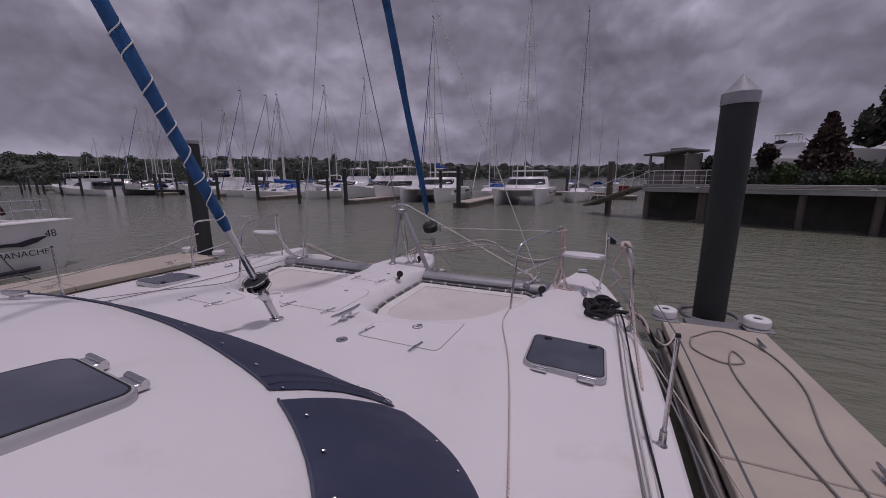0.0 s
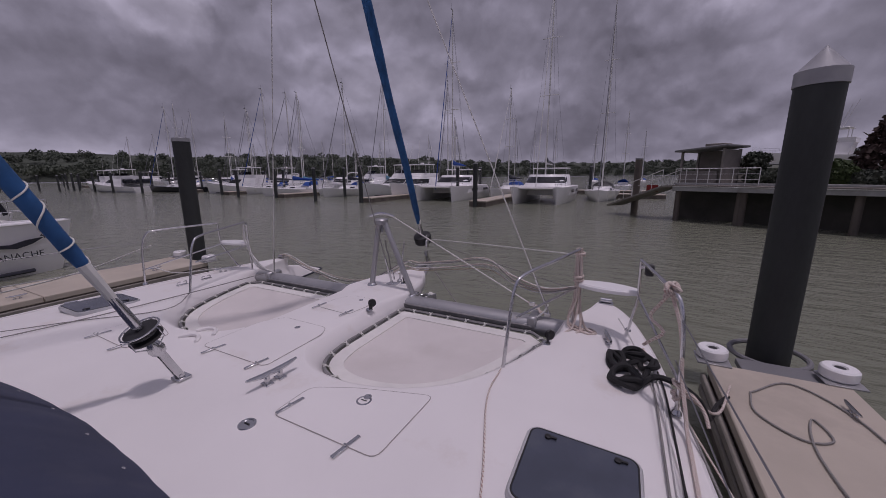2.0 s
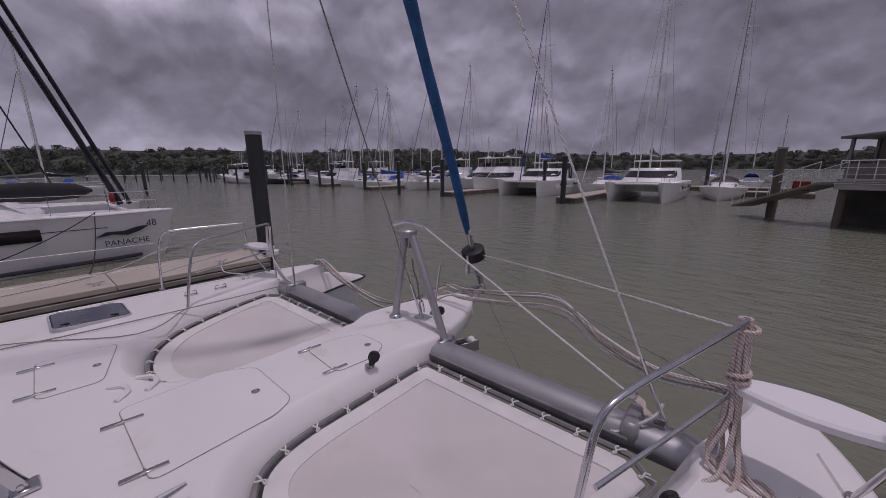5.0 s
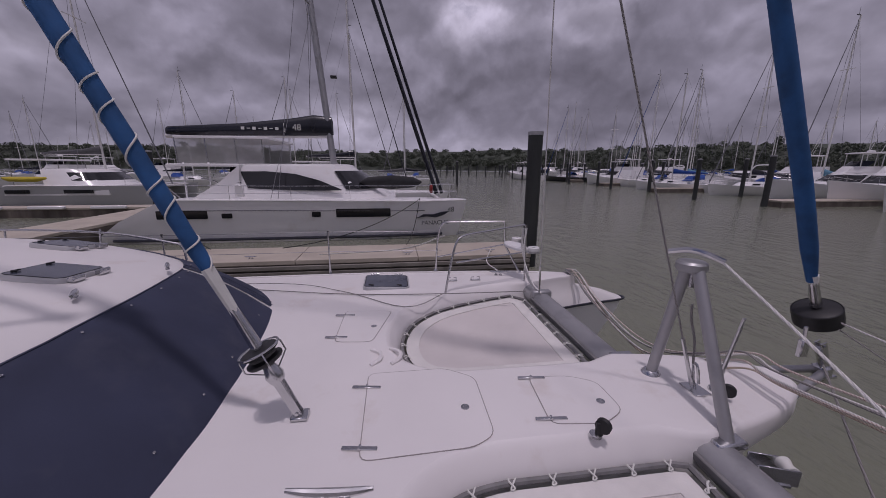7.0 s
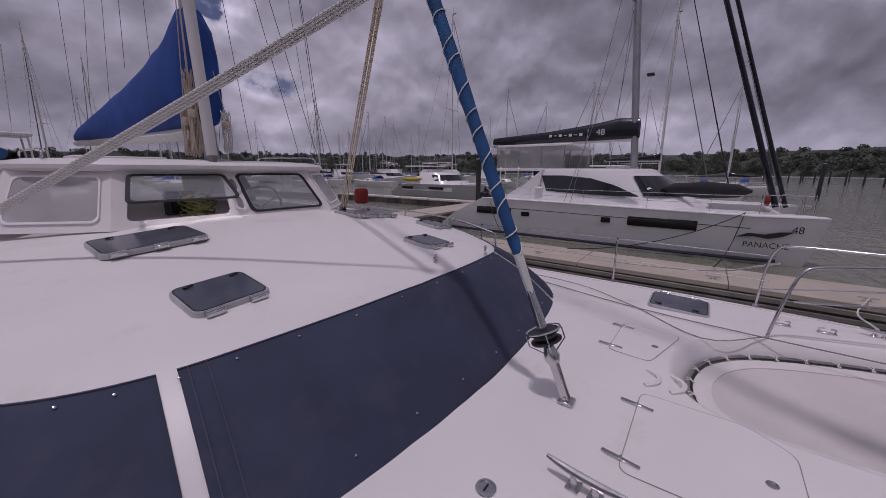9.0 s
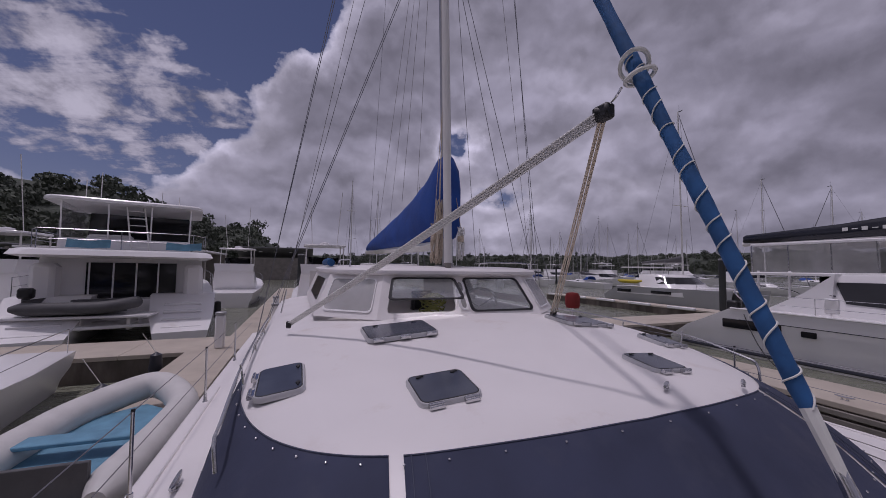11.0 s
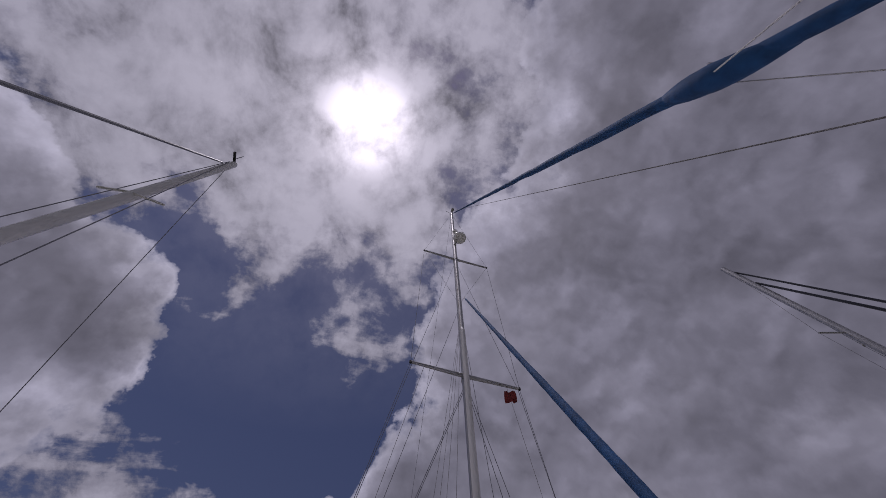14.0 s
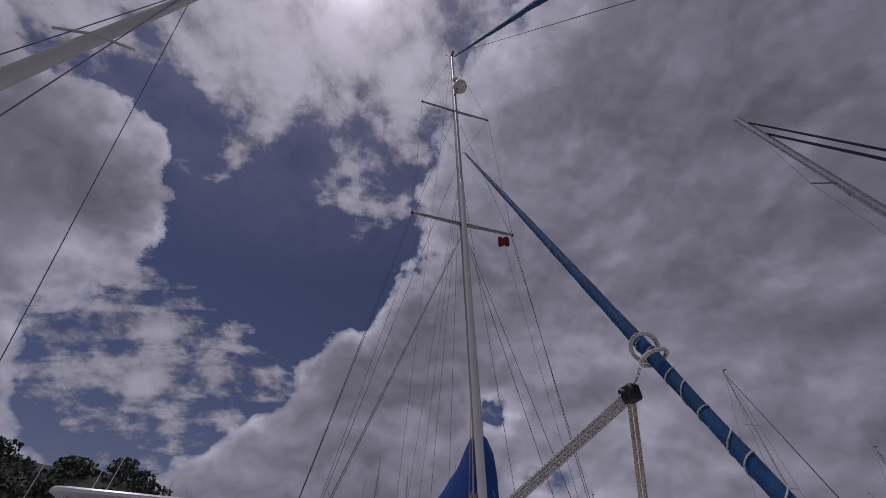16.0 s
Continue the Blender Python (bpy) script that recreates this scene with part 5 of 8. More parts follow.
# boom with the stowed mainsail under its cover
boom = thing("boom", "white boom carrying the stowed mainsail", "boom")
part("spar", Shell().tube([(0.0, -2.95, 3.62), (0.02, -10.75, 3.78)], 0.085, 12), ALLOY_WHITE, boom)
rings = []
for y, zt, zb, w in ((-2.64, 4.72, 3.72, 0.03), (-2.68, 5.00, 3.70, 0.17), (-2.82, 5.20, 3.66, 0.25), (-3.05, 5.22, 3.64, 0.26), (-3.6, 4.98, 3.63, 0.25), (-4.6, 4.74, 3.65, 0.24), (-6.0, 4.56, 3.67, 0.22), (-8.0, 4.34, 3.72, 0.19), (-9.8, 4.16, 3.77, 0.15), (-10.6, 4.06, 3.80, 0.09), (-10.72, 4.0, 3.84, 0.02)):
    ring = []
    for k in range(14):
        a = math.pi * 2 * k / 14
        sx, sz = math.sin(a), math.cos(a)
        wob = 1 + 0.16 * noise.noise((sx * 1.5, y * 1.9, sz * 2.0))
        zz = (zt + zb) / 2 + (zt - zb) / 2 * sz * (1 + 0.05 * noise.noise((y * 2.5, sx, 1)))
        ring.append((w * (abs(sx) ** 0.8) * (1 if sx >= 0 else -1) * wob * (1.25 - 0.45 * (sz * 0.5 + 0.5)), y, zz))
    rings.append(ring)
dense = []
for r0, r1 in zip(rings, rings[1:]):
    for k in range(4):
        q = k / 4
        dense.append([tuple(Vector(a).lerp(Vector(b), q) + Vector((0.022 * noise.noise((b[0] * 8, a[1] * (1 - q) * 3 + b[1] * q * 3, b[2] * 7)), 0, 0))) for a, b in zip(r0, r1)])
dense.append(rings[-1])
part("sail_cover", Shell().loft(dense), SAIL_DEEP, boom, "royal blue cloth cover over the stowed mainsail", sharp=70)
part("sail_foot", Shell().loft([[(w * math.sin(a), y, z + 0.09 * math.cos(a)) for a in [2 * math.pi * k / 8 for k in range(8)]] for y, z, w in ((-2.75, 3.66, 0.04), (-3.0, 3.62, 0.20), (-4.6, 3.64, 0.20), (-8.0, 3.72, 0.15), (-10.4, 3.80, 0.05))]), TAPE, boom, "white sail foot showing under the cover")
for y in (-4.2, -5.8, -7.4, -9.0):
    part("lashing", Shell().tube([(0.28 * math.sin(a), y, 3.66 + 0.40 + 0.48 * math.cos(a)) for a in [2 * math.pi * k / 16 for k in range(9, 16)]], 0.008, 5), TAPE, boom)
# ropes hanging at the mast
for k, (x, y, z0, z1) in enumerate(((0.22, -2.66, 3.35, 4.35), (0.28, -2.72, 3.30, 3.95), (-0.16, -2.62, 3.35, 3.9), (0.24, -2.58, 3.28, 4.1))):
    hk = thing("halyard_coil", "coiled tan halyard hanging at the mast", "rope", group="halyard coils")
    pts = []
    for j in range(46):
        a = j * math.pi / 4
        pts.append((x + 0.05 * math.sin(a * 1.1) + 0.012 * math.sin(j), y + 0.035 * math.cos(a * 0.7), (z0 + z1) / 2 + (z1 - z0) / 2 * math.sin(a)))
    part("coil", Shell().tube(pts, 0.009, 5), ROPE_TAN if k != 2 else ROPE_WHITE, hk)
    part("wrap", Shell().lathe([(0.05, -0.05), (0.062, 0.0), (0.05, 0.05)], 10, pose(x, y, z0 * 0.35 + z1 * 0.65)), ROPE_TAN, hk)
    part("tail", Shell().tube([(x, y, z1 - 0.02), (mast_at(6).x + 0.1, mast_at(6).y + 0.12, 6.0), (mast_at(16).x + 0.08, mast_at(16).y + 0.14, 16.5)], 0.006, 5), ROPE_TAN, hk)


def stay(name, pts, label, r=0.006, group="standing rigging", mat=None):
    s = thing(name, label, "rigging wire", group=group)
    part("wire", Shell().tube(pts, r, 6), mat or WIRE, s)
    if pts[0][2] < 3:
        a, b = Vector(pts[0]), Vector(pts[1])
        part("bottlescrew", Shell().tube([a, a + (b - a).normalized() * 0.4], 0.013, 8), STEEL, s)
    return s


head = mast_at(TOPZ - 0.2)
for sgn in (1, -1):
    tip1 = [t for z, s, t in SP if s == sgn and z < 12][0]
    tip2 = [t for z, s, t in SP if s == sgn and z > 12][0]
    base = Vector((sgn * 3.05, -4.35, 1.62))
    stay("cap_shroud", [base, tip1, tip2, head], "wire cap shroud over both spreaders")
    stay("intermediate_shroud", [base + Vector((0, 0.15, 0)), tip1 - Vector((sgn * 0.05, 0, 0)), mast_at(17.5)], "wire intermediate shroud up to the mast")
    stay("lower_shroud", [base + Vector((0, 0.35, 0)), mast_at(10.2)], "wire lower shroud from deck to mast")
    stay("lower_shroud", [base + Vector((0, -0.45, 0)), mast_at(10.1)], "wire lower shroud from deck to mast")
    stay("runner", [Vector((sgn * 2.9, -7.2, 1.7)), mast_at(13.7)], "wire running backstay from the stern")
    stay("jumper", [tip2, mast_at(13.9)], "wire diagonal below the upper spreaders", 0.005)
    stay("lazy_jack", [mast_at(13.0), (sgn * 0.18, -5.2, 4.75)], "thin lazy-jack line above the boom", 0.004, mat=ROPE_GREY)
    stay("lazy_jack", [mast_at(13.0), (sgn * 0.16, -8.0, 4.4)], "thin lazy-jack line above the boom", 0.004, mat=ROPE_GREY)
    stay("flag_halyard", [Vector((sgn * 2.6, -4.0, 2.4)), tip1 - Vector((sgn * 0.35, 0, 0))], "thin flag halyard below the lower spreader", 0.004, mat=ROPE_GREY)
stay("topping_lift", [mast_at(TOPZ - 0.1), (0, -10.6, 3.95)], "thin topping lift to the boom end", 0.005)
# line from the masthead to the starboard bow, and to the nacelle
stay("genoa_sheet", [(2.25, 4.70, 1.62), (0.07, 3.66, 7.42)], "white sheet from the genoa clew to the crossbeam end", 0.007, mat=ROPE_WHITE)
stay("genoa_sheet", [(-1.98, 4.62, 1.60), (0.03, 3.66, 7.42)], "pale sheet from the genoa clew to the port crossbeam end", 0.006, mat=ROPE_WHITE)
stay("baby_stay", [(0.08, 4.89, 1.62), (0.24, -3.50, 25.0)], "green-tailed halyard made fast on the nacelle", 0.006, mat=ROPE_GREY)
clew = thing("sail_clew", "white-edged clew of the furled genoa bulging from the roll", "sail")
part("cloth", Shell().tube(smooth_line([(0.02, 3.98, 6.65), (0.07, 3.78, 7.05), (0.09, 3.66, 7.35), (0.08, 3.56, 7.65), (0.06, 3.48, 7.9)], 4), [0.05, 0.07, 0.09, 0.105, 0.115, 0.12, 0.125, 0.125, 0.12, 0.12, 0.115, 0.11, 0.10, 0.09, 0.08, 0.07, 0.05], 10), SAIL_BLUE, clew)
part("clew_ring", Shell().tube([(0.09 + 0.05 * math.cos(q), 3.68 + 0.13, 7.33 + 0.05 * math.sin(q)) for q in [k * math.pi / 6 for k in range(13)]], 0.010, 6), STEEL, clew)
pad = thing("halyard_clip", "steel snap shackle on a deck eye", "shackle")
part("shackle", Shell().tube(smooth_line([(0.08, 4.92, 1.60), (0.05, 4.92, 1.66), (0.06, 4.90, 1.78), (0.10, 4.89, 1.78), (0.11, 4.91, 1.66)], 3), 0.010, 6), STEEL, pad)
part("green_tail", Shell().tube(smooth_line([(0.08, 4.87, 1.80), (0.09, 4.84, 1.98), (0.07, 4.81, 2.12), (0.085, 4.78, 2.24)], 4), 0.008, 6), ROPE_GREY, pad, "green rope tail whipped to the halyard")
part("plate", Shell().box((0.08, 4.92, DECK + 0.006), (0.16, 0.12, 0.012), 0.004), STEEL, pad)
line = thing("tripod_stay", "white line from the tripod head past the sprit", "rope")
part("rope", Shell().tube(sagging((0.13, 4.90, 2.54), (2.01, 4.76, 1.68), 0.0, 6), 0.008, 6), ROPE_WHITE, line)
for k in range(4):
    part("lashing", Shell().tube(smooth_line([(2.01, 4.76, 1.68), (2.10 + 0.01 * k, 4.745 + 0.012 * k, 1.635), (2.19 - 0.01 * k, 4.72 - 0.01 * k, 1.60), (2.27, 4.69 + 0.015 * k, 1.575)], 3), 0.008, 6), ROPE_FLECK, line)
for c in ((2.06, 4.755, 1.665), (2.24, 4.70, 1.59)):
    part("block", Shell().box(c, (0.07, 0.03, 0.05), 0.012), STEEL, line, "small steel block")
part("tail", Shell().tube(smooth_line([(2.24, 4.72, 1.70), (2.20, 4.66, 1.62), (2.06, 4.60, 1.50), (1.98, 4.57, 1.47)], 4), 0.010, 6), ROPE_WHITE, line)

# purchase tackle on the inner stay
TK = Vector((0.10, 0.80, 4.55))
tk = thing("tackle_block", "black multi-sheave block hung from the furled staysail", "block")
part("block", Shell().box((0, 0, 0), (0.10, 0.16, 0.12), 0.02, Matrix.Translation(TK + Vector((0.06, -0.06, -0.12)))).lathe([(0, -0.06), (0.06, -0.05), (0.05, 0), (0.06, 0.05), (0, 0.06)], 14, Matrix.Translation(TK + Vector((0.06, -0.06, -0.12))) @ pose(0, 0, 0, 90, 0, 30)), BLACK, tk)
part("shackle", Shell().tube(smooth_line([TK + Vector((0.03, -0.04, -0.06)), TK + Vector((-0.01, 0, 0)), TK + Vector((0.0, 0.06, 0.04))], 4), 0.010, 6), STEEL, tk)
sa, sb = Vector((0.01, 2.23, 1.605)), Vector((0.04, -2.93, 13.86))
sdir = (sb - sa).normalized()
for d0, tilt in ((3.42, 0.5), (3.30, -0.25)):
    c = sa + sdir * d0
    s1 = sdir.orthogonal().normalized()
    s2 = sdir.cross(s1)
    ring = [c + (s1 * math.cos(a) + s2 * math.sin(a)) * 0.102 + sdir * (0.10 * tilt * math.cos(a)) for a in [2 * math.pi * k / 18 for k in range(19)]]
    part("strop", Shell().tube(ring, 0.017, 6), TAPE, tk, "cream webbing strop")
tow = thing("boom_tackle", "white four-part rope tackle to the starboard coachroof", "rope tackle")
end = Vector((2.42, -1.98, 2.50))
for k, o in enumerate((-0.045, -0.015, 0.015, 0.045)):
    part("fall", Shell().tube(sagging(TK + Vector((0.08, -0.08 + o * 0.5, -0.14 + o)), end + Vector((0, o * 0.8, o * 0.6)), 0.02, 10), 0.011, 6), ROPE_WHITE, tow)
part("lower_block", Shell().box((0, 0, 0), (0.06, 0.10, 0.08), 0.015, Matrix.Translation(end)), BLACK, tow)
tow = thing("boom_tackle", "tan four-part rope tackle to the port coachroof", "rope tackle")
end = Vector((-1.35, -1.75, 2.52))
for k, o in enumerate((-0.05, -0.02, 0.02, 0.05)):
    part("fall", Shell().tube(sagging(TK + Vector((0.05 + o * 0.6, -0.08, -0.16)), end + Vector((o * 1.3, 0.3 * o, 0)), 0.01, 8), 0.008, 6), ROPE_TAN, tow)
part("lower_block", Shell().box((0, 0, 0), (0.07, 0.10, 0.09), 0.015, Matrix.Translation(end)), BLACK, tow)
# red covered outboard gauge on a short staff
bag = thing("red_cover", "small red canvas cover on a staff at the port rail", "cover")
part("canvas", Shell().lathe([(0.0, 0.0), (0.13, 0.0), (0.15, 0.06), (0.15, 0.24), (0.12, 0.31), (0.0, 0.33)], 14, pose(-3.05, -3.25, 2.42)), RED, bag)
part("staff", Shell().tube([(-3.05, -3.25, 1.56), (-3.05, -3.25, 2.45)], 0.016, 8), STEEL, bag)
# folded blue cloth and solar panel edge on the pilothouse roof
roll = thing("rolled_cover", "rolled bright blue cloth on the pilothouse roof edge", "cloth")
part("roll", Shell().tube(smooth_line([(1.86, -3.2, 3.28), (1.85, -4.0, 3.31), (1.84, -5.2, 3.30)], 6), 0.06, 10), SAIL_BLUE, roll)
for sgn in (1, -1):
    gr = thing("roof_rail", "low stainless grab rail on the pilothouse roof", "handrail", group="roof rails")
    part("rail", Shell().tube(smooth_line([(sgn * 1.62, -2.75, 3.22), (sgn * 1.60, -2.85, 3.32), (sgn * 1.60, -3.6, 3.34), (sgn * 1.60, -4.6, 3.34), (sgn * 1.6, -4.7, 3.22)], 4), 0.012, 8), STEEL, gr)
rh = thing("roof_hatch", "flat tinted hatch on the pilothouse roof", "hatch")
part("frame", Shell().slab(rounded(0.9, 0.6, 0.06, 4, 0.9, -3.3), 3.235, 3.275, 0.01), ALLOY_WHITE, rh)
part("acrylic_lens", Shell().slab(rounded(0.8, 0.5, 0.05, 4, 0.9, -3.3), 3.27, 3.285, 0.004), ACRYLIC, rh)

# ---- ropes on the foredeck ----
def rope(name, pts, r, mat, label, steps=5):
    t = thing(name, label, "rope", group="deck ropes")
    part("rope", Shell().tube(smooth_line(pts, steps), r, 7), mat, t)
    return t


# lines running aft along the starboard side deck
for k, (x0, x1, mt, r) in enumerate(((2.13, 2.66, ROPE_FLECK, 0.006), (3.16, 3.24, ROPE_GREY, 0.007), (3.20, 3.27, ROPE_WHITE, 0.006), (3.23, 3.32, ROPE_BLACK, 0.007))):
    y0 = 3.40 if k == 0 else 4.0
    xm = (x0 + x1) / 2
    rope("deck_line", [(x0, y0, camber(x0, y0) + 0.012), (x0 + 0.03, y0 - 0.4, camber(x0, 3) + 0.012), (xm, 2.25, camber(xm, 1) + 0.012), (x1, 1.1, camber(x1, 0) + 0.012), (x1 + (0.30 if k == 0 else 0.02), -0.4, camber(x1 + 0.3, 0) + 0.012), (x1 + (0.38 if k == 0 else 0.02), -3.0, camber(x1 + 0.3, 0) + 0.012)], r, mt, "sheet led aft along the starboard side deck")
rope("furling_line", [(-2.0, 4.45, DECK + 0.02), (-2.05, 3.3, DECK + 0.02), (-2.2, 2.2, DECK + 0.015), (-2.62, 0.6, DECK + 0.01), (-3.0, -2, DECK)], 0.006, ROPE_GREY, "furling line along the port deck")
rope("thin_line", [(-2.10, 3.45, DECK + 0.01), (-1.7, 2.95, DECK + 0.01), (-2.3, 2.2, DECK + 0.01), (-2.75, 1.2, DECK + 0.01), (-2.9, -1.5, DECK - 0.02)], 0.005, ROPE_GREY, "thin line lying on the port deck")
# black mooring rope heaped by the starboard rail
pts = []
z = camber(3.0, 3.8) + 0.022
for cx, cy, rx, ry, turns, ph in ((3.00, 3.72, 0.12, 0.15, 2.1, 0.4), (2.93, 4.00, 0.06, 0.17, 1.6, 2.2), (3.06, 4.12, 0.10, 0.09, 2.2, 0.2), (3.17, 4.02, 0.07, 0.10, 1.2, 1.0), (3.02, 3.66, 0.07, 0.09, 1.1, 0.2)):
    n = int(turns * 9)
    for j in range(n):
        a = ph + j * 2 * math.pi / 9
        q = 1 - 0.22 * (j % 9) / 9 - 0.12 * (j // 9)
        pts.append((cx + rx * q * math.cos(a), cy + ry * q * math.sin(a), z + 0.016 * (j // 5) + 0.012 * math.sin(j * 1.3)))
pts += [(3.20, 3.85, 1.57), (3.36, 3.84, 1.55), (3.52, 3.98, 1.38), (3.70, 4.40, 1.0), (3.88, 5.0, 0.80), (4.05, 5.35, 0.74)]
rope("mooring_rope", pts, 0.022, ROPE_BLACK, "heap of thick black mooring rope by the starboard rail", 3)
# bundle tied to the inner pulpit post
b = thing("rope_bundle", "red-flecked ropes bundled and wrapped on the starboard pulpit post", "rope")
for k in range(7):
    a = k * 0.9
    part("strand", Shell().tube(smooth_line([(2.53 + 0.022 * math.cos(a), 4.60 + 0.022 * math.sin(a), 2.37), (2.54 + 0.026 * math.cos(a), 4.59 + 0.024 * math.sin(a), 2.10), (2.54 + 0.03 * math.cos(a + 1), 4.57 + 0.03 * math.sin(a + 1), 1.86), (2.55 + 0.08 * math.cos(a), 4.50 + 0.07 * math.sin(a), 1.62), (2.60 + 0.14 * math.cos(a * 2), 4.44 + 0.08 * math.sin(a), 1.575)], 4), 0.011, 6), ROPE_FLECK, b)
for z, n in ((2.33, 3), (2.05, 5)):
    part("wrap", Shell().tube([(2.54 + 0.044 * math.cos(k * 0.6), 4.59 + 0.042 * math.sin(k * 0.6), z - 0.03 + 0.012 * k / 3.3 * n / 5) for k in range(11 * n // 2)], 0.011, 6), ROPE_FLECK, b)
part("tail", Shell().tube(smooth_line([(2.55, 4.5, 1.60), (2.66, 4.42, 1.575), (2.74, 4.46, 1.572), (2.70, 4.54, 1.572), (2.6, 4.5, 1.58)], 4), 0.011, 6), ROPE_FLECK, b)
b = thing("knotted_rope", "cream rope knotted round the outer pulpit rail", "rope")
part("knot", Shell().tube(smooth_line([(3.215 + 0.045 * math.cos(k * 1.9), 3.68 + 0.06 * math.sin(k * 2.3), 2.31 + 0.045 * math.sin(k * 1.3)) for k in range(14)], 3), 0.012, 6), ROPE_FLECK, b)
part("tail", Shell().tube(smooth_line([(3.21, 3.68, 2.29), (3.16, 3.74, 2.18), (3.12, 3.80, 2.06), (3.20, 3.70, 2.0), (3.14, 3.76, 1.90), (3.10, 3.84, 1.82)], 4), 0.012, 6), ROPE_FLECK, b)
part("lower_knot", Shell().tube(smooth_line([(3.295 + 0.04 * math.cos(k * 2.1), 3.49 + 0.05 * math.sin(k * 1.7), 1.70 + 0.05 * math.sin(k * 1.1)) for k in range(12)], 3), 0.012, 6), ROPE_FLECK, b)
part("tail", Shell().tube(smooth_line([(3.30, 3.49, 1.70), (3.36, 3.42, 1.72), (3.42, 3.36, 1.66), (3.44, 3.3, 1.60)], 4), 0.011, 6), ROPE_FLECK, b)
part("tail", Shell().tube(smooth_line([(3.22, 3.67, 2.28), (3.27, 3.58, 2.12), (3.29, 3.50, 1.96), (3.30, 3.44, 1.80), (3.32, 3.34, 1.66), (3.33, 3.24, 1.56), (3.33, 3.0, 1.535), (3.31, 2.4, 1.53)], 5), 0.012, 6), ROPE_FLECK, b, "pale rope end trailing along the rail")
b = thing("knotted_rope", "white line tied round the port pulpit post", "rope")
for k in range(4):
    part("strand", Shell().tube(smooth_line([(-2.53 + 0.03 * math.cos(k * 1.6), 4.60 + 0.03 * math.sin(k * 1.6), 2.32), (-2.50 + 0.04 * math.cos(k), 4.58, 2.0), (-2.40 + 0.05 * k, 4.62, 1.66), (-2.15 + 0.05 * k, 4.66, 1.57)], 4), 0.009, 6), ROPE_WHITE, b)
# bundle of lines slung across the bows
b = thing("line_bundle", "bundle of pale ropes slung between the two bows", "rope")
mid = [(-2.78, 5.40, 1.60), (-2.62, 5.46, 1.60), (-2.0, 5.38, 1.46), (-1.22, 5.35, 1.37), (-0.72, 5.35, 1.43), (-0.25, 5.35, 1.66), (0.0, 5.40, 1.80), (0.23, 5.38, 1.80), (0.8, 5.32, 1.90), (1.37, 5.2, 2.01), (1.75, 5.08, 1.82), (2.15, 4.88, 1.80), (2.52, 4.64, 1.95)]
for k in range(6):
    a = k * 1.05
    pts = [(x + 0.02 * math.cos(a + i), y + 0.04 * math.cos(a) * (1 + 0.4 * math.sin(i)), z + 0.035 * math.sin(a) * (1 + 0.5 * math.cos(i * 1.3)) - (0.05 * (k % 3) if 2 < i < 10 else 0)) for i, (x, y, z) in enumerate(mid)]
    part("line", Shell().tube(smooth_line([Vector(p) for p in pts], 5), 0.008, 6), (ROPE_FLECK, ROPE_WHITE, ROPE_FLECK, ROPE_GREY, ROPE_WHITE, ROPE_TAN)[k], b)
rope("drum_line", [(0.08, 5.95, 2.06), (1.2, 5.42, 2.16), (2.54, 4.62, 2.30)], 0.006, ROPE_WHITE, "furling line from the drum to the pulpit")
rope("drum_line", [(0.08, 5.95, 2.02), (1.2, 5.35, 1.98), (2.52, 4.62, 1.94)], 0.0045, ROPE_GREY, "dark furling line from the drum to the pulpit")
rope("bridle", [(0.03, 6.04, 1.66), (0.9, 5.4, 1.2), (1.3, 5.25, 0.9)], 0.008, ROPE_GREY, "anchor bridle hanging under the sprit")
bl = thing("swivel_block", "small steel block on the tripod line", "block")
part("shell", Shell().box((0.62, 4.95, 2.20), (0.03, 0.05, 0.10), 0.01).tube([(0.62, 4.94, 2.32), (0.62, 4.95, 2.24)], 0.009, 6), STEEL, bl)

# ---- piles and pontoons ----
def pile(x, y, r, top, label, cone=True, group="mooring piles", wood=False):
    p = thing("pile", label, "pile", pose(x, y, 0), group)
    part("shaft", Shell().lathe([(r, -1.0), (r, 0.2), (r * 1.0, top - 0.12), (r, top)], 24), PILE_WOOD if wood else PILE, p)
    if cone:
        part("cap", Shell().lathe([(r * 1.06, top - 0.17), (r * 1.06, top), (r * 1.0, top + 0.01), (r * 0.5, top + r * 0.62), (0.0, top + r * 1.2)], 20), PILE_CAP, p, "pale conical cap")
    else:
        part("cap", Shell().lathe([(r * 1.05, top - 0.08), (r * 1.05, top + 0.02), (0.0, top + 0.05)], 16), PILE_CAP, p)
    return p


def pontoon(name, x0, x1, y0, y1, label, top=0.70, planks=0):
    d = thing(name, label, "pontoon", group="pontoons", kind="structure")
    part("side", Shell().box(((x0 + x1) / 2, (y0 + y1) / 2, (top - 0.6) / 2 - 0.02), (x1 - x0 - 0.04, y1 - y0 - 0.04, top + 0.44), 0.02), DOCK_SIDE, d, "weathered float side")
    n = max(1, int((y1 - y0) / 3.0)) if y1 - y0 > x1 - x0 else max(1, int((x1 - x0) / 3.0))
    for k in range(n):
        if y1 - y0 > x1 - x0:
            a, b = y0 + (y1 - y0) * k / n, y0 + (y1 - y0) * (k + 1) / n
            part("slab", Shell().box(((x0 + x1) / 2, (a + b) / 2, top - 0.06), (x1 - x0, b - a - 0.012, 0.12), 0.012), DOCK_TOP, d)
        else:
            a, b = x0 + (x1 - x0) * k / n, x0 + (x1 - x0) * (k + 1) / n
            part("slab", Shell().box(((a + b) / 2, (y0 + y1) / 2, top - 0.06), (b - a - 0.012, y1 - y0, 0.12), 0.012), DOCK_TOP, d)
    return d


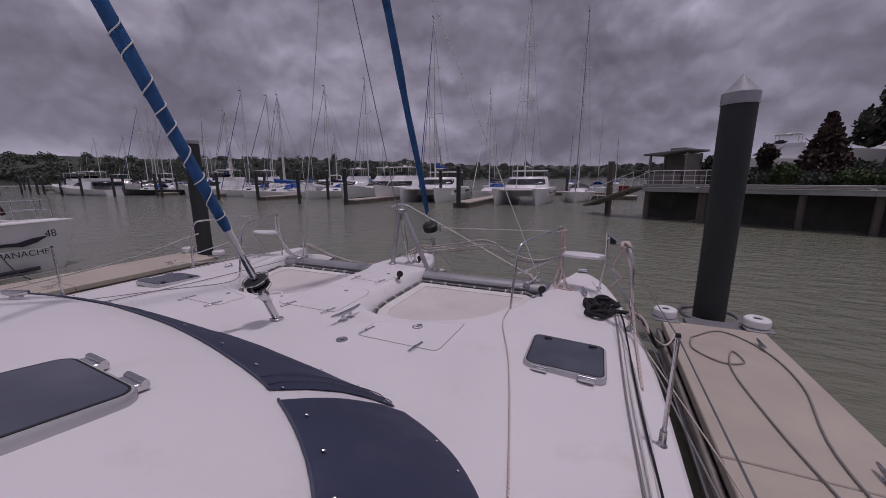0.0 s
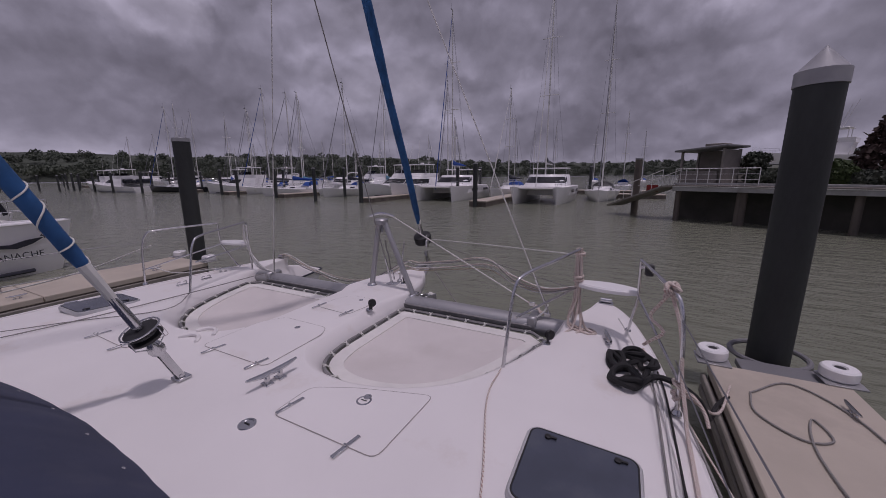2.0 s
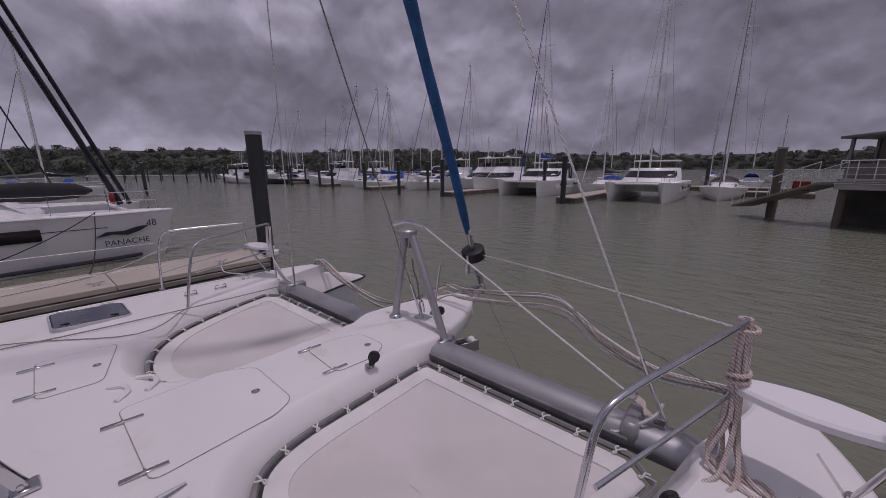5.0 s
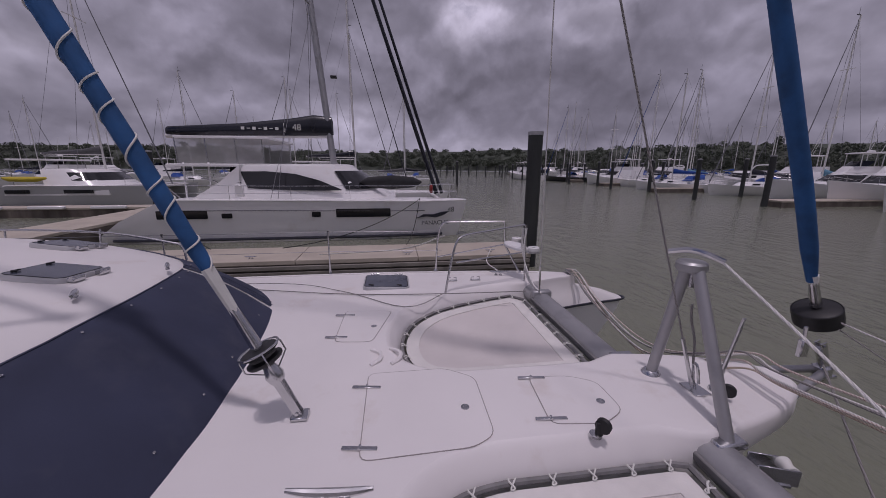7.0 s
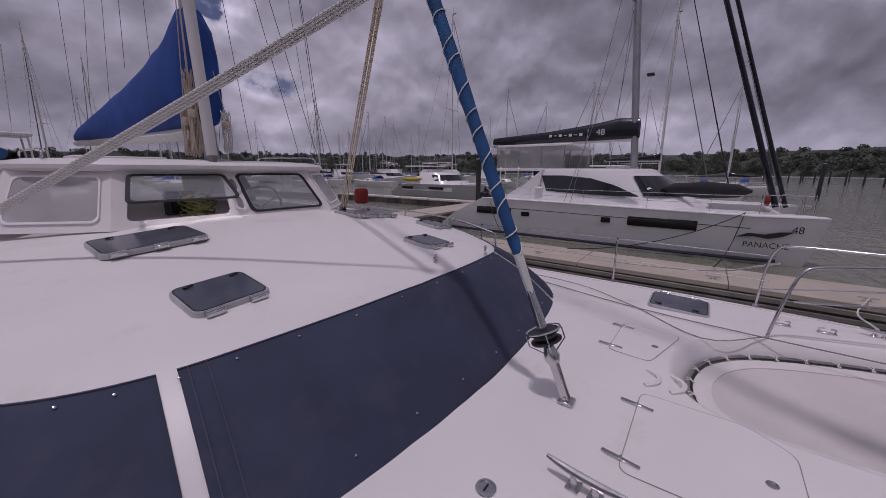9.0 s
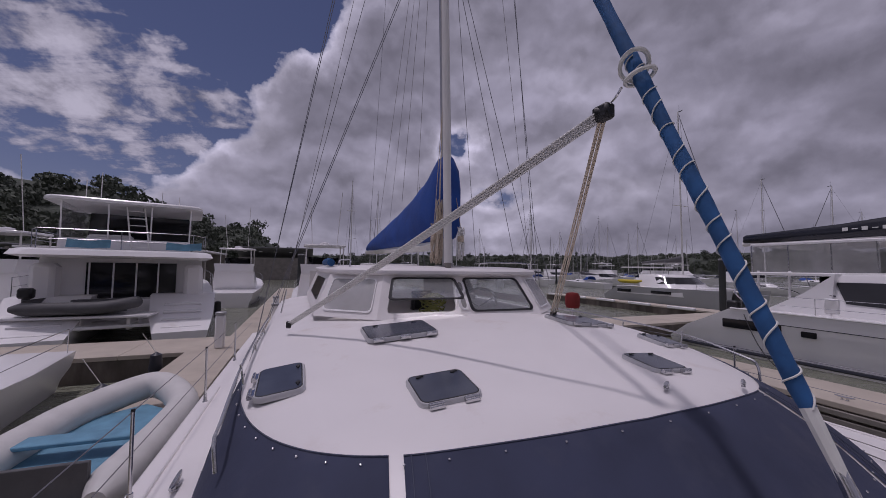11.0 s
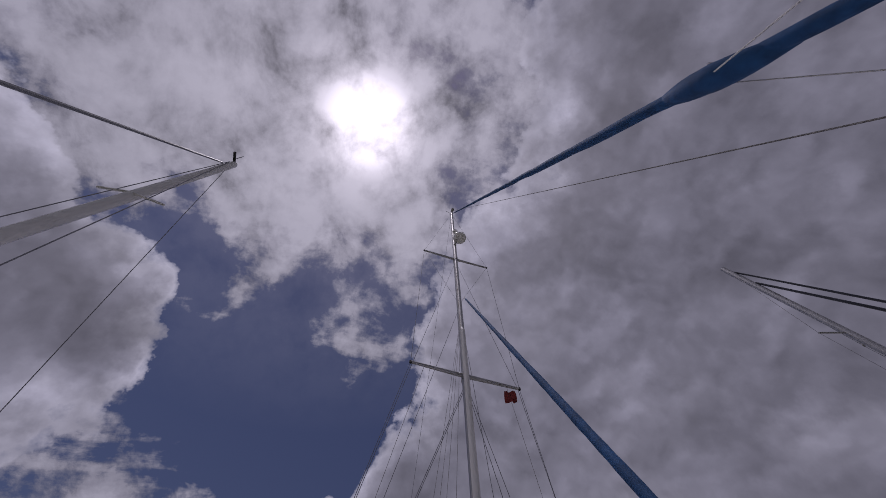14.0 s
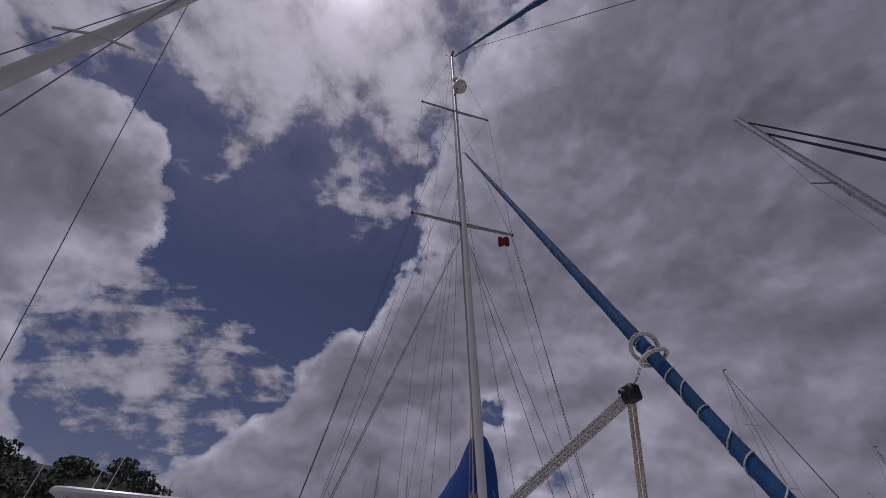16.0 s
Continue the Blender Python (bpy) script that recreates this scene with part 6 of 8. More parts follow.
def waler(d, x, y0, y1, top=0.70):
    for z in (top - 0.20, top - 0.36):
        part("waler", Shell().box((x, (y0 + y1) / 2, z), (0.06, y1 - y0, 0.11), 0.015), TIMBER, d, "grey timber waler")


def wheel_fender(x, y, top=0.70):
    w = thing("corner_fender", "white corner wheel fender on the pontoon end", "fender", group="dock wheels")
    part("wheel", Shell().lathe([(0.06, 0.0), (0.15, 0.0), (0.17, 0.02), (0.175, 0.07), (0.17, 0.12), (0.15, 0.14), (0.07, 0.14), (0.06, 0.12)], 20, pose(x, y, top + 0.02)), GEL_GLOSS, w)
    part("hub", Shell().lathe([(0.0, 0.0), (0.06, 0.0), (0.06, 0.10), (0.05, 0.13), (0.0, 0.13)], 12, pose(x, y, top + 0.02)), BLACK, w, "black hub")
    part("bracket", Shell().box((x, y - 0.05, top + 0.01), (0.36, 0.34, 0.02), 0.005), ALLOY, w)


d = pontoon("pontoon", 4.02, 5.36, -9.6, 6.22, "sandy concrete finger pontoon beside the starboard hull")
waler(d, 3.99, -9.6, 6.2)
wheel_fender(4.08, 6.36)
wheel_fender(5.30, 6.40)
hoop = thing("pile_guide", "dark steel pile guide hoop at the pontoon end", "pile guide")
part("hoop", Shell().tube([(4.84 + 0.42 * math.cos(a), 7.0 + 0.42 * math.sin(a), 0.62) for a in [2 * math.pi * k / 24 for k in range(25)]], 0.035, 8), ROOF_GREY, hoop)
part("arm", Shell().box((4.84, 6.4, 0.62), (0.9, 0.42, 0.08), 0.01), ROOF_GREY, hoop)
pile(4.84, 7.0, 0.235, 4.25, "thick black sleeved pile with a pale conical cap")
d = pontoon("pontoon", -9.25, -7.55, -9.6, 6.75, "sandy concrete finger pontoon between the catamarans")
waler(d, -7.52, -9.6, 6.7)
wheel_fender(-7.66, 6.86)
wheel_fender(-9.12, 6.86)
pile(-8.72, 7.15, 0.22, 4.15, "black sleeved pile at the far pontoon end", cone=False)
for y in (-1.0, 3.2, 5.6):
    for x in (-7.85, 5.1):
        cleat(x, y, 0.70, (0, 1, 0), 0.30, "galvanised cleat on the pontoon edge")
d = pontoon("pontoon", -60, 16, -11.9, -9.6, "long main walkway pontoon behind the berths")
d = pontoon("pontoon", 2.9, 4.6, -42, -11.9, "narrow pontoon running aft between the berths")
d = pontoon("pontoon", -29.0, -27.6, -9.6, 6.0, "finger pontoon beyond the next catamaran")
# rope lying on the starboard pontoon
rope("dock_rope", [(4.30, 5.6, 0.715), (4.75, 6.0, 0.715), (5.1, 5.5, 0.715), (5.15, 4.6, 0.715), (4.9, 3.4, 0.715), (4.95, 2.0, 0.715), (5.1, 0.5, 0.715), (5.0, -2, 0.715)], 0.010, ROPE_GREY, "long grey mooring rope lying on the pontoon", 6)
rope("dock_rope", [(4.30, 5.6, 0.715), (4.25, 5.2, 0.715), (4.5, 4.9, 0.715), (4.75, 5.0, 0.715), (4.7, 5.3, 0.715), (4.55, 4.7, 0.715), (4.6, 3.6, 0.715), (4.72, 2.4, 0.715), (4.65, 1.0, 0.715), (4.5, -1, 0.715)], 0.010, ROPE_GREY, "grey rope looped on the pontoon", 6)
rope("mooring_line", [(3.32, 3.55, 1.66), (3.8, 4.6, 0.95), (4.12, 5.6, 0.74)], 0.012, ROPE_FLECK, "mooring line from the pulpit to the pontoon", 5)
rope("mooring_line", [(3.32, 3.45, 1.60), (3.9, 1.2, 0.95), (4.25, -0.8, 0.74)], 0.007, ROPE_GREY, "spring line down to the pontoon", 5)
rope("mooring_line", [(3.14, 4.35, 1.56), (3.9, 2.6, 0.95), (4.15, 1.6, 0.74)], 0.007, ROPE_FLECK, "spring line down to the pontoon", 5)
rope("mooring_line", [(-3.25, 3.6, 2.10), (-4.8, 2.9, 1.55), (-7.8, 0.8, 0.78)], 0.011, ROPE_WHITE, "white mooring line to the far pontoon", 5)
rope("mooring_line", [(-2.9, 4.35, 1.62), (-5.2, 4.8, 1.15), (-7.8, 5.6, 0.78)], 0.011, ROPE_WHITE, "white bow line to the far pontoon", 5)
kn = thing("knotted_rope", "pale rope knot heaped on the pontoon edge", "rope")
part("knot", Shell().tube(smooth_line([(4.38 + 0.08 * math.cos(k * 1.7), 2.55 + 0.10 * math.sin(k * 2.1), 0.74 + 0.03 * math.sin(k * 1.3)) for k in range(18)], 3), 0.013, 6), ROPE_FLECK, kn)

# ---- boats ----
def lerp_rows(rows, y):
    for a, b in zip(rows, rows[1:]):
        if y <= b[0]:
            break
    k = min(1, max(0, (y - a[0]) / (b[0] - a[0])))
    return [p + (q - p) * k for p, q in zip(a[1:], b[1:])]


def hull_shell(rows, n=14):
    """Rows of (y, half beam at deck, half beam at water, deck height); bow at +y."""
    rings = []
    y0, y1 = rows[0][0], rows[-1][0]
    for k in range(n + 1):
        y = y0 + (y1 - y0) * (1 - (1 - k / n) ** 1.3)
        b, w, h = lerp_rows(rows, y)
        ring = []
        for s, prof in ((1, ((1.0, 1.0), (0.985, 0.62), (0.9, 0.3))), (1, ()), (-1, ((0.9, 0.3), (0.985, 0.62), (1.0, 1.0)))):
            for q, z in prof:
                wid = w + (b - w) * (z ** 0.7 if z > 0 else 0)
                ring.append((s * wid * (q if z < 1 else 1), y - (1 - z) * 0.25 * max(0, k / n - 0.7) * (y1 - y0) * 0.35, h * z))
            if not prof:
                ring += [(w * 0.9, y - 0.1 * max(0, k / n - 0.7) * (y1 - y0), 0.0), (w * 0.55, y - 0.11 * max(0, k / n - 0.7) * (y1 - y0), -0.3), (-w * 0.55, y - 0.11 * max(0, k / n - 0.7) * (y1 - y0), -0.3), (-w * 0.9, y - 0.1 * max(0, k / n - 0.7) * (y1 - y0), 0.0)]
        rings.append(ring)
    return Shell().loft(rings)


def house_shell(foot, top, z0, z1, crown=0.06):
    """A cabin: outlines of (x, y) at two heights, with a rounded roof."""
    mid = [((a[0] + b[0]) / 2 * 1.01, (a[1] + b[1]) / 2) for a, b in zip(foot, top)]
    ins = inset(top, 0.12) if len(top) > 3 else top
    return Shell().loft([[(x, y, z0) for x, y in foot], [(x, y, (z0 + z1) / 2) for x, y in mid], [(x, y, z1 - 0.04) for x, y in top], [(x, y, z1 + crown * 0.4) for x, y in inset(top, 0.05)], [(x, y, z1 + crown) for x, y in inset(top, 0.3)]])


def band(foot, top, z0, z1, a, b, i0, i1, off=0.012):
    """A strip of window on a cabin's sides, between two fractions of its height."""
    r0, r1, r2, r3 = [], [], [], []
    n = len(foot)
    for i in range(i0, i1 + 1):
        f, t = Vector(foot[i % n]), Vector(top[i % n])
        cx = sum(p[0] for p in foot) / n
        cy = sum(p[1] for p in foot) / n
        for lst, k, o in ((r0, a, 0), (r1, a, off), (r2, b, off), (r3, b, 0)):
            p = f.lerp(t, k) * 1.0
            d = Vector((p.x - cx, (p.y - cy) * 0.4)).normalized()
            lst.append((p.x + d.x * (o + 0.012), p.y + d.y * (o + 0.012), z0 + (z1 - z0) * k))
    return Shell().loft([r0, r1, r2, r3], closed=False, cap=False)


def round_plan(w_aft, w_fwd, y0, y1, nose=0.5):
    """Anticlockwise plan with a rounded front."""
    return [(w_aft, y0), (w_aft * 0.5 + w_fwd * 0.5, (y0 + y1) / 2), (w_fwd, y1 - nose), (w_fwd * 0.72, y1 - nose * 0.25), (0, y1), (-w_fwd * 0.72, y1 - nose * 0.25), (-w_fwd, y1 - nose), (-(w_aft * 0.5 + w_fwd * 0.5), (y0 + y1) / 2), (-w_aft, y0)]


def rail_loop(pts, h, r=0.012, posts=True):
    sh = Shell()
    sh.tube([(x, y, z + h) for x, y, z in pts], r, 5)
    sh.tube([(x, y, z + h * 0.5) for x, y, z in pts], r * 0.7, 5)
    for x, y, z in pts:
        sh.tube([(x, y, z), (x, y, z + h)], r, 5)
    return sh


def small_mast(b, y, z0, height, boom=None, cover=None, spread=(0.42, 0.70), beam=1.5, fore=None, furl=WIRE, sx=0.0, mat=None, thick=0.09):
    m = part("mast", Shell().tube([(sx, y, z0), (sx, y - 0.01 * height, z0 + height)], [thick, thick * 0.7], 10), mat or ALLOY_WHITE, b)
    for s in spread:
        z = z0 + height * s
        part("spreader", Shell().tube([(sx - beam * 0.45, y - 0.1, z), (sx, y, z), (sx + beam * 0.45, y - 0.1, z)], 0.035, 5), mat or ALLOY_WHITE, m)
    for k in (-1, 1):
        part("shroud", Shell().tube([(sx + k * beam, y - 0.4, z0 * 0.5 + 0.3), (sx + k * beam * 0.45, y - 0.1, z0 + height * spread[0]), (sx, y, z0 + height * 0.98)], 0.012, 4), WIRE, b)
    if fore:
        part("backstay", Shell().tube([(sx, -fore * 0.95, 1.0), (sx, y, z0 + height)], 0.010, 4), WIRE, b)
    if fore:
        part("forestay", Shell().tube([(sx, fore, 1.4), (sx, y + 0.06, z0 + height * 0.95)], [0.06, 0.03], 6), furl, b)
    if boom:
        bl, bz = boom
        part("boom", Shell().tube([(sx, y - 0.1, bz), (sx, y - bl, bz + 0.06)], 0.07, 8), mat or ALLOY_WHITE, b)
        if cover:
            rings = []
            for q, hh in ((0.01, 0.65), (0.04, 0.72), (0.3, 0.46), (0.7, 0.30), (0.98, 0.16)):
                yy = y - bl * q
                rings.append([(sx + 0.17 * math.sin(a) * (1 - 0.3 * q), yy, bz + hh * 0.5 + hh * 0.52 * math.cos(a)) for a in [2 * math.pi * j / 10 for j in range(10)]])
            part("sail_cover", Shell().loft(rings), cover, b)
    part("masthead_gear", Shell().tube([(sx + 0.05, y, z0 + height), (sx + 0.05, y, z0 + height + 0.7)], 0.012, 4).box((sx, y + 0.1, z0 + height), (0.08, 0.4, 0.07), 0.01), BLACK, m)
    return m


def cruising_cat(L, beam, hull_mat, label, at, cover, furl, hardtop=True, mast=17.0, hull_h=1.6, group="moored catamarans", stripe=True):
    b = thing("catamaran", label, "catamaran", at, group)
    hw = 0.95
    cx = beam / 2 - hw
    for s in (1, -1):
        rows = [(-L * 0.5, 0.55, 0.5, 0.55), (-L * 0.42, 0.85, 0.6, 1.0), (-L * 0.34, hw, 0.66, hull_h), (-L * 0.05, hw, 0.66, hull_h), (L * 0.25, hw * 0.95, 0.55, hull_h), (L * 0.42, hw * 0.62, 0.28, hull_h), (L * 0.5, 0.06, 0.04, hull_h + 0.05)]
        sh = hull_shell(rows)
        sh.v = [(x + s * cx, y, z) for x, y, z in sh.v]
        h = part("hull", sh, hull_mat, b)
        if stripe:
            for y0, y1 in ((-L * 0.33, -L * 0.2), (-L * 0.02, L * 0.14)):
                part("hull_window", Shell().box((s * (cx + hw * 0.985), (y0 + y1) / 2, hull_h * 0.72), (0.05, y1 - y0, 0.28), 0.02), DARK_GLASS, h)
    dk = [(beam / 2 - 0.1, -L * 0.34), (beam / 2 - 0.1, L * 0.22), (beam / 2 - 0.5, L * 0.24), (0.0, L * 0.24), (-beam / 2 + 0.5, L * 0.24), (-beam / 2 + 0.1, L * 0.22), (-beam / 2 + 0.1, -L * 0.34)]
    part("bridge_deck", Shell().slab(dk, 0.85, hull_h + 0.03, 0.04), GEL_GLOSS, b)
    foot, top = round_plan(beam * 0.40, beam * 0.38, -L * 0.16, L * 0.17, 1.2), round_plan(beam * 0.37, beam * 0.30, -L * 0.18, L * 0.06, 1.2)
    part("cabin", house_shell(foot, top, hull_h, hull_h + 1.25), GEL_GLOSS, b)
    part("cabin_window", band(foot, top, hull_h, hull_h + 1.25, 0.30, 0.82, 1, 7), DARK_GLASS, b)
    if hardtop:
        part("hardtop", Shell().slab([(x, y) for x, y in rounded(beam * 0.66, L * 0.24, 0.4, 4, 0, -L * 0.27)], hull_h + 1.95, hull_h + 2.08, 0.04), GEL_GLOSS, b)
        for sx in (1, -1):
            for y in (-L * 0.37, -L * 0.20):
                part("post", Shell().tube([(sx * beam * 0.30, y, hull_h), (sx * beam * 0.30, y, hull_h + 1.97)], 0.035, 6), STEEL, b)
    part("crossbeam", Shell().tube([(-cx, L * 0.44, hull_h - 0.12), (cx, L * 0.44, hull_h - 0.12)], 0.10, 8), ALLOY_WHITE, b)
    part("net", Shell().slab([(cx - 0.5, L * 0.24), (cx - 0.4, L * 0.44), (-cx + 0.4, L * 0.44), (-cx + 0.5, L * 0.24)], hull_h - 0.18, hull_h - 0.15), NET, b)
    for s in (1, -1):
        part("bow_rail", rail_loop([(s * (cx + 0.5), L * 0.30, hull_h), (s * (cx + 0.3), L * 0.42, hull_h), (s * cx, L * 0.47, hull_h), (s * (cx - 0.3), L * 0.42, hull_h)], 0.6), STEEL, b)
    small_mast(b, L * 0.04, hull_h + 1.2, mast, (L * 0.36, hull_h + 2.5), cover, beam=beam * 0.36, fore=L * 0.44, furl=furl)
    return b


def yacht(L, hull_mat, cover, label, at, mast=13.0, group="moored yachts", furl=WIRE, dodger=SAIL_DEEP, thick=0.09):
    b = thing("sailing_yacht", label, "sailing yacht", at, group)
    w = L * 0.16
    rows = [(-L * 0.5, w * 0.7, w * 0.6, 1.0), (-L * 0.3, w * 0.93, w * 0.8, 1.02), (0, w, w * 0.86, 1.05), (L * 0.25, w * 0.75, w * 0.5, 1.15), (L * 0.42, w * 0.32, w * 0.15, 1.25), (L * 0.5, 0.05, 0.03, 1.35)]
    part("hull", hull_shell(rows), hull_mat, b)
    foot, top = round_plan(w * 0.62, w * 0.5, -L * 0.12, L * 0.22, 1.0), round_plan(w * 0.55, w * 0.42, -L * 0.12, L * 0.16, 1.0)
    part("cabin", house_shell(foot, top, 1.0, 1.5), GEL_GLOSS, b)
    part("cabin_window", band(foot, top, 1.0, 1.5, 0.35, 0.75, 1, 2), DARK_GLASS, b)
    part("cabin_window", band(foot, top, 1.0, 1.5, 0.35, 0.75, 6, 7), DARK_GLASS, b)
    part("sprayhood", Shell().loft([[(w * 0.6 * math.cos(a), y, 1.45 + hh * math.sin(a)) for a in [math.pi * k / 8 for k in range(9)]] for y, hh in ((-L * 0.06, 0.1), (-L * 0.10, 0.62), (-L * 0.17, 0.68))], closed=False, cap=False), dodger, b)
    part("guard_rail", rail_loop([(w * 0.68, -L * 0.48, 1.0), (w * 0.98, -L * 0.2, 1.03), (w * 0.95, L * 0.08, 1.07), (w * 0.5, L * 0.36, 1.2), (0.0, L * 0.49, 1.33), (-w * 0.5, L * 0.36, 1.2), (-w * 0.95, L * 0.08, 1.07), (-w * 0.98, -L * 0.2, 1.03), (-w * 0.68, -L * 0.48, 1.0)], 0.58), STEEL, b)
    small_mast(b, L * 0.07, 1.45, mast, (L * 0.38, 2.35), cover, beam=w * 0.8, fore=L * 0.49, furl=furl, thick=thick)
    return b


def motor_yacht(L, label, at, fly=True, hull_mat=None, group="moored motor yachts", canvas=None):
    b = thing("motor_yacht", label, "motor yacht", at, group)
    w = L * 0.165
    rows = [(-L * 0.5, w * 0.92, w * 0.85, 1.1), (-L * 0.2, w, w * 0.9, 1.25), (L * 0.1, w * 0.98, w * 0.8, 1.5), (L * 0.32, w * 0.72, w * 0.42, 1.85), (L * 0.45, w * 0.32, w * 0.12, 2.05), (L * 0.5, 0.05, 0.03, 2.15)]
    part("hull", hull_shell(rows), hull_mat or GEL_GLOSS, b)
    foot, top = round_plan(w * 0.82, w * 0.74, -L * 0.24, L * 0.24, 2.0), round_plan(w * 0.74, w * 0.58, -L * 0.26, L * 0.08, 1.6)
    part("saloon", house_shell(foot, top, 1.25, 2.75), GEL_GLOSS, b)
    part("saloon_window", band(foot, top, 1.25, 2.75, 0.42, 0.86, 1, 7), DARK_GLASS, b)
    if fly:
        f2, t2 = round_plan(w * 0.72, w * 0.60, -L * 0.27, L * 0.06, 1.2), round_plan(w * 0.76, w * 0.56, -L * 0.27, L * 0.02, 1.2)
        part("flybridge", Shell().loft([[(x, y, 2.75) for x, y in f2], [(x, y, 3.35) for x, y in t2], [(x, y, 3.35) for x, y in inset(t2, 0.12)], [(x, y, 2.95) for x, y in inset(f2, 0.12)]]), GEL_GLOSS, b)
        part("fly_roof", Shell().slab(rounded(w * 1.35, L * 0.22, 0.4, 4, 0, -L * 0.12), 4.55, 4.66, 0.03), GEL_GLOSS, b)
        for sx in (1, -1):
            for y in (-L * 0.21, -L * 0.03):
                part("post", Shell().tube([(sx * w * 0.6, y, 3.2), (sx * w * 0.58, y, 4.57)], 0.04, 6), ALLOY_WHITE, b)
        part("screen", Shell().loft([[(x, y, 3.35) for x, y in inset(t2, 0.05)[2:7]], [(x * 0.95, y - 0.5, 3.85) for x, y in inset(t2, 0.05)[2:7]]], closed=False, cap=False), DARK_GLASS, b)
        part("radar", Shell().lathe([(0, 0), (0.3, 0.02), (0.3, 0.18), (0, 0.24)], 12, pose(0, -L * 0.12, 4.66)), GEL_GLOSS, b)
        part("aerial", Shell().tube([(w * 0.4, -L * 0.14, 4.6), (w * 0.5, -L * 0.22, 8.2)], 0.02, 5), ALLOY_WHITE, b)
        part("aerial", Shell().tube([(-w * 0.4, -L * 0.14, 4.6), (-w * 0.5, -L * 0.2, 7.4)], 0.02, 5), ALLOY_WHITE, b)
    else:
        part("arch", Shell().tube(smooth_line([(w * 0.7, -L * 0.24, 2.4), (w * 0.62, -L * 0.27, 3.4), (0, -L * 0.28, 3.6), (-w * 0.62, -L * 0.27, 3.4), (-w * 0.7, -L * 0.24, 2.4)], 4), 0.08, 8), GEL_GLOSS, b)
    part("bow_rail", rail_loop([(w * 0.95, L * 0.06, 1.45), (w * 0.72, L * 0.3, 1.82), (w * 0.3, L * 0.44, 2.03), (0, L * 0.5, 2.12), (-w * 0.3, L * 0.44, 2.03), (-w * 0.72, L * 0.3, 1.82), (-w * 0.95, L * 0.06, 1.45)], 0.6), STEEL, b)
    part("boot_stripe", Shell().tube([(x, y, 0.18) for x, y in [(w * 0.86, -L * 0.48), (w * 0.91, -L * 0.1), (w * 0.8, L * 0.12), (w * 0.45, L * 0.32)]], 0.05, 5).tube([(-x, y, 0.18) for x, y in [(w * 0.86, -L * 0.48), (w * 0.91, -L * 0.1), (w * 0.8, L * 0.12), (w * 0.45, L * 0.32)]], 0.05, 5), STRIPE, b)
    if canvas:
        part("cockpit_canvas", Shell().box((0, -L * 0.36, 2.2), (w * 1.5, L * 0.2, 0.9), 0.2), canvas, b)
    return b


# ---- the catamaran in the next berth ----
nb = thing("catamaran", "large white sailing catamaran with dark hull windows in the next berth", "catamaran", pose(-17.35, -1.4, 0))
HB, BEAM, LN = 1.0, 7.5, 7.6
for s in (1, -1):
    rows = [(-7.6, 0.72, 0.68, 0.28), (-7.5, 0.78, 0.72, 0.55), (-6.4, 0.94, 0.84, 1.05), (-4.9, 1.0, 0.9, 1.80), (-1, 1.0, 0.9, 1.76), (3.0, 0.99, 0.88, 1.70), (5.6, 0.86, 0.72, 1.66), (7.2, 0.52, 0.42, 1.66), (7.6, 0.30, 0.26, 1.66)]
    sh = hull_shell(rows, 22)
    sh.v = [(x + s * 2.75, y, z) for x, y, z in sh.v]
    h = part("hull", sh, GEL_GLOSS, nb)
    for y0, y1, z, hh in ((1.80, 4.10, 1.20, 0.36), (-5.2, -3.30, 1.20, 0.34), (-2.76, -2.36, 1.14, 0.2), (0.80, 1.16, 1.16, 0.22)):
        x = lerp_rows(rows, (y0 + y1) / 2)[0]
        part("hull_window", Shell().slab(rounded(y1 - y0, hh, 0.03, 2), -0.02, 0.018, 0.006, Matrix.Translation((s * (2.75 + x * 0.985), (y0 + y1) / 2, z)) @ Matrix(((0, 0, s), (1, 0, 0), (0, 1, 0))).to_4x4()), DARK_GLASS, h, "long dark hull window")
    part("rubbing_strake", Shell().tube([(s * (2.75 + lerp_rows(rows, y)[0] + 0.01), y, lerp_rows(rows, y)[2] - 0.42) for y in (-4.6, -3, -1, 1, 3, 4.6, 5.6)], 0.014, 5), STRIPE, h)
    part("waterline", Shell().tube([(s * (2.75 + (lerp_rows(rows, y)[1] * 1.06 + 0.03)), y, 0.16) for y in (-7, -5, -3, -1, 1, 3, 4.6, 5.6, 6.4)], 0.06, 6), STRIPE, h)
    part("sheer_moulding", Shell().tube([(s * (2.75 + lerp_rows(rows, y)[0]), y, lerp_rows(rows, y)[2]) for y in (-4.9, -3, -1, 1, 3, 4.6, 5.6, 6.6, 7.4)], 0.035, 6), GEL_GLOSS, h)
dk = [(3.62, -4.8), (3.62, 3.2), (3.2, 4.6), (1.9, 4.3), (0, 4.4), (-1.9, 4.3), (-3.2, 4.6), (-3.62, 3.2), (-3.62, -4.8)]
part("bridge_deck", Shell().slab(dk, 0.9, 1.72, 0.05), GEL_GLOSS, nb)
for s in (1, -1):
    part("foredeck", Shell().slab([(s * a, c) for a, c in ([(1.95, 4.2), (3.35, 4.2), (3.2, 5.9), (2.85, 7.3), (2.6, 7.2), (2.0, 5.6)])][::s], 1.45, 1.70, 0.03), GEL_GLOSS, nb)
foot = [(2.95, -2.6), (2.95, -1.0), (2.9, 1.0), (2.7, 2.4), (1.9, 3.9), (0, 4.2), (-1.9, 3.9), (-2.7, 2.4), (-2.9, 1.0), (-2.95, -1.0), (-2.95, -2.6)]
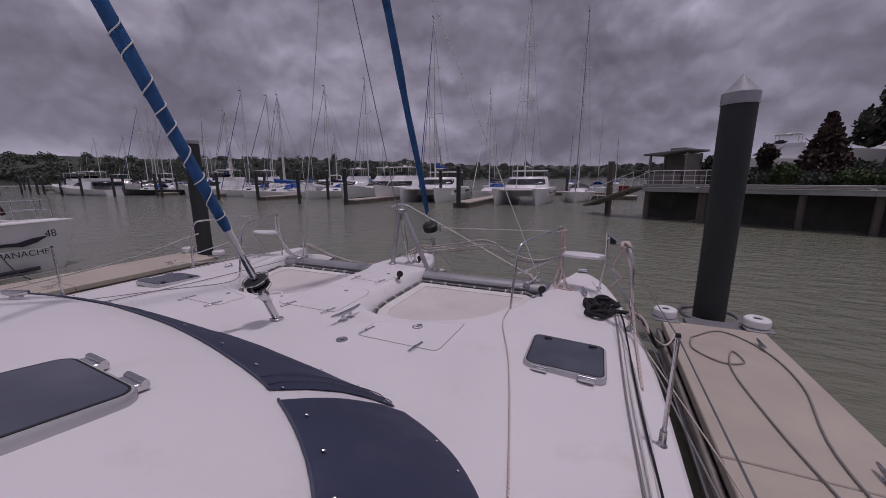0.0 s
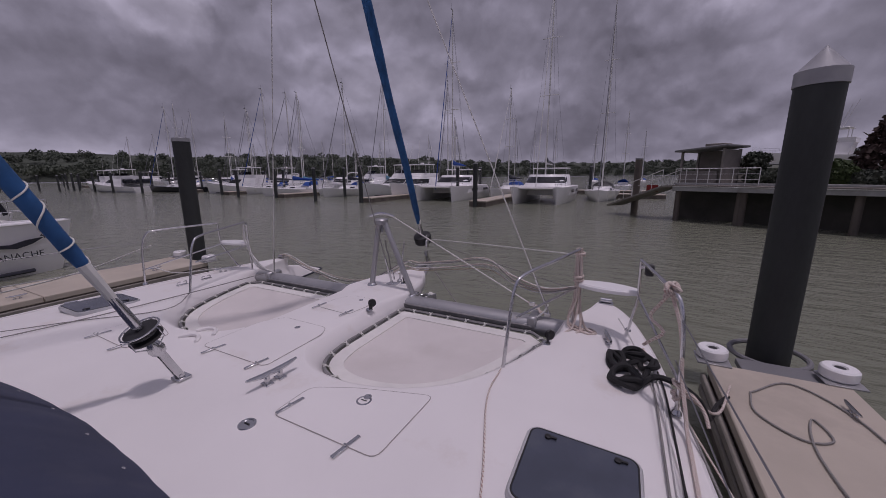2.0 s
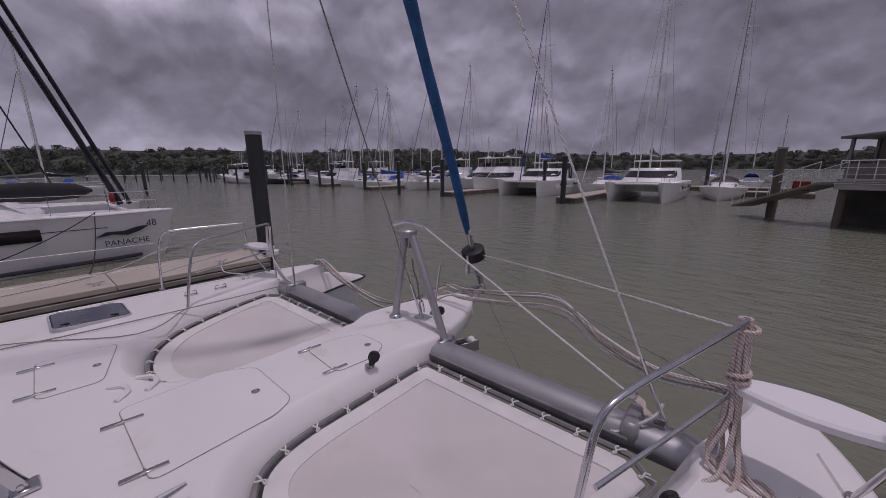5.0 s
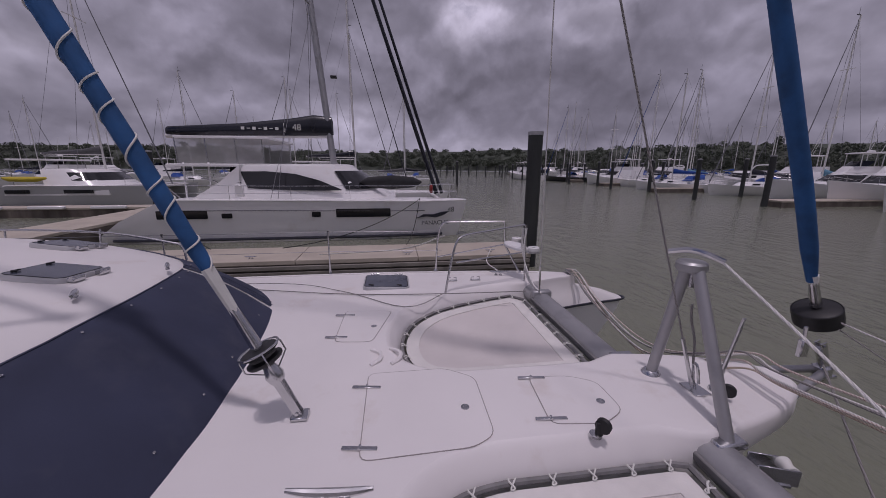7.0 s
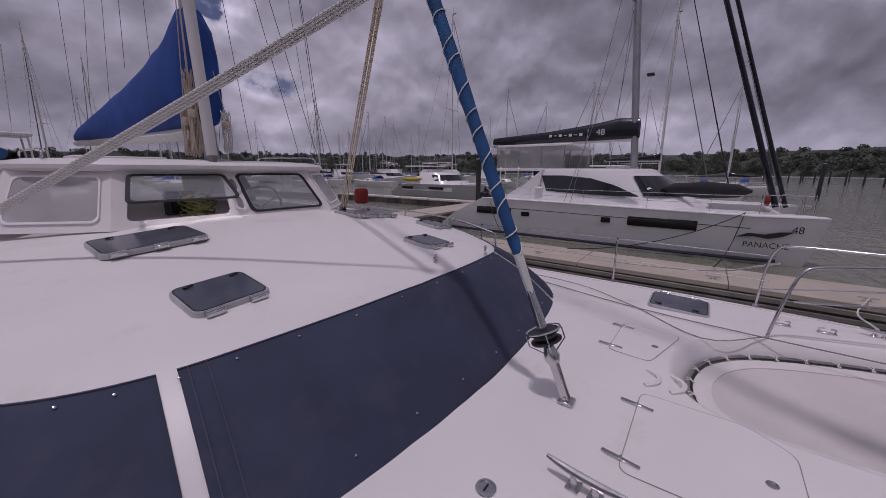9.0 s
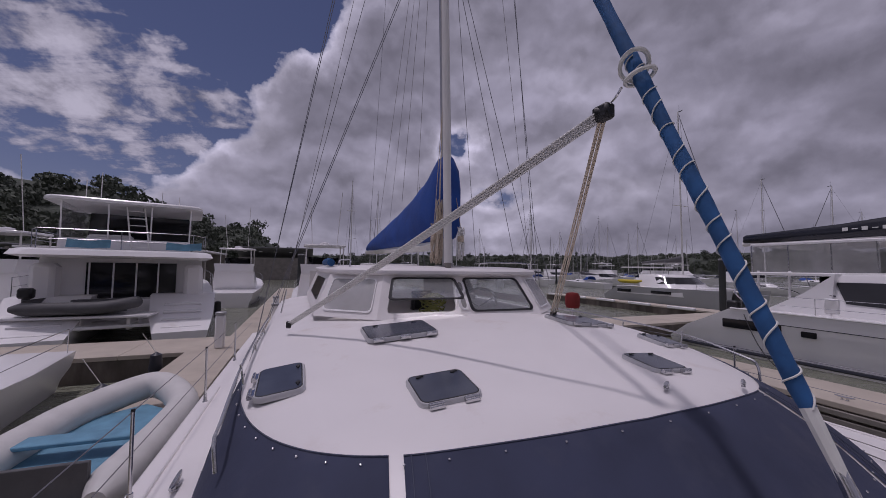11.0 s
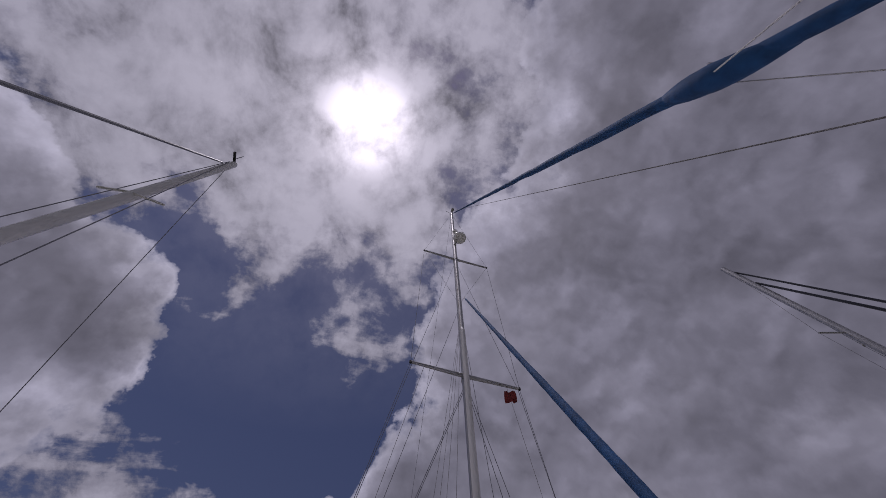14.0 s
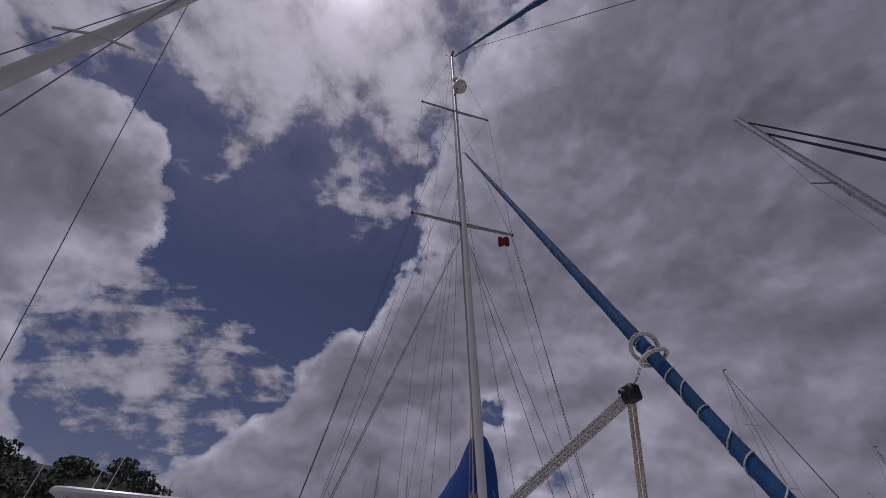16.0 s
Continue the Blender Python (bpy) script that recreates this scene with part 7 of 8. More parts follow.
top = [(2.55, -2.4), (2.6, -1.0), (2.5, 0.6), (2.2, 1.5), (1.4, 2.1), (0, 2.3), (-1.4, 2.1), (-2.2, 1.5), (-2.5, 0.6), (-2.6, -1.0), (-2.55, -2.4)]
part("cabin", house_shell(foot, top, 1.7, 3.15, 0.10), GEL_GLOSS, nb)
for s in (1, -1):
    # swept side window
    up = [(-2.25, 2.92), (-1.2, 2.93), (0.0, 2.82), (1.0, 2.55), (1.95, 2.14)]
    lo = [(-1.95, 2.22), (-1.2, 2.17), (0.0, 2.12), (1.0, 2.10), (1.95, 2.10)]
    wx = lambda y, z: s * (2.965 - 0.36 * (z - 1.7) / 1.45 - max(0, y - 1.0) * 0.10)
    part("side_window", Shell().loft([[(wx(y, z) - s * 0.02, y, z) for y, z in up], [(wx(y, z) + s * 0.03, y, z) for y, z in up], [(wx(y, z) + s * 0.03, y, z) for y, z in lo], [(wx(y, z) - s * 0.02, y, z) for y, z in lo]], closed=False, cap=False), DARK_GLASS, nb, "long swept dark saloon window")
    part("cockpit_coaming", Shell().loft([[(s * 3.0, -2.3, 1.7), (s * 3.0, -4.3, 1.7), (s * 2.7, -4.3, 1.7), (s * 2.7, -2.3, 1.7)], [(s * 2.85, -2.2, 3.2), (s * 2.95, -3.0, 2.5), (s * 2.75, -3.0, 2.5), (s * 2.65, -2.2, 3.2)]]), GEL_GLOSS, nb)
part("front_window", band(foot, top, 1.7, 3.15, 0.30, 0.86, 3, 7, 0.07), DARK_GLASS, nb)
part("hardtop", Shell().slab(rounded(4.6, 3.9, 0.3, 4, 0, -3.1), 4.30, 4.40, 0.03), GEL_GLOSS, nb, "white cockpit hardtop")
for s in (1, -1):
    part("curtain", Shell().loft([[(s * 2.2, -4.95, 3.2), (s * 2.2, -1.35, 3.2)], [(s * 2.26, -4.95, 4.3), (s * 2.26, -1.35, 4.3)]], closed=False, cap=False), VINYL, nb, "clear vinyl side curtain")
    for y in (-4.9, -3.7, -2.5, -1.4):
        part("hardtop_post", Shell().tube([(s * 2.22, y, 3.15), (s * 2.25, y, 4.32)], 0.022, 6), STEEL, nb)
    for y in (-4.6, -3.6):
        part("cockpit_post", Shell().tube([(s * 2.5, y, 1.7), (s * 2.4, y, 3.3)], 0.04, 6), GEL_GLOSS, nb)
part("cockpit_roof", Shell().slab(rounded(5.3, 3.2, 0.3, 4, 0, -3.7), 3.12, 3.24, 0.03), GEL_GLOSS, nb)
part("cockpit_dark", Shell().box((0, -2.75, 2.45), (4.8, 0.06, 1.3), 0.01), DARK_GLASS, nb, "dark cockpit doors")
part("helm_seat", Shell().box((1.2, -2.2, 3.4), (1.2, 0.5, 0.5), 0.1), BLACK, nb)
mst = part("mast", Shell().tube([(0, 1.27, 3.2), (0, -0.55, 24.4)], 0.16, 12), ALLOY, nb)
for z, y in ((10.5, 0.65), (17.0, 0.09)):
    part("spreader", Shell().tube([(-1.2, y - 0.4, z), (0, y, z), (1.2, y - 0.4, z)], 0.04, 6), ALLOY, mst)
part("mast_lamp", Shell().box((0, 1.5, 7.4), (0.22, 0.3, 0.12), 0.03), BLACK, mst)
part("boom", Shell().tube([(0, 1.1, 4.62), (0, -6.4, 4.55)], 0.10, 8), ALLOY_WHITE, nb)
rings = []
for y, zt, zb, w in ((1.34, 5.35, 4.7, 0.03), (1.28, 5.55, 4.62, 0.2), (0.4, 5.62, 4.60, 0.24), (-0.6, 5.45, 4.58, 0.24), (-3.0, 5.18, 4.56, 0.22), (-5.6, 5.02, 4.55, 0.18), (-6.3, 4.98, 4.58, 0.12), (-6.4, 4.9, 4.6, 0.03)):
    rings.append([(w * math.sin(a) * (1.2 - 0.4 * (math.cos(a) * 0.5 + 0.5)), y, (zt + zb) / 2 + (zt - zb) / 2 * math.cos(a)) for a in [2 * math.pi * k / 12 for k in range(12)]])
sc = part("sail_cover", Shell().loft(rings), NAVY, nb, "black sail cover with a white maker's mark")
flatm = lambda x, y, z: Matrix.Translation((x, y, z)) @ Matrix(((0, 0, 1), (1, 0, 0), (0, 1, 0))).to_4x4()
for k in range(7):
    part("mark", Shell().box((0.255, -2.85 + 0.26 * k, 4.93), (0.012, 0.16, 0.035 if k % 2 else 0.13), 0.003), TAPE, sc)
part("mark", Shell().box((0.26, -0.95, 4.98), (0.012, 0.03, 0.42), 0.003), TAPE, sc)
lettering("48", 0.42, TAPE, sc, flatm(0.285, -0.35, 4.86), "white number")
part("forestay", Shell().tube([(0, 6.55, 1.75), (0, -0.2, 22.0)], [0.11, 0.06], 8), NAVY, nb, "dark furled genoa")
part("forestay", Shell().tube([(0.0, 6.85, 1.75), (0, -0.35, 23.6)], [0.08, 0.05], 8), NAVY, nb, "dark furled gennaker")
part("crossbeam", Shell().tube([(-2.75, 6.5, 1.55), (2.75, 6.5, 1.55)], 0.10, 8), ALLOY_WHITE, nb)
for s in (1, -1):
    part("shroud", Shell().tube([(s * 3.4, -0.6, 1.75), (s * 1.2, 0.25, 10.5), (s * 1.2, -0.31, 17.0), (0, -0.5, 24.2)], 0.012, 4), WIRE, nb)
    part("shroud", Shell().tube([(s * 3.4, -0.9, 1.75), (0, 0.68, 10.3)], 0.012, 4), WIRE, nb)
    part("guard_rail", rail_loop([(s * 3.6, -4.6, 1.76), (s * 3.66, -2.4, 1.74), (s * 3.66, 0, 1.72), (s * 3.6, 2.4, 1.72), (s * 3.4, 4.4, 1.70), (s * 3.1, 5.8, 1.70)], 0.62, 0.010), STEEL, nb)
    part("pulpit", rail_loop([(s * 3.1, 5.8, 1.7), (s * 2.9, 6.9, 1.7), (s * 2.7, 7.2, 1.7), (s * 2.45, 6.9, 1.7), (s * 2.3, 6.4, 1.7)], 0.66, 0.013), STEEL, nb)
    part("stern_arch", Shell().tube(smooth_line([(s * 2.3, -4.9, 1.7), (s * 2.3, -5.5, 2.3), (s * 1.6, -5.9, 2.5)], 4), 0.03, 6), STEEL, nb)
part("lifebuoy_case", Shell().box((3.5, -2.05, 2.15), (0.14, 0.34, 0.5), 0.05), GEL_GLOSS, nb, "white lifebuoy case")
part("paddle_board", Shell().loft([[(1.9 + 0.10 * math.cos(a), y, 2.42 + w * math.sin(a)) for a in [2 * math.pi * k / 10 for k in range(10)]] for y, w in ((2.7, 0.05), (3.1, 0.26), (4.2, 0.34), (5.2, 0.26), (5.6, 0.05))]), BLACK, nb, "black bagged paddle board on the foredeck")
for k, (dy, w) in enumerate(((-0.10, 0.06), (0.02, 0.07), (0.13, 0.06))):
    part("paw_mark", Shell().lathe([(0, 0), (w, 0), (w, 0.012), (0, 0.012)], 10, flatm(2.86, -2.42 + dy, 2.80 + (0.10 if k != 1 else 0.14))), NAVY, nb)
part("paw_mark", Shell().lathe([(0, 0), (0.11, 0), (0.11, 0.012), (0, 0.012)], 12, flatm(2.87, -2.40, 2.66)), NAVY, nb)
for k in range(5):
    part("mark", Shell().box((2.92, -2.60 + 0.10 * k, 2.46), (0.012, 0.06, 0.05), 0.003), STRIPE, nb)
lettering("48", 0.33, STRIPE, nb, flatm(3.50, 6.80, 1.16) @ pose(0, 0, 0, 0, 16, 0), "dark number on the bow")
lettering("PANACHE", 0.27, STRIPE, nb, flatm(3.66, 6.05, 0.62) @ pose(0, 0, 0, 0, 8, 0), "dark boat name on the bow")
fe = [(5.25, 0.92), (5.55, 1.08), (6.0, 1.06), (6.35, 1.16), (6.75, 1.2), (6.45, 1.02), (6.1, 0.92), (5.7, 0.98)]
part("feather_mark", Shell().loft([[(3.64 - max(0, y - 5.0) * 0.10 - 0.05, y, z) for y, z in fe], [(3.66 - max(0, y - 5.0) * 0.10, y, z) for y, z in fe]]), STRIPE, nb, "dark swoosh mark")
for k, (a, c) in enumerate((((3.3, 5.4, 1.75), (8.6, 4.6, 0.8)), ((3.5, 5.4, 1.75), (8.7, 1.0, 0.8)), ((3.5, -4.6, 1.7), (8.6, -1.0, 0.8)))):
    part("mooring_line", Shell().tube(sagging(a, c, 0.35), 0.014, 5), ROPE_BLACK, nb)
part("horseshoe_buoy", Shell().tube(smooth_line([(2.55 + 0.16 * math.cos(a), 6.0, 2.12 + 0.18 * math.sin(a)) for a in [radians(-50 + 35 * k) for k in range(9)]], 3), 0.06, 8), RED, nb, "red horseshoe lifebuoy")
part("stern_motor", Shell().box((1.6, -6.0, 1.75), (0.3, 0.5, 0.4), 0.1), BLACK, nb, "black outboard on the stern rail")

# ---- further catamaran with a kayak, and others beyond ----
c2 = cruising_cat(13.0, 7.2, GREY_HULL, "white sailing catamaran with grey bimini in a far berth", pose(-33.6, -22.5, 0), GREY_RIB, WIRE, mast=17)
kayak = Shell()
kayak.loft([[(-29.85 + w * math.cos(a), y, 2.12 + 0.20 * math.sin(a) * (1 if w > 0.1 else 0.4) + (0.08 if w < 0.1 else 0)) for a in [2 * math.pi * k / 12 for k in range(12)]] for y, w in ((-26.6, 0.03), (-26.1, 0.26), (-25.2, 0.36), (-24.3, 0.30), (-23.6, 0.03))])
solid("kayak", kayak, YELLOW, "yellow kayak lashed on the catamaran's side deck", "kayak")
cruising_cat(13.5, 7.3, GEL_GLOSS, "white sailing catamaran with a navy sail cover beyond", pose(-37.0, -1.5, 0), NAVY, NAVY, mast=18)
cruising_cat(12.5, 6.9, GEL_GLOSS, "white sailing catamaran in a berth astern", pose(-47.0, -2.5, 0, 0, 0, 0), NAVY, WIRE, mast=17)
cruising_cat(12.0, 6.3, GEL_GLOSS, "white catamaran bows-on with a slumped navy sail", pose(-5.35, 44.0, 0, 0, 0, 180), NAVY, ALLOY_WHITE, mast=20.5, hull_h=1.75)
cruising_cat(12.0, 6.6, GEL_GLOSS, "white catamaran with a blue sail cover and blue furled headsails", pose(-17.4, 44.6, 0, 0, 0, 180), SAIL_DEEP, SAIL_DEEP, mast=19.5, hull_h=1.75)
yacht(13, GEL_GLOSS, NAVY, "white yacht with a tall dark mast behind the catamaran", pose(0.4, 50.0, 0, 0, 0, 180), 20.5, dodger=BLACK)

rnd = random.Random(11)
# row of boats across the water to port
row = [(-24.5, 47, "m"), (-31, 49, "s"), (-36, 46, "s"), (-41.5, 50, "m"), (-47, 47, "s"), (-52, 52, "s"), (-57, 50, "m"), (-62, 54, "m"), (-67, 52, "s"), (-72, 56, "n"), (-79, 55, "m"), (-86, 57, "m"), (-93, 56, "s"), (-100, 58, "n"), (-107, 60, "m"), (-115, 60, "m"), (-124, 62, "s"), (-134, 62, "m"), (-144, 64, "s"), (-155, 64, "m")]
for i, (x, y, k) in enumerate(row):
    t = pose(x, y, 0, 0, 0, 180 + rnd.uniform(-4, 4))
    if k == "m":
        motor_yacht(rnd.uniform(11.5, 15), "white flybridge motor yacht in the far berths", t, fly=i % 4 != 3, canvas=NAVY if i % 5 == 0 else None)
    elif k == "n":
        yacht(rnd.uniform(11, 13), NAVY, NAVY, "dark-hulled yacht in the far berths", t, rnd.uniform(13, 17))
    else:
        yacht(rnd.uniform(9.5, 13), GEL_GLOSS, rnd.choice((SAIL_DEEP, NAVY, SKYBLUE)), "white sailing yacht in the far berths", t, rnd.uniform(12, 17))
# boats lying along the outer ends of the far fingers
for i, (x, y, turn, L, kind) in enumerate(((-92.0, 38.5, 100, 15, "m"), (-84.0, 47.0, 70, 12, "s"), (-78.5, 43.0, 118, 12, "n"), (-66.5, 46.5, 65, 12.5, "s"), (-60.0, 44.0, 112, 14, "m"), (-52.5, 45.0, 120, 11.5, "s"), (-44.0, 42.5, 128, 11, "s"),
                                           (-110.0, 43.0, 95, 14, "m"), (-28.5, 47.5, 150, 12.5, "m"), (-21.6, 52.0, 190, 12, "s"), (-11.8, 52.0, 170, 12, "s"), (-37.5, 52.0, 135, 12.5, "m"))):
    t = pose(x, y, 0, 0, 0, turn)
    if kind == "m":
        motor_yacht(L, "white flybridge motor yacht lying broadside across the water", t, canvas=NAVY if i % 3 == 0 else None)
    else:
        yacht(L, NAVY if kind == "n" else GEL_GLOSS, (SAIL_DEEP, NAVY, GREY_RIB)[i % 3], "dark-hulled yacht across the water" if kind == "n" else "white yacht lying broadside across the water", t, 12 + (i * 5) % 7, furl=(WIRE, ALLOY_WHITE, SAIL_DEEP)[i % 3])
for x, y in ((-130.7, 42.7), (-111, 37.5), (-96.4, 36.0), (-88.5, 36.0), (-77.8, 36.2), (-66, 37.5), (-48, 35.0), (-30.5, 33.0), (-15.0, 40.5), (-46, 40), (-62, 50)):
    pile(x, y, 0.20, 4.0, "dark mooring pile at the edge of the far berths", cone=False)
for i in range(26):
    x = -150 + i * 6.3 + rnd.uniform(-2, 2)
    yacht(rnd.uniform(9, 13), GEL_GLOSS, rnd.choice((SAIL_DEEP, NAVY, GREY_RIB)), "distant white sailing yacht in the back rows", pose(x, rnd.uniform(74, 110), 0, 0, 0, rnd.choice((0, 180))), rnd.uniform(10, 15))
# berths astern and to port of the walkway
back = [(-55, -52, "m"), (-63, -50, "m"), (-72, -48, "m"), (-80, -45, "m"), (-90, -62, "m"), (-74, -72, "m"), (-64, -78, "m"), (-56, -82, "m"), (-46, -88, "m"), (-36, -92, "m"), (-26, -95, "m"), (-12, -70, "s"), (-18, -62, "s"), (-4, -48, "s"), (-40, -58, "s"), (-47, -50, "s"), (-62, -30, "s"), (-70, -24, "s"), (-78, -18, "s"), (-58, -12, "s"), (-86, -10, "s"), (-96, -30, "s"), (-60, 4, "s"), (-70, 6, "s"), (-104, -20, "s"), (-30, -70, "s"), (-22, -80, "s"), (-50, -70, "s"), (-84, -70, "s"), (-98, -52, "s")]
for i, (x, y, k) in enumerate(back):
    t = pose(x, y, 0, 0, 0, (180 if i % 2 else 0) + rnd.uniform(-4, 4))
    if k == "m":
        motor_yacht(rnd.uniform(12, 16), "white flybridge motor yacht in the berths astern", t, hull_mat=NAVY if i % 5 == 4 else None)
    else:
        yacht(rnd.uniform(10, 13), GEL_GLOSS, rnd.choice((SAIL_DEEP, NAVY, GREY_RIB)), "white sailing yacht in the berths astern", t, rnd.uniform(12, 18))
for i in range(22):
    a = radians(rnd.uniform(196, 262))
    r = rnd.uniform(105, 170)
    yacht(rnd.uniform(10, 13), GEL_GLOSS, NAVY, "distant white sailing yacht astern", pose(r * math.cos(a), r * math.sin(a), 0, 0, 0, rnd.uniform(0, 360)), rnd.uniform(12, 17))

# piles and pontoons of the far rows
for x, y in ((-9.9, 33.3), (-23.9, 33.5), (-41.4, 36.2), (-57.5, 38.5), (-74, 41), (-91, 44), (-108, 46), (-126, 48), (-145, 50)):
    pile(x, y, 0.22, 4.15, "dark mooring pile at the end of a far pontoon", cone=False)
    pontoon("pontoon", x - 0.9, x + 0.9, y + 0.6, y + 17, "far finger pontoon with a pale edge", top=0.55)
for x, y in ((-33, 41), (-49, 44), (-66, 47), (-83, 50), (-100, 52), (-118, 54), (-136, 56), (-163, 52), (-172, 40), (-178, 30), (-184, 20), (-60, -58), (-68, -55), (-77, -52), (-52, -64), (-58.7, 13.6), (-16.5, 52), (-1.5, 56), (-21, 58)):
    pile(x, y, 0.20, 4.15, "dark mooring pile among the far berths", cone=False)
for k in range(13):
    pile(-120 + 4.5 * k - 30, 20 + 2 * k, 0.18, 3.6, "thin dark pile of the far breakwater", cone=False)
pile(3.69, 32.4, 0.24, 4.2, "weathered timber pile standing in the channel", cone=False, wood=True)
pontoon("pontoon", -160, 6, 62, 64.4, "long far walkway pontoon", top=0.55)
pontoon("pontoon", -0.5, 7.5, 52, 54, "landing pontoon below the gangway", top=0.55)
pile(-24.2, -12.8, 0.2, 4.1, "dark mooring pile by the walkway", cone=False)
pontoon("pontoon", -24.6, -23.0, -30, -11.9, "finger pontoon with white fenders aft of the walkway", top=0.6)
for k in range(5):
    f = thing("fender_strip", "long white fender strip on the pontoon", "fender", group="fender strips")
    part("strip", Shell().box((-22.9, -28.4 + 3.4 * k, 0.62), (0.22, 2.0, 0.2), 0.06), GEL_GLOSS, f)

# ---- power catamaran astern, its dinghy, and the neighbours to starboard ----
pc = thing("power_catamaran", "white flybridge power catamaran moored stern-to", "motor yacht", pose(10.15, -20.2, 0, 0, 0, 193))
for s in (1, -1):
    rows = [(-6.8, 0.9, 0.8, 0.6), (-6.2, 1.05, 0.9, 0.75), (-4.8, 1.15, 0.95, 1.9), (0, 1.15, 0.95, 2.0), (4, 1.0, 0.7, 2.2), (6.6, 0.2, 0.1, 2.4)]
    sh = hull_shell(rows, 16)
    sh.v = [(x + s * 2.05, y, z) for x, y, z in sh.v]
    h = part("hull", sh, GEL_GLOSS, pc)
    for k in range(4):
        part("step", Shell().box((s * 2.05, -6.3 + 0.42 * k, 0.72 + 0.27 * k), (1.3, 0.45, 0.10), 0.02), GEL_GLOSS, h)
    for z in (0.9, 1.15, 1.4, 1.65):
        part("moulded_line", Shell().tube([(s * (3.22), -4.6, z), (s * 3.22, 0, z + 0.05), (s * 3.0, 4, z + 0.15)], 0.012, 4), STRIPE, h)
part("bridge_deck", Shell().slab([(3.1, -4.6), (3.1, 3.8), (0, 4.2), (-3.1, 3.8), (-3.1, -4.6)], 0.9, 1.75, 0.05), GEL_GLOSS, pc)
part("duckboard", Shell().box((0, -5.4, 0.85), (3.4, 1.6, 0.12), 0.03), GEL_GLOSS, pc)
foot, top = round_plan(2.75, 2.7, -3.6, 3.6, 1.2), round_plan(2.65, 2.4, -3.6, 2.6, 1.2)
part("saloon", house_shell(foot, top, 1.75, 3.45), GEL_GLOSS, pc)
part("saloon_window", band(foot, top, 1.75, 3.45, 0.42, 0.84, 1, 7), DARK_GLASS, pc)
part("aft_door", Shell().box((0.2, -3.64, 2.5), (3.0, 0.05, 1.5), 0.01), DARK_GLASS, pc, "dark glazed sliding aft door")
for x in (-1.2, -0.45, 0.3, 1.05):
    part("door_frame", Shell().box((x, -3.68, 2.5), (0.06, 0.03, 1.55), 0.008), GEL_GLOSS, pc)
part("side_lobe", Shell().box((-2.35, -4.0, 2.45), (0.7, 1.1, 1.5), 0.15), GEL_GLOSS, pc)
part("side_lobe", Shell().box((2.35, -4.0, 2.45), (0.7, 1.1, 1.5), 0.15), GEL_GLOSS, pc)
part("fly_deck", Shell().loft([[(x, y, 3.42) for x, y in rounded(5.5, 7.6, 0.5, 5, 0, -1.9)], [(x, y, 3.50) for x, y in rounded(6.1, 8.2, 0.6, 5, 0, -1.9)], [(x, y, 3.68) for x, y in rounded(5.9, 8.0, 0.6, 5, 0, -1.9)], [(x, y, 3.74) for x, y in rounded(5.6, 7.7, 0.6, 5, 0, -1.9)]]), GEL_GLOSS, pc, "curved white flybridge deck")
part("fly_roof", Shell().slab(rounded(5.2, 5.2, 0.6, 5, 0, -1.8), 5.72, 5.88, 0.06), GEL_GLOSS, pc)
for x in (-2.1, -0.7, 0.7, 2.1):
    part("fly_post", Shell().tube([(x, -3.7, 3.7), (x * 1.02, -3.7, 5.74)], 0.03, 6), GEL_GLOSS, pc)
for s in (1, -1):
    part("fly_curtain", Shell().loft([[(s * 2.25, -3.7, 4.05), (s * 2.2, 0.4, 4.05)], [(s * 2.1, -3.7, 5.72), (s * 2.1, 0.4, 5.72)]], closed=False, cap=False), VINYL, pc)
part("fly_windscreen", Shell().loft([[(-2.2, 0.8, 3.7), (2.2, 0.8, 3.7)], [(-2.0, 0.4, 5.72), (2.0, 0.4, 5.72)]], closed=False, cap=False), DARK_GLASS, pc)
part("fly_screen", Shell().loft([[(-2.2, -3.7, 3.74), (2.2, -3.7, 3.74)], [(-2.15, -3.75, 4.25), (2.15, -3.75, 4.25)]], closed=False, cap=False), GEL_GLOSS, pc, "white flybridge bulwark")
part("fly_seat", Shell().box((-0.9, -1.6, 4.1), (1.6, 0.6, 0.9), 0.12), GEL_GLOSS, pc, "white flybridge seat")
part("fly_rail", rail_loop([(-2.7, -1.0, 3.72), (-2.75, -4.2, 3.72), (-2.3, -5.5, 3.72), (0, -5.6, 3.72), (2.3, -5.5, 3.72), (2.75, -4.2, 3.72), (2.7, -1.0, 3.72)], 0.75, 0.016), STEEL, pc)
for x in (-0.9, 2.0):
    part("blue_towel", Shell().loft([[(x - 0.6, -5.62, 4.12), (x, -5.66, 4.05), (x + 0.6, -5.62, 4.14)], [(x - 0.62, -5.66, 3.80), (x, -5.70, 3.78), (x + 0.6, -5.66, 3.82)]], closed=False, cap=False), SKYBLUE, pc, "pale blue towel over the rail")
lad = part("ladder", Shell().tube([(0.15, -4.3, 3.75), (-0.15, -3.6, 5.68)], 0.03, 6).tube([(0.75, -4.3, 3.75), (0.45, -3.6, 5.68)], 0.03, 6), ALLOY_WHITE, pc, "white flybridge ladder")
for k in range(6):
    q = (k + 0.5) / 6
    part("rung", Shell().box((0.45 - 0.3 * q, -4.3 + 0.7 * q, 3.75 + 1.92 * q), (0.6, 0.10, 0.03), 0.008), ALLOY_WHITE, lad)
part("radar", Shell().lathe([(0, 0), (0.33, 0.0), (0.36, 0.1), (0.3, 0.24), (0, 0.28)], 14, pose(-0.2, -1.6, 5.89)), GEL_GLOSS, pc)
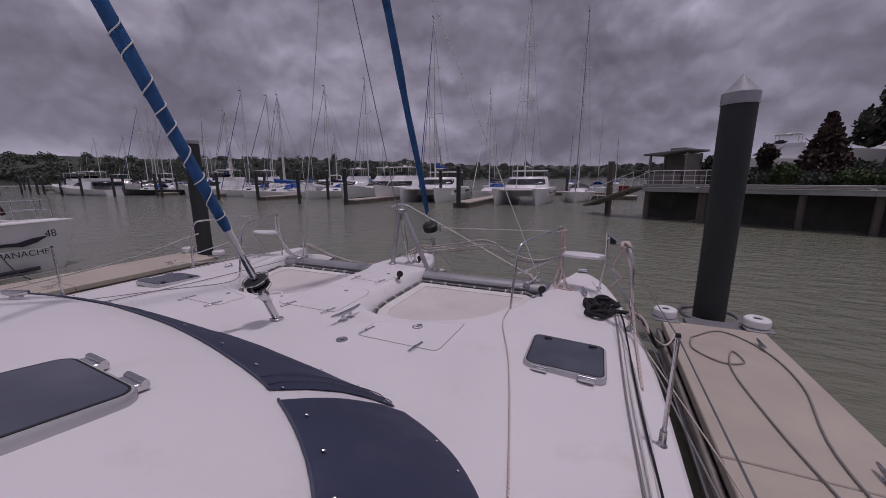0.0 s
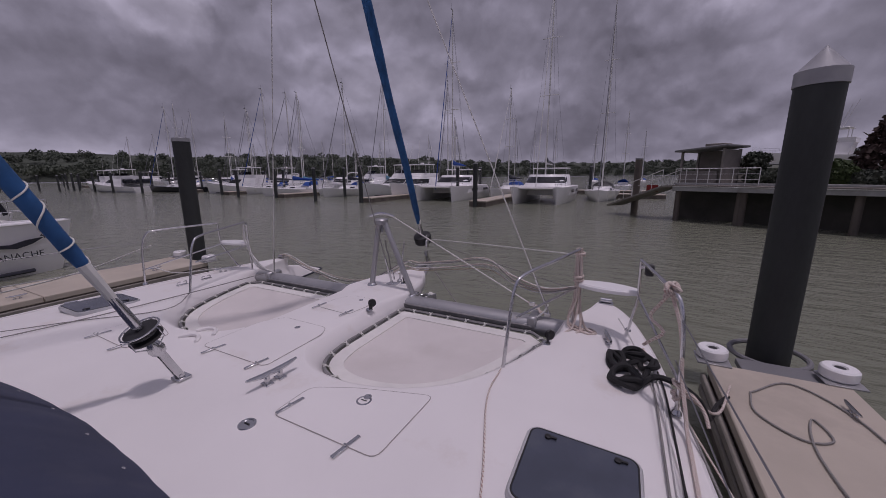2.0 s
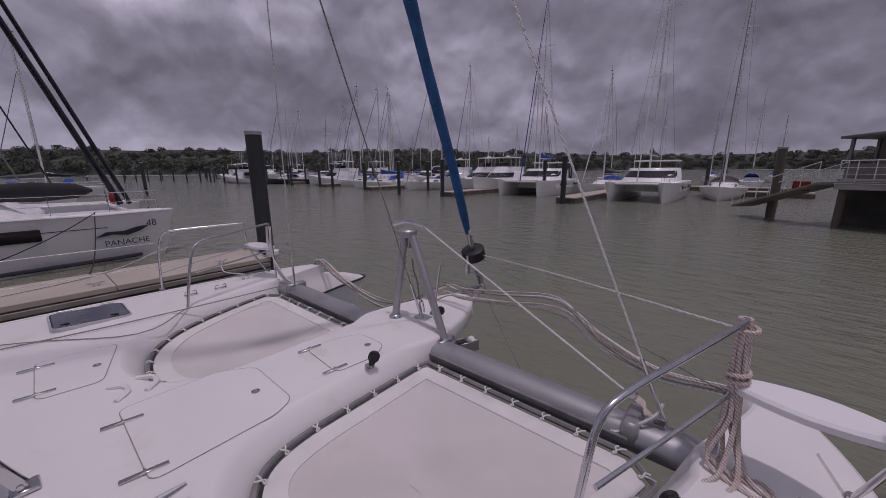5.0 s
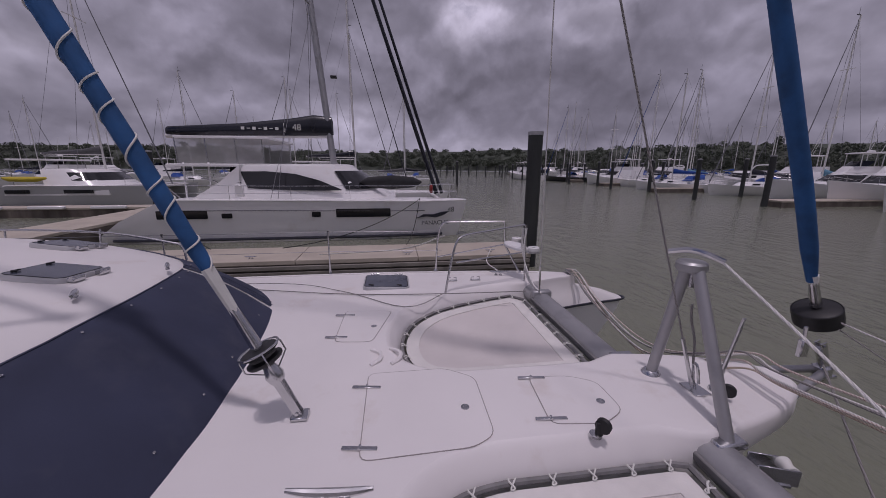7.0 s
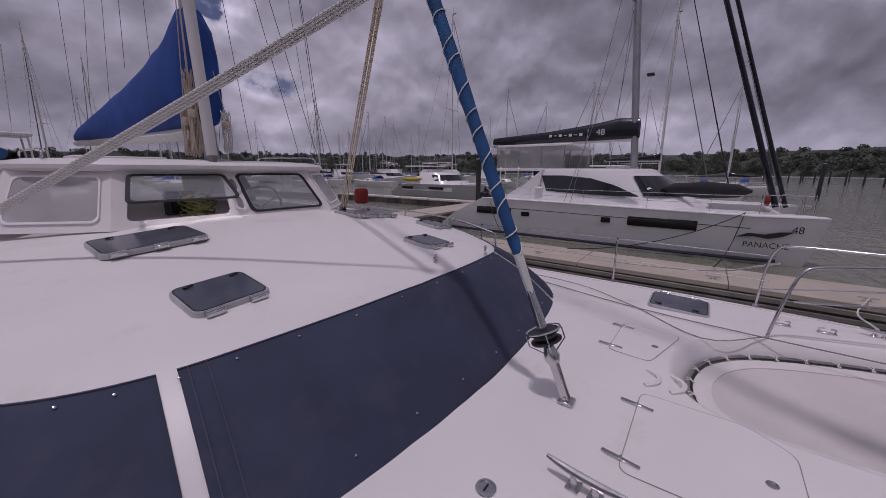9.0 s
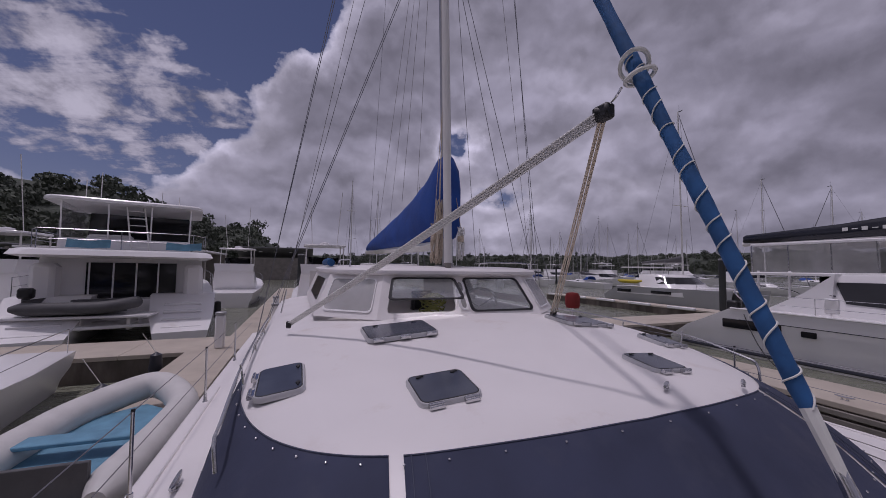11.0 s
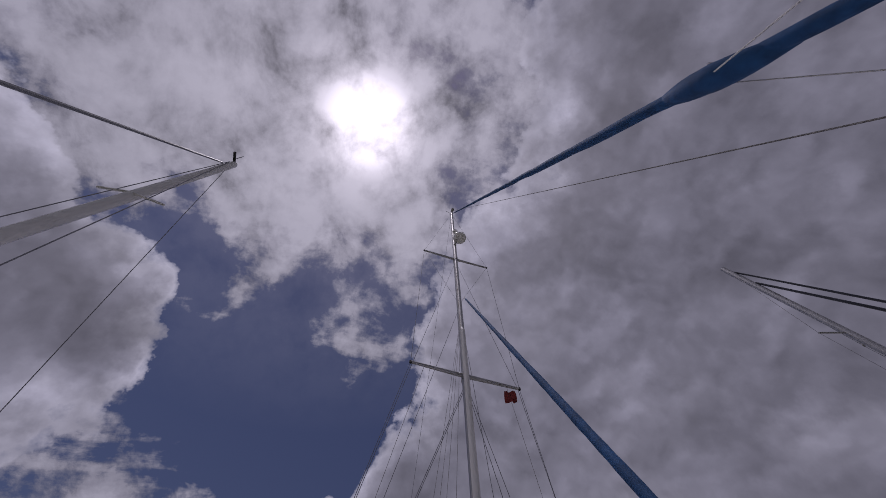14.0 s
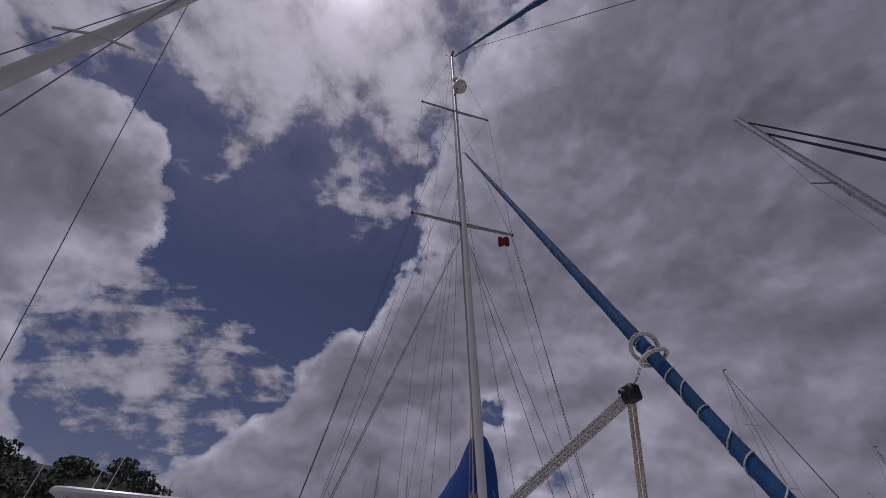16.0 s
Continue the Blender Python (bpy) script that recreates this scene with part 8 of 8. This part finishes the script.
for ax, az in ((-1.3, 7.4), (-1.8, 7.0), (1.6, 6.6)):
    part("aerial", Shell().tube([(ax, -1.8, 5.85), (ax, -1.8, az)], 0.02, 5), ALLOY_WHITE, pc)
for s in (1, -1):
    part("side_rail", rail_loop([(s * 3.1, -4.4, 1.95), (s * 3.15, -2, 2.0), (s * 3.15, 1, 2.05), (s * 2.9, 4, 2.2)], 0.7, 0.015), STEEL, pc)
    part("fender", Shell().lathe([(0, -0.45), (0.14, -0.4), (0.16, 0), (0.14, 0.4), (0, 0.45)], 12, pose(s * 3.42, -2.6, 0.95)), BLACK, pc)


def inflatable(L, w, at, mat, label, floor, motor=True):
    b = thing("inflatable_dinghy", label, "dinghy", at)
    pts = smooth_line([(-w / 2, -L / 2, 0.25), (-w / 2, 0, 0.25), (-w * 0.42, L * 0.3, 0.28), (0, L / 2, 0.40), (w * 0.42, L * 0.3, 0.28), (w / 2, 0, 0.25), (w / 2, -L / 2, 0.25)], 6)
    r = [0.22 * (0.45 if i in (0, len(pts) - 1) else 1) for i in range(len(pts))]
    part("tube", Shell().tube(pts, r, 14), mat, b)
    part("floor", Shell().slab([(w * 0.42, -L * 0.46), (w * 0.42, 0.0), (w * 0.3, L * 0.3), (0, L * 0.42), (-w * 0.3, L * 0.3), (-w * 0.42, 0), (-w * 0.42, -L * 0.46)], 0.05, 0.16), floor, b)
    part("thwart", Shell().box((0, -L * 0.1, 0.36), (w * 0.8, 0.3, 0.05), 0.015), floor, b)
    part("transom", Shell().box((0, -L * 0.43, 0.32), (w * 0.8, 0.05, 0.45), 0.01), GREY_RIB, b)
    if motor:
        part("outboard", Shell().box((0, -L * 0.5, 0.75), (0.3, 0.42, 0.38), 0.1).box((0, -L * 0.5, 0.3), (0.14, 0.2, 0.7), 0.04), BLACK, b, "black outboard motor")
    return b


inflatable(3.2, 1.4, pose(9.85, -14.55, 1.35, 0, 0, 88), GREY_RIB, "grey inflatable dinghy on the power catamaran's stern davits", GREY_RIB)
inflatable(3.3, 1.5, pose(4.72, -3.35, 0.70, 0, 0, 177), WHITE_RIB, "white inflatable tender with a blue interior on the pontoon", SKYBLUE, False)
dv = thing("davit_platform", "white transom platform under the grey dinghy", "platform")
part("board", Shell().box((9.85, -14.5, 1.26), (4.4, 1.2, 0.10), 0.03), GEL_GLOSS, dv)
for x in (8.4, 9.85, 11.3):
    part("bracket", Shell().box((x, -14.75, 0.98), (0.12, 0.8, 0.55), 0.03), GEL_GLOSS, dv)
# white monohull alongside the starboard pontoon's far side
sb = yacht(13.5, GEL_GLOSS, NAVY, "white sailing yacht on the far side of the starboard pontoon", pose(9.05, -2.35, 0, 0, 0, 0), 14.9, thick=0.17)
lettering("ai", 0.55, RED, sb, Matrix.Translation((-2.06, -1.2, 0.35)) @ Matrix(((0, 0, -1), (-1, 0, 0), (0, 1, 0))).to_4x4(), "red letters on the topsides")
for k in range(3):
    f = thing("hull_fender", "round dark fender between the hull and the pontoon", "fender", group="hull fenders")
    part("bag", Shell().lathe([(0, -0.38), (0.12, -0.34), (0.15, 0), (0.12, 0.34), (0.03, 0.4), (0, 0.42)], 12, pose(5.60, -8.2 + 2.6 * k, 0.62)), STRIPE, f)
    part("lanyard", Shell().tube([(5.60, -8.2 + 2.6 * k, 1.0), (5.9, -8.2 + 2.6 * k, 1.5)], 0.008, 5), ROPE_WHITE, f)
for x, y in ((4.55, -9.9), (3.2, -12.4), (3.4, -16)):
    p = thing("power_pedestal", "white power pedestal on the pontoon", "pedestal", group="power pedestals")
    part("body", Shell().box((x, y, 1.2), (0.26, 0.22, 1.0), 0.04), GEL_GLOSS, p)
    part("lamp_head", Shell().box((x, y, 1.74), (0.28, 0.24, 0.10), 0.03), ALLOY, p)
pile(2.4, -29, 0.25, 4.2, "dark pile beside the pontoon astern", cone=False)
motor_yacht(12, "white motor cruiser with an inflatable on its transom astern", pose(0.9, -24.5, 0, 0, 0, 180))
inflatable(2.6, 1.3, pose(0.9, -17.9, 1.0, 0, 0, 90), WHITE_RIB, "white inflatable on a stern platform", WHITE_RIB, False)
for x, y in ((7.5, -34), (12.5, -30), (15.5, -22)):
    motor_yacht(11.5, "white motor cruiser moored beyond the power catamaran", pose(x, y, 0, 0, 0, 180))
for k in range(7):
    x = 12 + 4.2 * k
    sh_roof = thing("boat_shed", "open boat shed with a pale roof behind the berths", "shed", group="boat sheds")
    part("roof", Shell().box((x, -38, 4.4 + 0.2 * (k % 2)), (4.0, 9, 0.14), 0.03), GEL_GLOSS if k % 2 == 0 else ROOF_GREY, sh_roof)
    for dx in (-1.8, 1.8):
        part("post", Shell().box((x + dx, -33.8, 2.2), (0.16, 0.16, 4.4), 0.02), TIMBER, sh_roof)
    part("wall", Shell().box((x, -42, 2.2), (4.0, 0.15, 4.4), 0.02), WALL_GREY, sh_roof)
wf = thing("wharf_shed", "long low grey-roofed boathouse on the shore astern", "building")
part("roof", Shell().loft([[(0, -92, 5.0), (16, -92, 5.0), (16, -86, 7.2), (0, -86, 7.2)], [(0, -92, 5.2), (16, -92, 5.2), (16, -86, 7.4), (0, -86, 7.4)]]), ROOF_GREY, wf)
part("wall", Shell().box((8, -89, 2.5), (15, 5, 5), 0.05), WALL_GREY, wf)
for k in range(5):
    part("skylight", Shell().box((1.8 + 3.1 * k, -88.9, 6.36), (0.7, 5.2, 0.06), 0.01, Matrix.Translation((0, 0, 0))), ALLOY_WHITE, wf)

# ---- wharf and bank to the right of the channel ----
FACE = [(5.7, 29.0), (8.8, 27.4), (15.3, 24.2), (24.0, 19.9), (34.0, 15.0)]
wharf = thing("wharf", "weathered wharf with a pale concrete edge on piles", "wharf", kind="structure")
WZ = 2.30
for (x0, y0), (x1, y1) in zip(FACE, FACE[1:]):
    a, b = Vector((x0, y0)), Vector((x1, y1))
    L = (b - a).length
    d = (b - a).normalized()
    nn = Vector((-d.y, d.x))
    m = Matrix.Translation((*a, 0)) @ Matrix(((d.x, nn.x, 0), (d.y, nn.y, 0), (0, 0, 1))).to_4x4()
    part("fascia", Shell().box((L / 2, 0.06, WZ - 0.20), (L, 0.14, 0.30), 0.02, m), FASCIA, wharf, "pale fascia beam")
    part("kerb", Shell().box((L / 2, 0.2, WZ + 0.12), (L, 0.18, 0.12), 0.02, m), FASCIA, wharf)
    part("pipe", Shell().tube([m @ Vector((0, -0.06, WZ - 0.05)), m @ Vector((L, -0.06, WZ - 0.05))], 0.03, 6), ALLOY_WHITE, wharf)
    for k in range(int(L / 0.22)):
        part("deck_plank", Shell().box((0.11 + 0.22 * k, 1.6, WZ), (0.205, 3.4, 0.06), 0.008, m), TIMBER, wharf)
    for k in range(max(1, int(L / 4.5)) + 1):
        px = min(L, 0.2 + 4.5 * k)
        for dy, tp in ((0.5, WZ - 0.1), (2.8, WZ - 0.1)):
            part("pile", Shell().tube([m @ Vector((px, dy, -1)), m @ Vector((px, dy, tp))], 0.17, 10), PILE_WOOD, wharf)
    part("seawall", Shell().box((L / 2, 2.1, 0.7), (L + 1.0, 0.3, 2.9), 0.05, m), SEAWALL, wharf, "dark sea wall behind the piles")
rows = []
for q, zz in ((3.3, WZ), (7.0, 3.0), (12, 3.3), (60, 3.5), (240, 4.0)):
    ring = []
    for i, (x, y) in enumerate(FACE):
        k = 0.25 * i / 4
        ring.append((x + q * (0.66 + k * 0.1), y + q * 0.75 + (0.3 if i else 0), zz + (0.15 * noise.noise((x * 0.3, y * 0.3, q)))))
    rows.append(ring)
solid("bank", Shell().loft(rows, closed=False, cap=False), BANK, "planted earth bank and boatyard ground behind the wharf", "ground", kind="structure")
# gangway and kiosk
gw = thing("gangway", "sloping gangway with steel railings from the wharf to the pontoon", "gangway")
GA, GB = Vector((5.6, 29.2, WZ)), Vector((2.3, 32.6, 0.72))
gs = Vector((0.55, 0.55, 0))
part("ramp", Shell().loft([[p - gs, p + gs, p + gs - Vector((0, 0, 0.12)), p - gs - Vector((0, 0, 0.12))] for p in (GA, GB)]), TIMBER, gw)
for o in (-1, 1):
    part("rail", Shell().tube([GA + gs * o + Vector((0, 0, 1.0)), GB + gs * o + Vector((0, 0, 1.0))], 0.025, 6), ALLOY_WHITE, gw)
    for k in range(7):
        p = GA.lerp(GB, k / 6) + gs * o
        part("baluster", Shell().tube([p, p + Vector((0, 0, 1.0))], 0.02, 5), ALLOY_WHITE, gw)
part("sign_panel", Shell().box((4.6, 29.9, 2.05), (0.7, 0.05, 0.5), 0.01), RED, gw, "red notice panel on the railing")
rl2 = thing("wharf_railing", "pale steel railing along the wharf edge", "railing")
RA, RB = Vector((5.8, 29.1, WZ)), Vector((9.6, 27.15, WZ))
for h in (1.05, 0.72, 0.40):
    part("rail", Shell().tube([RA + Vector((0, 0, h)), RB + Vector((0, 0, h))], 0.024 if h > 1 else 0.012, 6), ALLOY_WHITE, rl2)
for k in range(8):
    p = RA.lerp(RB, k / 7)
    part("post", Shell().tube([p, p + Vector((0, 0, 1.05))], 0.024, 5), ALLOY_WHITE, rl2)
ks = thing("kiosk", "small open-sided timber pavilion with a flat skillion roof", "pavilion")
part("roof", Shell().box((0, 0, 0), (3.1, 2.8, 0.13), 0.03, pose(7.75, 30.4, 4.62, 0, -4, -35)), ROOF_GREY, ks)
part("roof_box", Shell().box((0, 0, 0), (1.1, 1.0, 0.24), 0.03, pose(8.1, 30.4, 4.82, 0, 0, -35)), WALL_GREY, ks)
km = pose(7.75, 30.4, 0, 0, 0, -35)
for x, y in ((-1.2, -1.0), (1.2, -1.0), (-1.2, 1.0), (1.2, 1.0)):
    part("post", Shell().box((x, y, 3.42), (0.14, 0.14, 2.3), 0.02, km), TIMBER, ks)
part("wall", Shell().box((0.0, 1.05, 3.42), (2.3, 0.1, 2.2), 0.02, km).box((1.2, 0, 3.42), (0.1, 1.9, 2.2), 0.02, km), WALL_GREY, ks)
part("counter", Shell().box((-0.1, -1.0, 2.75), (2.2, 0.3, 0.9), 0.03, km), WALL_GREY, ks)
# boats on the hard
for x, y, L, a in ((25.5, 68, 13.5, 62), (31.5, 52, 14, 55), (42, 62, 16, 75)):
    motor_yacht(L, "white motor yacht standing ashore in the boatyard", pose(x, y, 4.0, 0, 0, a))
    cr = thing("boat_cradle", "steel cradle under a boat ashore", "cradle", group="boat cradles")
    for dx in (-3, 0, 3):
        part("prop", Shell().box((x + dx * 0.5, y, 3.75), (0.4, 1.8, 1.0), 0.05), ALLOY, cr)


# ---- planting ----
def clump(sh, rndm, c, rx, rz, n, size):
    """Leaf sprays scattered in an uneven crown."""
    for _ in range(n):
        while True:
            p = Vector((rndm.uniform(-1, 1), rndm.uniform(-1, 1), rndm.uniform(-1, 1)))
            if 0.25 < p.length < 1:
                break
        p = p.normalized() * (0.55 + 0.5 * abs(noise.noise(p * 2.1 + Vector(c) * 0.37)) + 0.2 * rndm.random())
        q = Vector((c[0] + p.x * rx, c[1] + p.y * rx, c[2] + p.z * rz))
        s = size * rndm.uniform(0.6, 1.5)
        u = Vector((rndm.uniform(-1, 1), rndm.uniform(-1, 1), rndm.uniform(-0.6, 0.8))).normalized()
        v = u.orthogonal().normalized() * s
        w = u.cross(v).normalized() * s * rndm.uniform(0.5, 1.0)
        sh.add([q - v, q - v * 0.3 + w, q + v * 0.9 + w * 0.4, q + v * 0.5 - w], [(0, 1, 2, 3)])


def tree(name, x, y, z, h, r, mat, label, seed, conifer=False, leaf=0.35, n=420):
    rn = random.Random(seed)
    t = thing(name, label, "tree", pose(x, y, z), "trees by the wharf")
    tr = Shell().tube(smooth_line([(0, 0, -0.4), (0.05 * h, 0.02 * h, h * 0.35), (0.02 * h, -0.02 * h, h * 0.85)], 4), [0.05 * h * (1 - k / 9.5) for k in range(9)], 8)
    part("trunk", tr, BARK, t)
    lm = Shell()
    for k in range(6):
        a, zz = rn.uniform(0, 6.28), h * rn.uniform(0.3, 0.7)
        lm.tube([(0.03 * h, 0, zz), (math.cos(a) * r * 0.5, math.sin(a) * r * 0.5, zz + h * 0.12), (math.cos(a) * r * 0.8, math.sin(a) * r * 0.8, zz + h * 0.2)], [0.018 * h, 0.011 * h, 0.004 * h], 6)
    part("limb", lm, BARK, t)
    cr = Shell()
    if conifer:
        for k in range(12):
            q = k / 11
            for j in range(7):
                a = j * 0.9 + k
                rr = r * (1 - q) + 0.15
                clump(cr, rn, (math.cos(a) * rr * 0.7, math.sin(a) * rr * 0.7, h * (0.2 + 0.8 * q)), rr * 0.35, h * 0.03, n // 84 + 2, leaf)
    else:
        for k in range(9):
            a, rr = rn.uniform(0, 6.28), r * rn.uniform(0.1, 0.62)
            clump(cr, rn, (math.cos(a) * rr, math.sin(a) * rr, h * rn.uniform(0.45, 0.9)), r * rn.uniform(0.3, 0.5), h * rn.uniform(0.12, 0.2), n // 9, leaf)
    part("crown", cr, mat, t)
    return t


tree("tree", 15.0, 28.6, 2.5, 3.9, 1.30, LEAF_RED, "dark bronze-leaved tree on the wharf bank", 1, True, n=2600, leaf=0.13)
tree("tree", 12.7, 29.4, 2.5, 2.6, 0.75, LEAF_RED, "small reddish tree on the bank", 2, n=1300, leaf=0.10)
tree("tree", 18.2, 27.6, 2.5, 3.4, 1.4, LEAF, "dark broad tree above the wharf", 3, n=1500, leaf=0.13)
tree("tree", 26.5, 46.0, 3.3, 7.6, 3.4, LEAF, "tall dark tree beyond the boatyard", 4, n=2600, leaf=0.30)
tree("tree", 32.0, 44.0, 3.3, 9.5, 4.4, LEAF, "tall dark tree beyond the boatyard", 5, n=2600, leaf=0.34)
tree("tree", 10.2, 30.5, 2.4, 1.9, 1.1, LEAF, "small tree by the pavilion", 6, n=1000, leaf=0.12)
for k, (x, y, h, r, mt) in enumerate(((12.5, 25.2, 1.3, 0.75, LEAF_LIGHT), (11.3, 27.2, 0.9, 1.1, LEAF), (10.2, 28.4, 0.8, 1.0, LEAF), (13.6, 25.0, 0.8, 1.0, LEAF), (14.9, 24.0, 0.9, 0.9, LEAF_LIGHT), (12.3, 28.0, 1.2, 1.3, LEAF), (16.2, 22.8, 1.0, 1.0, LEAF_LIGHT), (13.8, 27.4, 1.3, 1.3, LEAF), (17.6, 21.6, 1.0, 1.1, LEAF), (15.9, 25.9, 1.4, 1.2, LEAF))):
    s = Shell()
    clump(s, random.Random(40 + k), (0, 0, h * 0.5), r, h * 0.6, 1500, 0.075)
    sb2 = thing("shrub", "rounded green shrub on the wharf bank" if mt is LEAF_LIGHT else "dark low shrub on the wharf bank", "shrub", pose(x + 0.3, y + 2.0, 2.35), "shrubs on the bank")
    part("foliage", s, mt, sb2)

# ---- far hills and woods ----
# bearing in degrees (clockwise from ahead), distance, height of the wooded skyline
SKYLINE = [(-112, 420, 23), (-100, 400, 22), (-90, 380, 21), (-78, 330, 20), (-74, 320, 21), (-66, 310, 20), (-56, 300, 20), (-44, 290, 20), (-36, 300, 20), (-28, 330, 20), (-16, 420, 18), (-4, 520, 19), (5, 560, 21), (12, 520, 21), (22, 420, 22), (32, 300, 20), (45, 200, 22), (90, 160, 30), (130, 150, 36), (148, 135, 34), (155, 130, 32), (160, 140, 30), (164, 165, 28), (168, 170, 24), (173, 170, 25), (176, 260, 18), (180, 420, 18), (184, 480, 20), (196, 500, 24), (212, 480, 24), (228, 460, 24), (248, 420, 26)]
HILLR = []


def skyline(b):
    for p, q in zip(SKYLINE, SKYLINE[1:]):
        if b <= q[0]:
            break
    k = min(1, max(0, (b - p[0]) / (q[0] - p[0])))
    return p[1] + (q[1] - p[1]) * k, p[2] + (q[2] - p[2]) * k


rings = [[], [], [], []]
for i in range(361):
    b = -112 + i
    d, h = skyline(b)
    h *= 1 + 0.10 * noise.noise((b * 0.09, 2.0, 0.0))
    s, c = math.sin(radians(b)), math.cos(radians(b))
    for ring, dd, zz in zip(rings, (-12, 6, 40, 160), (0.3, 0.52, 0.93, 0.96)):
        ring.append(((d + dd) * s, (d + dd) * c, h * zz if zz > 0.31 else 0.4))
solid("hillside", Shell().loft(rings, closed=False, cap=False), HILL, "low dark wooded hills round the harbour", "hills", kind="structure", sharp=80)
woods = Shell()
rn = random.Random(77)
b = -112.0
while b < 248:
    d, h = skyline(b)
    h *= 1 + 0.10 * noise.noise((b * 0.09, 2.0, 0.0))
    step = math.degrees(5.0 / d)
    seen = -112 < b < 42 or b > 140
    for row in range((6 if b > 140 and b < 176 else 5) if seen else 1):
        bb = radians(b + rn.uniform(-0.5, 0.5) * step)
        dd = d + (-9, 0, 10, 24, 38, 30)[row] + rn.uniform(-5, 5)
        th = rn.uniform(0.75, 1.15)
        top = h * (0.46, 0.62, 0.78, 0.90, 0.98, 0.97)[row] * th
        hgt = min(top, rn.uniform(5, 8))
        wdt = rn.uniform(3.0, 5.4)
        if rn.random() < 0.03:
            top, hgt, wdt = top + 3, hgt + 3, 2.2
        for _ in range(4):
            clump(woods, rn, (dd * math.sin(bb) + rn.uniform(-1.5, 1.5), dd * math.cos(bb) + rn.uniform(-1.5, 1.5), top - hgt * rn.uniform(0.22, 0.7)), wdt * 0.85, hgt * 0.34, 56, 0.52)
    b += step
solid("woodland", woods, LEAF, "dense dark native woodland along the shore and hills", "woodland", kind="stuff")
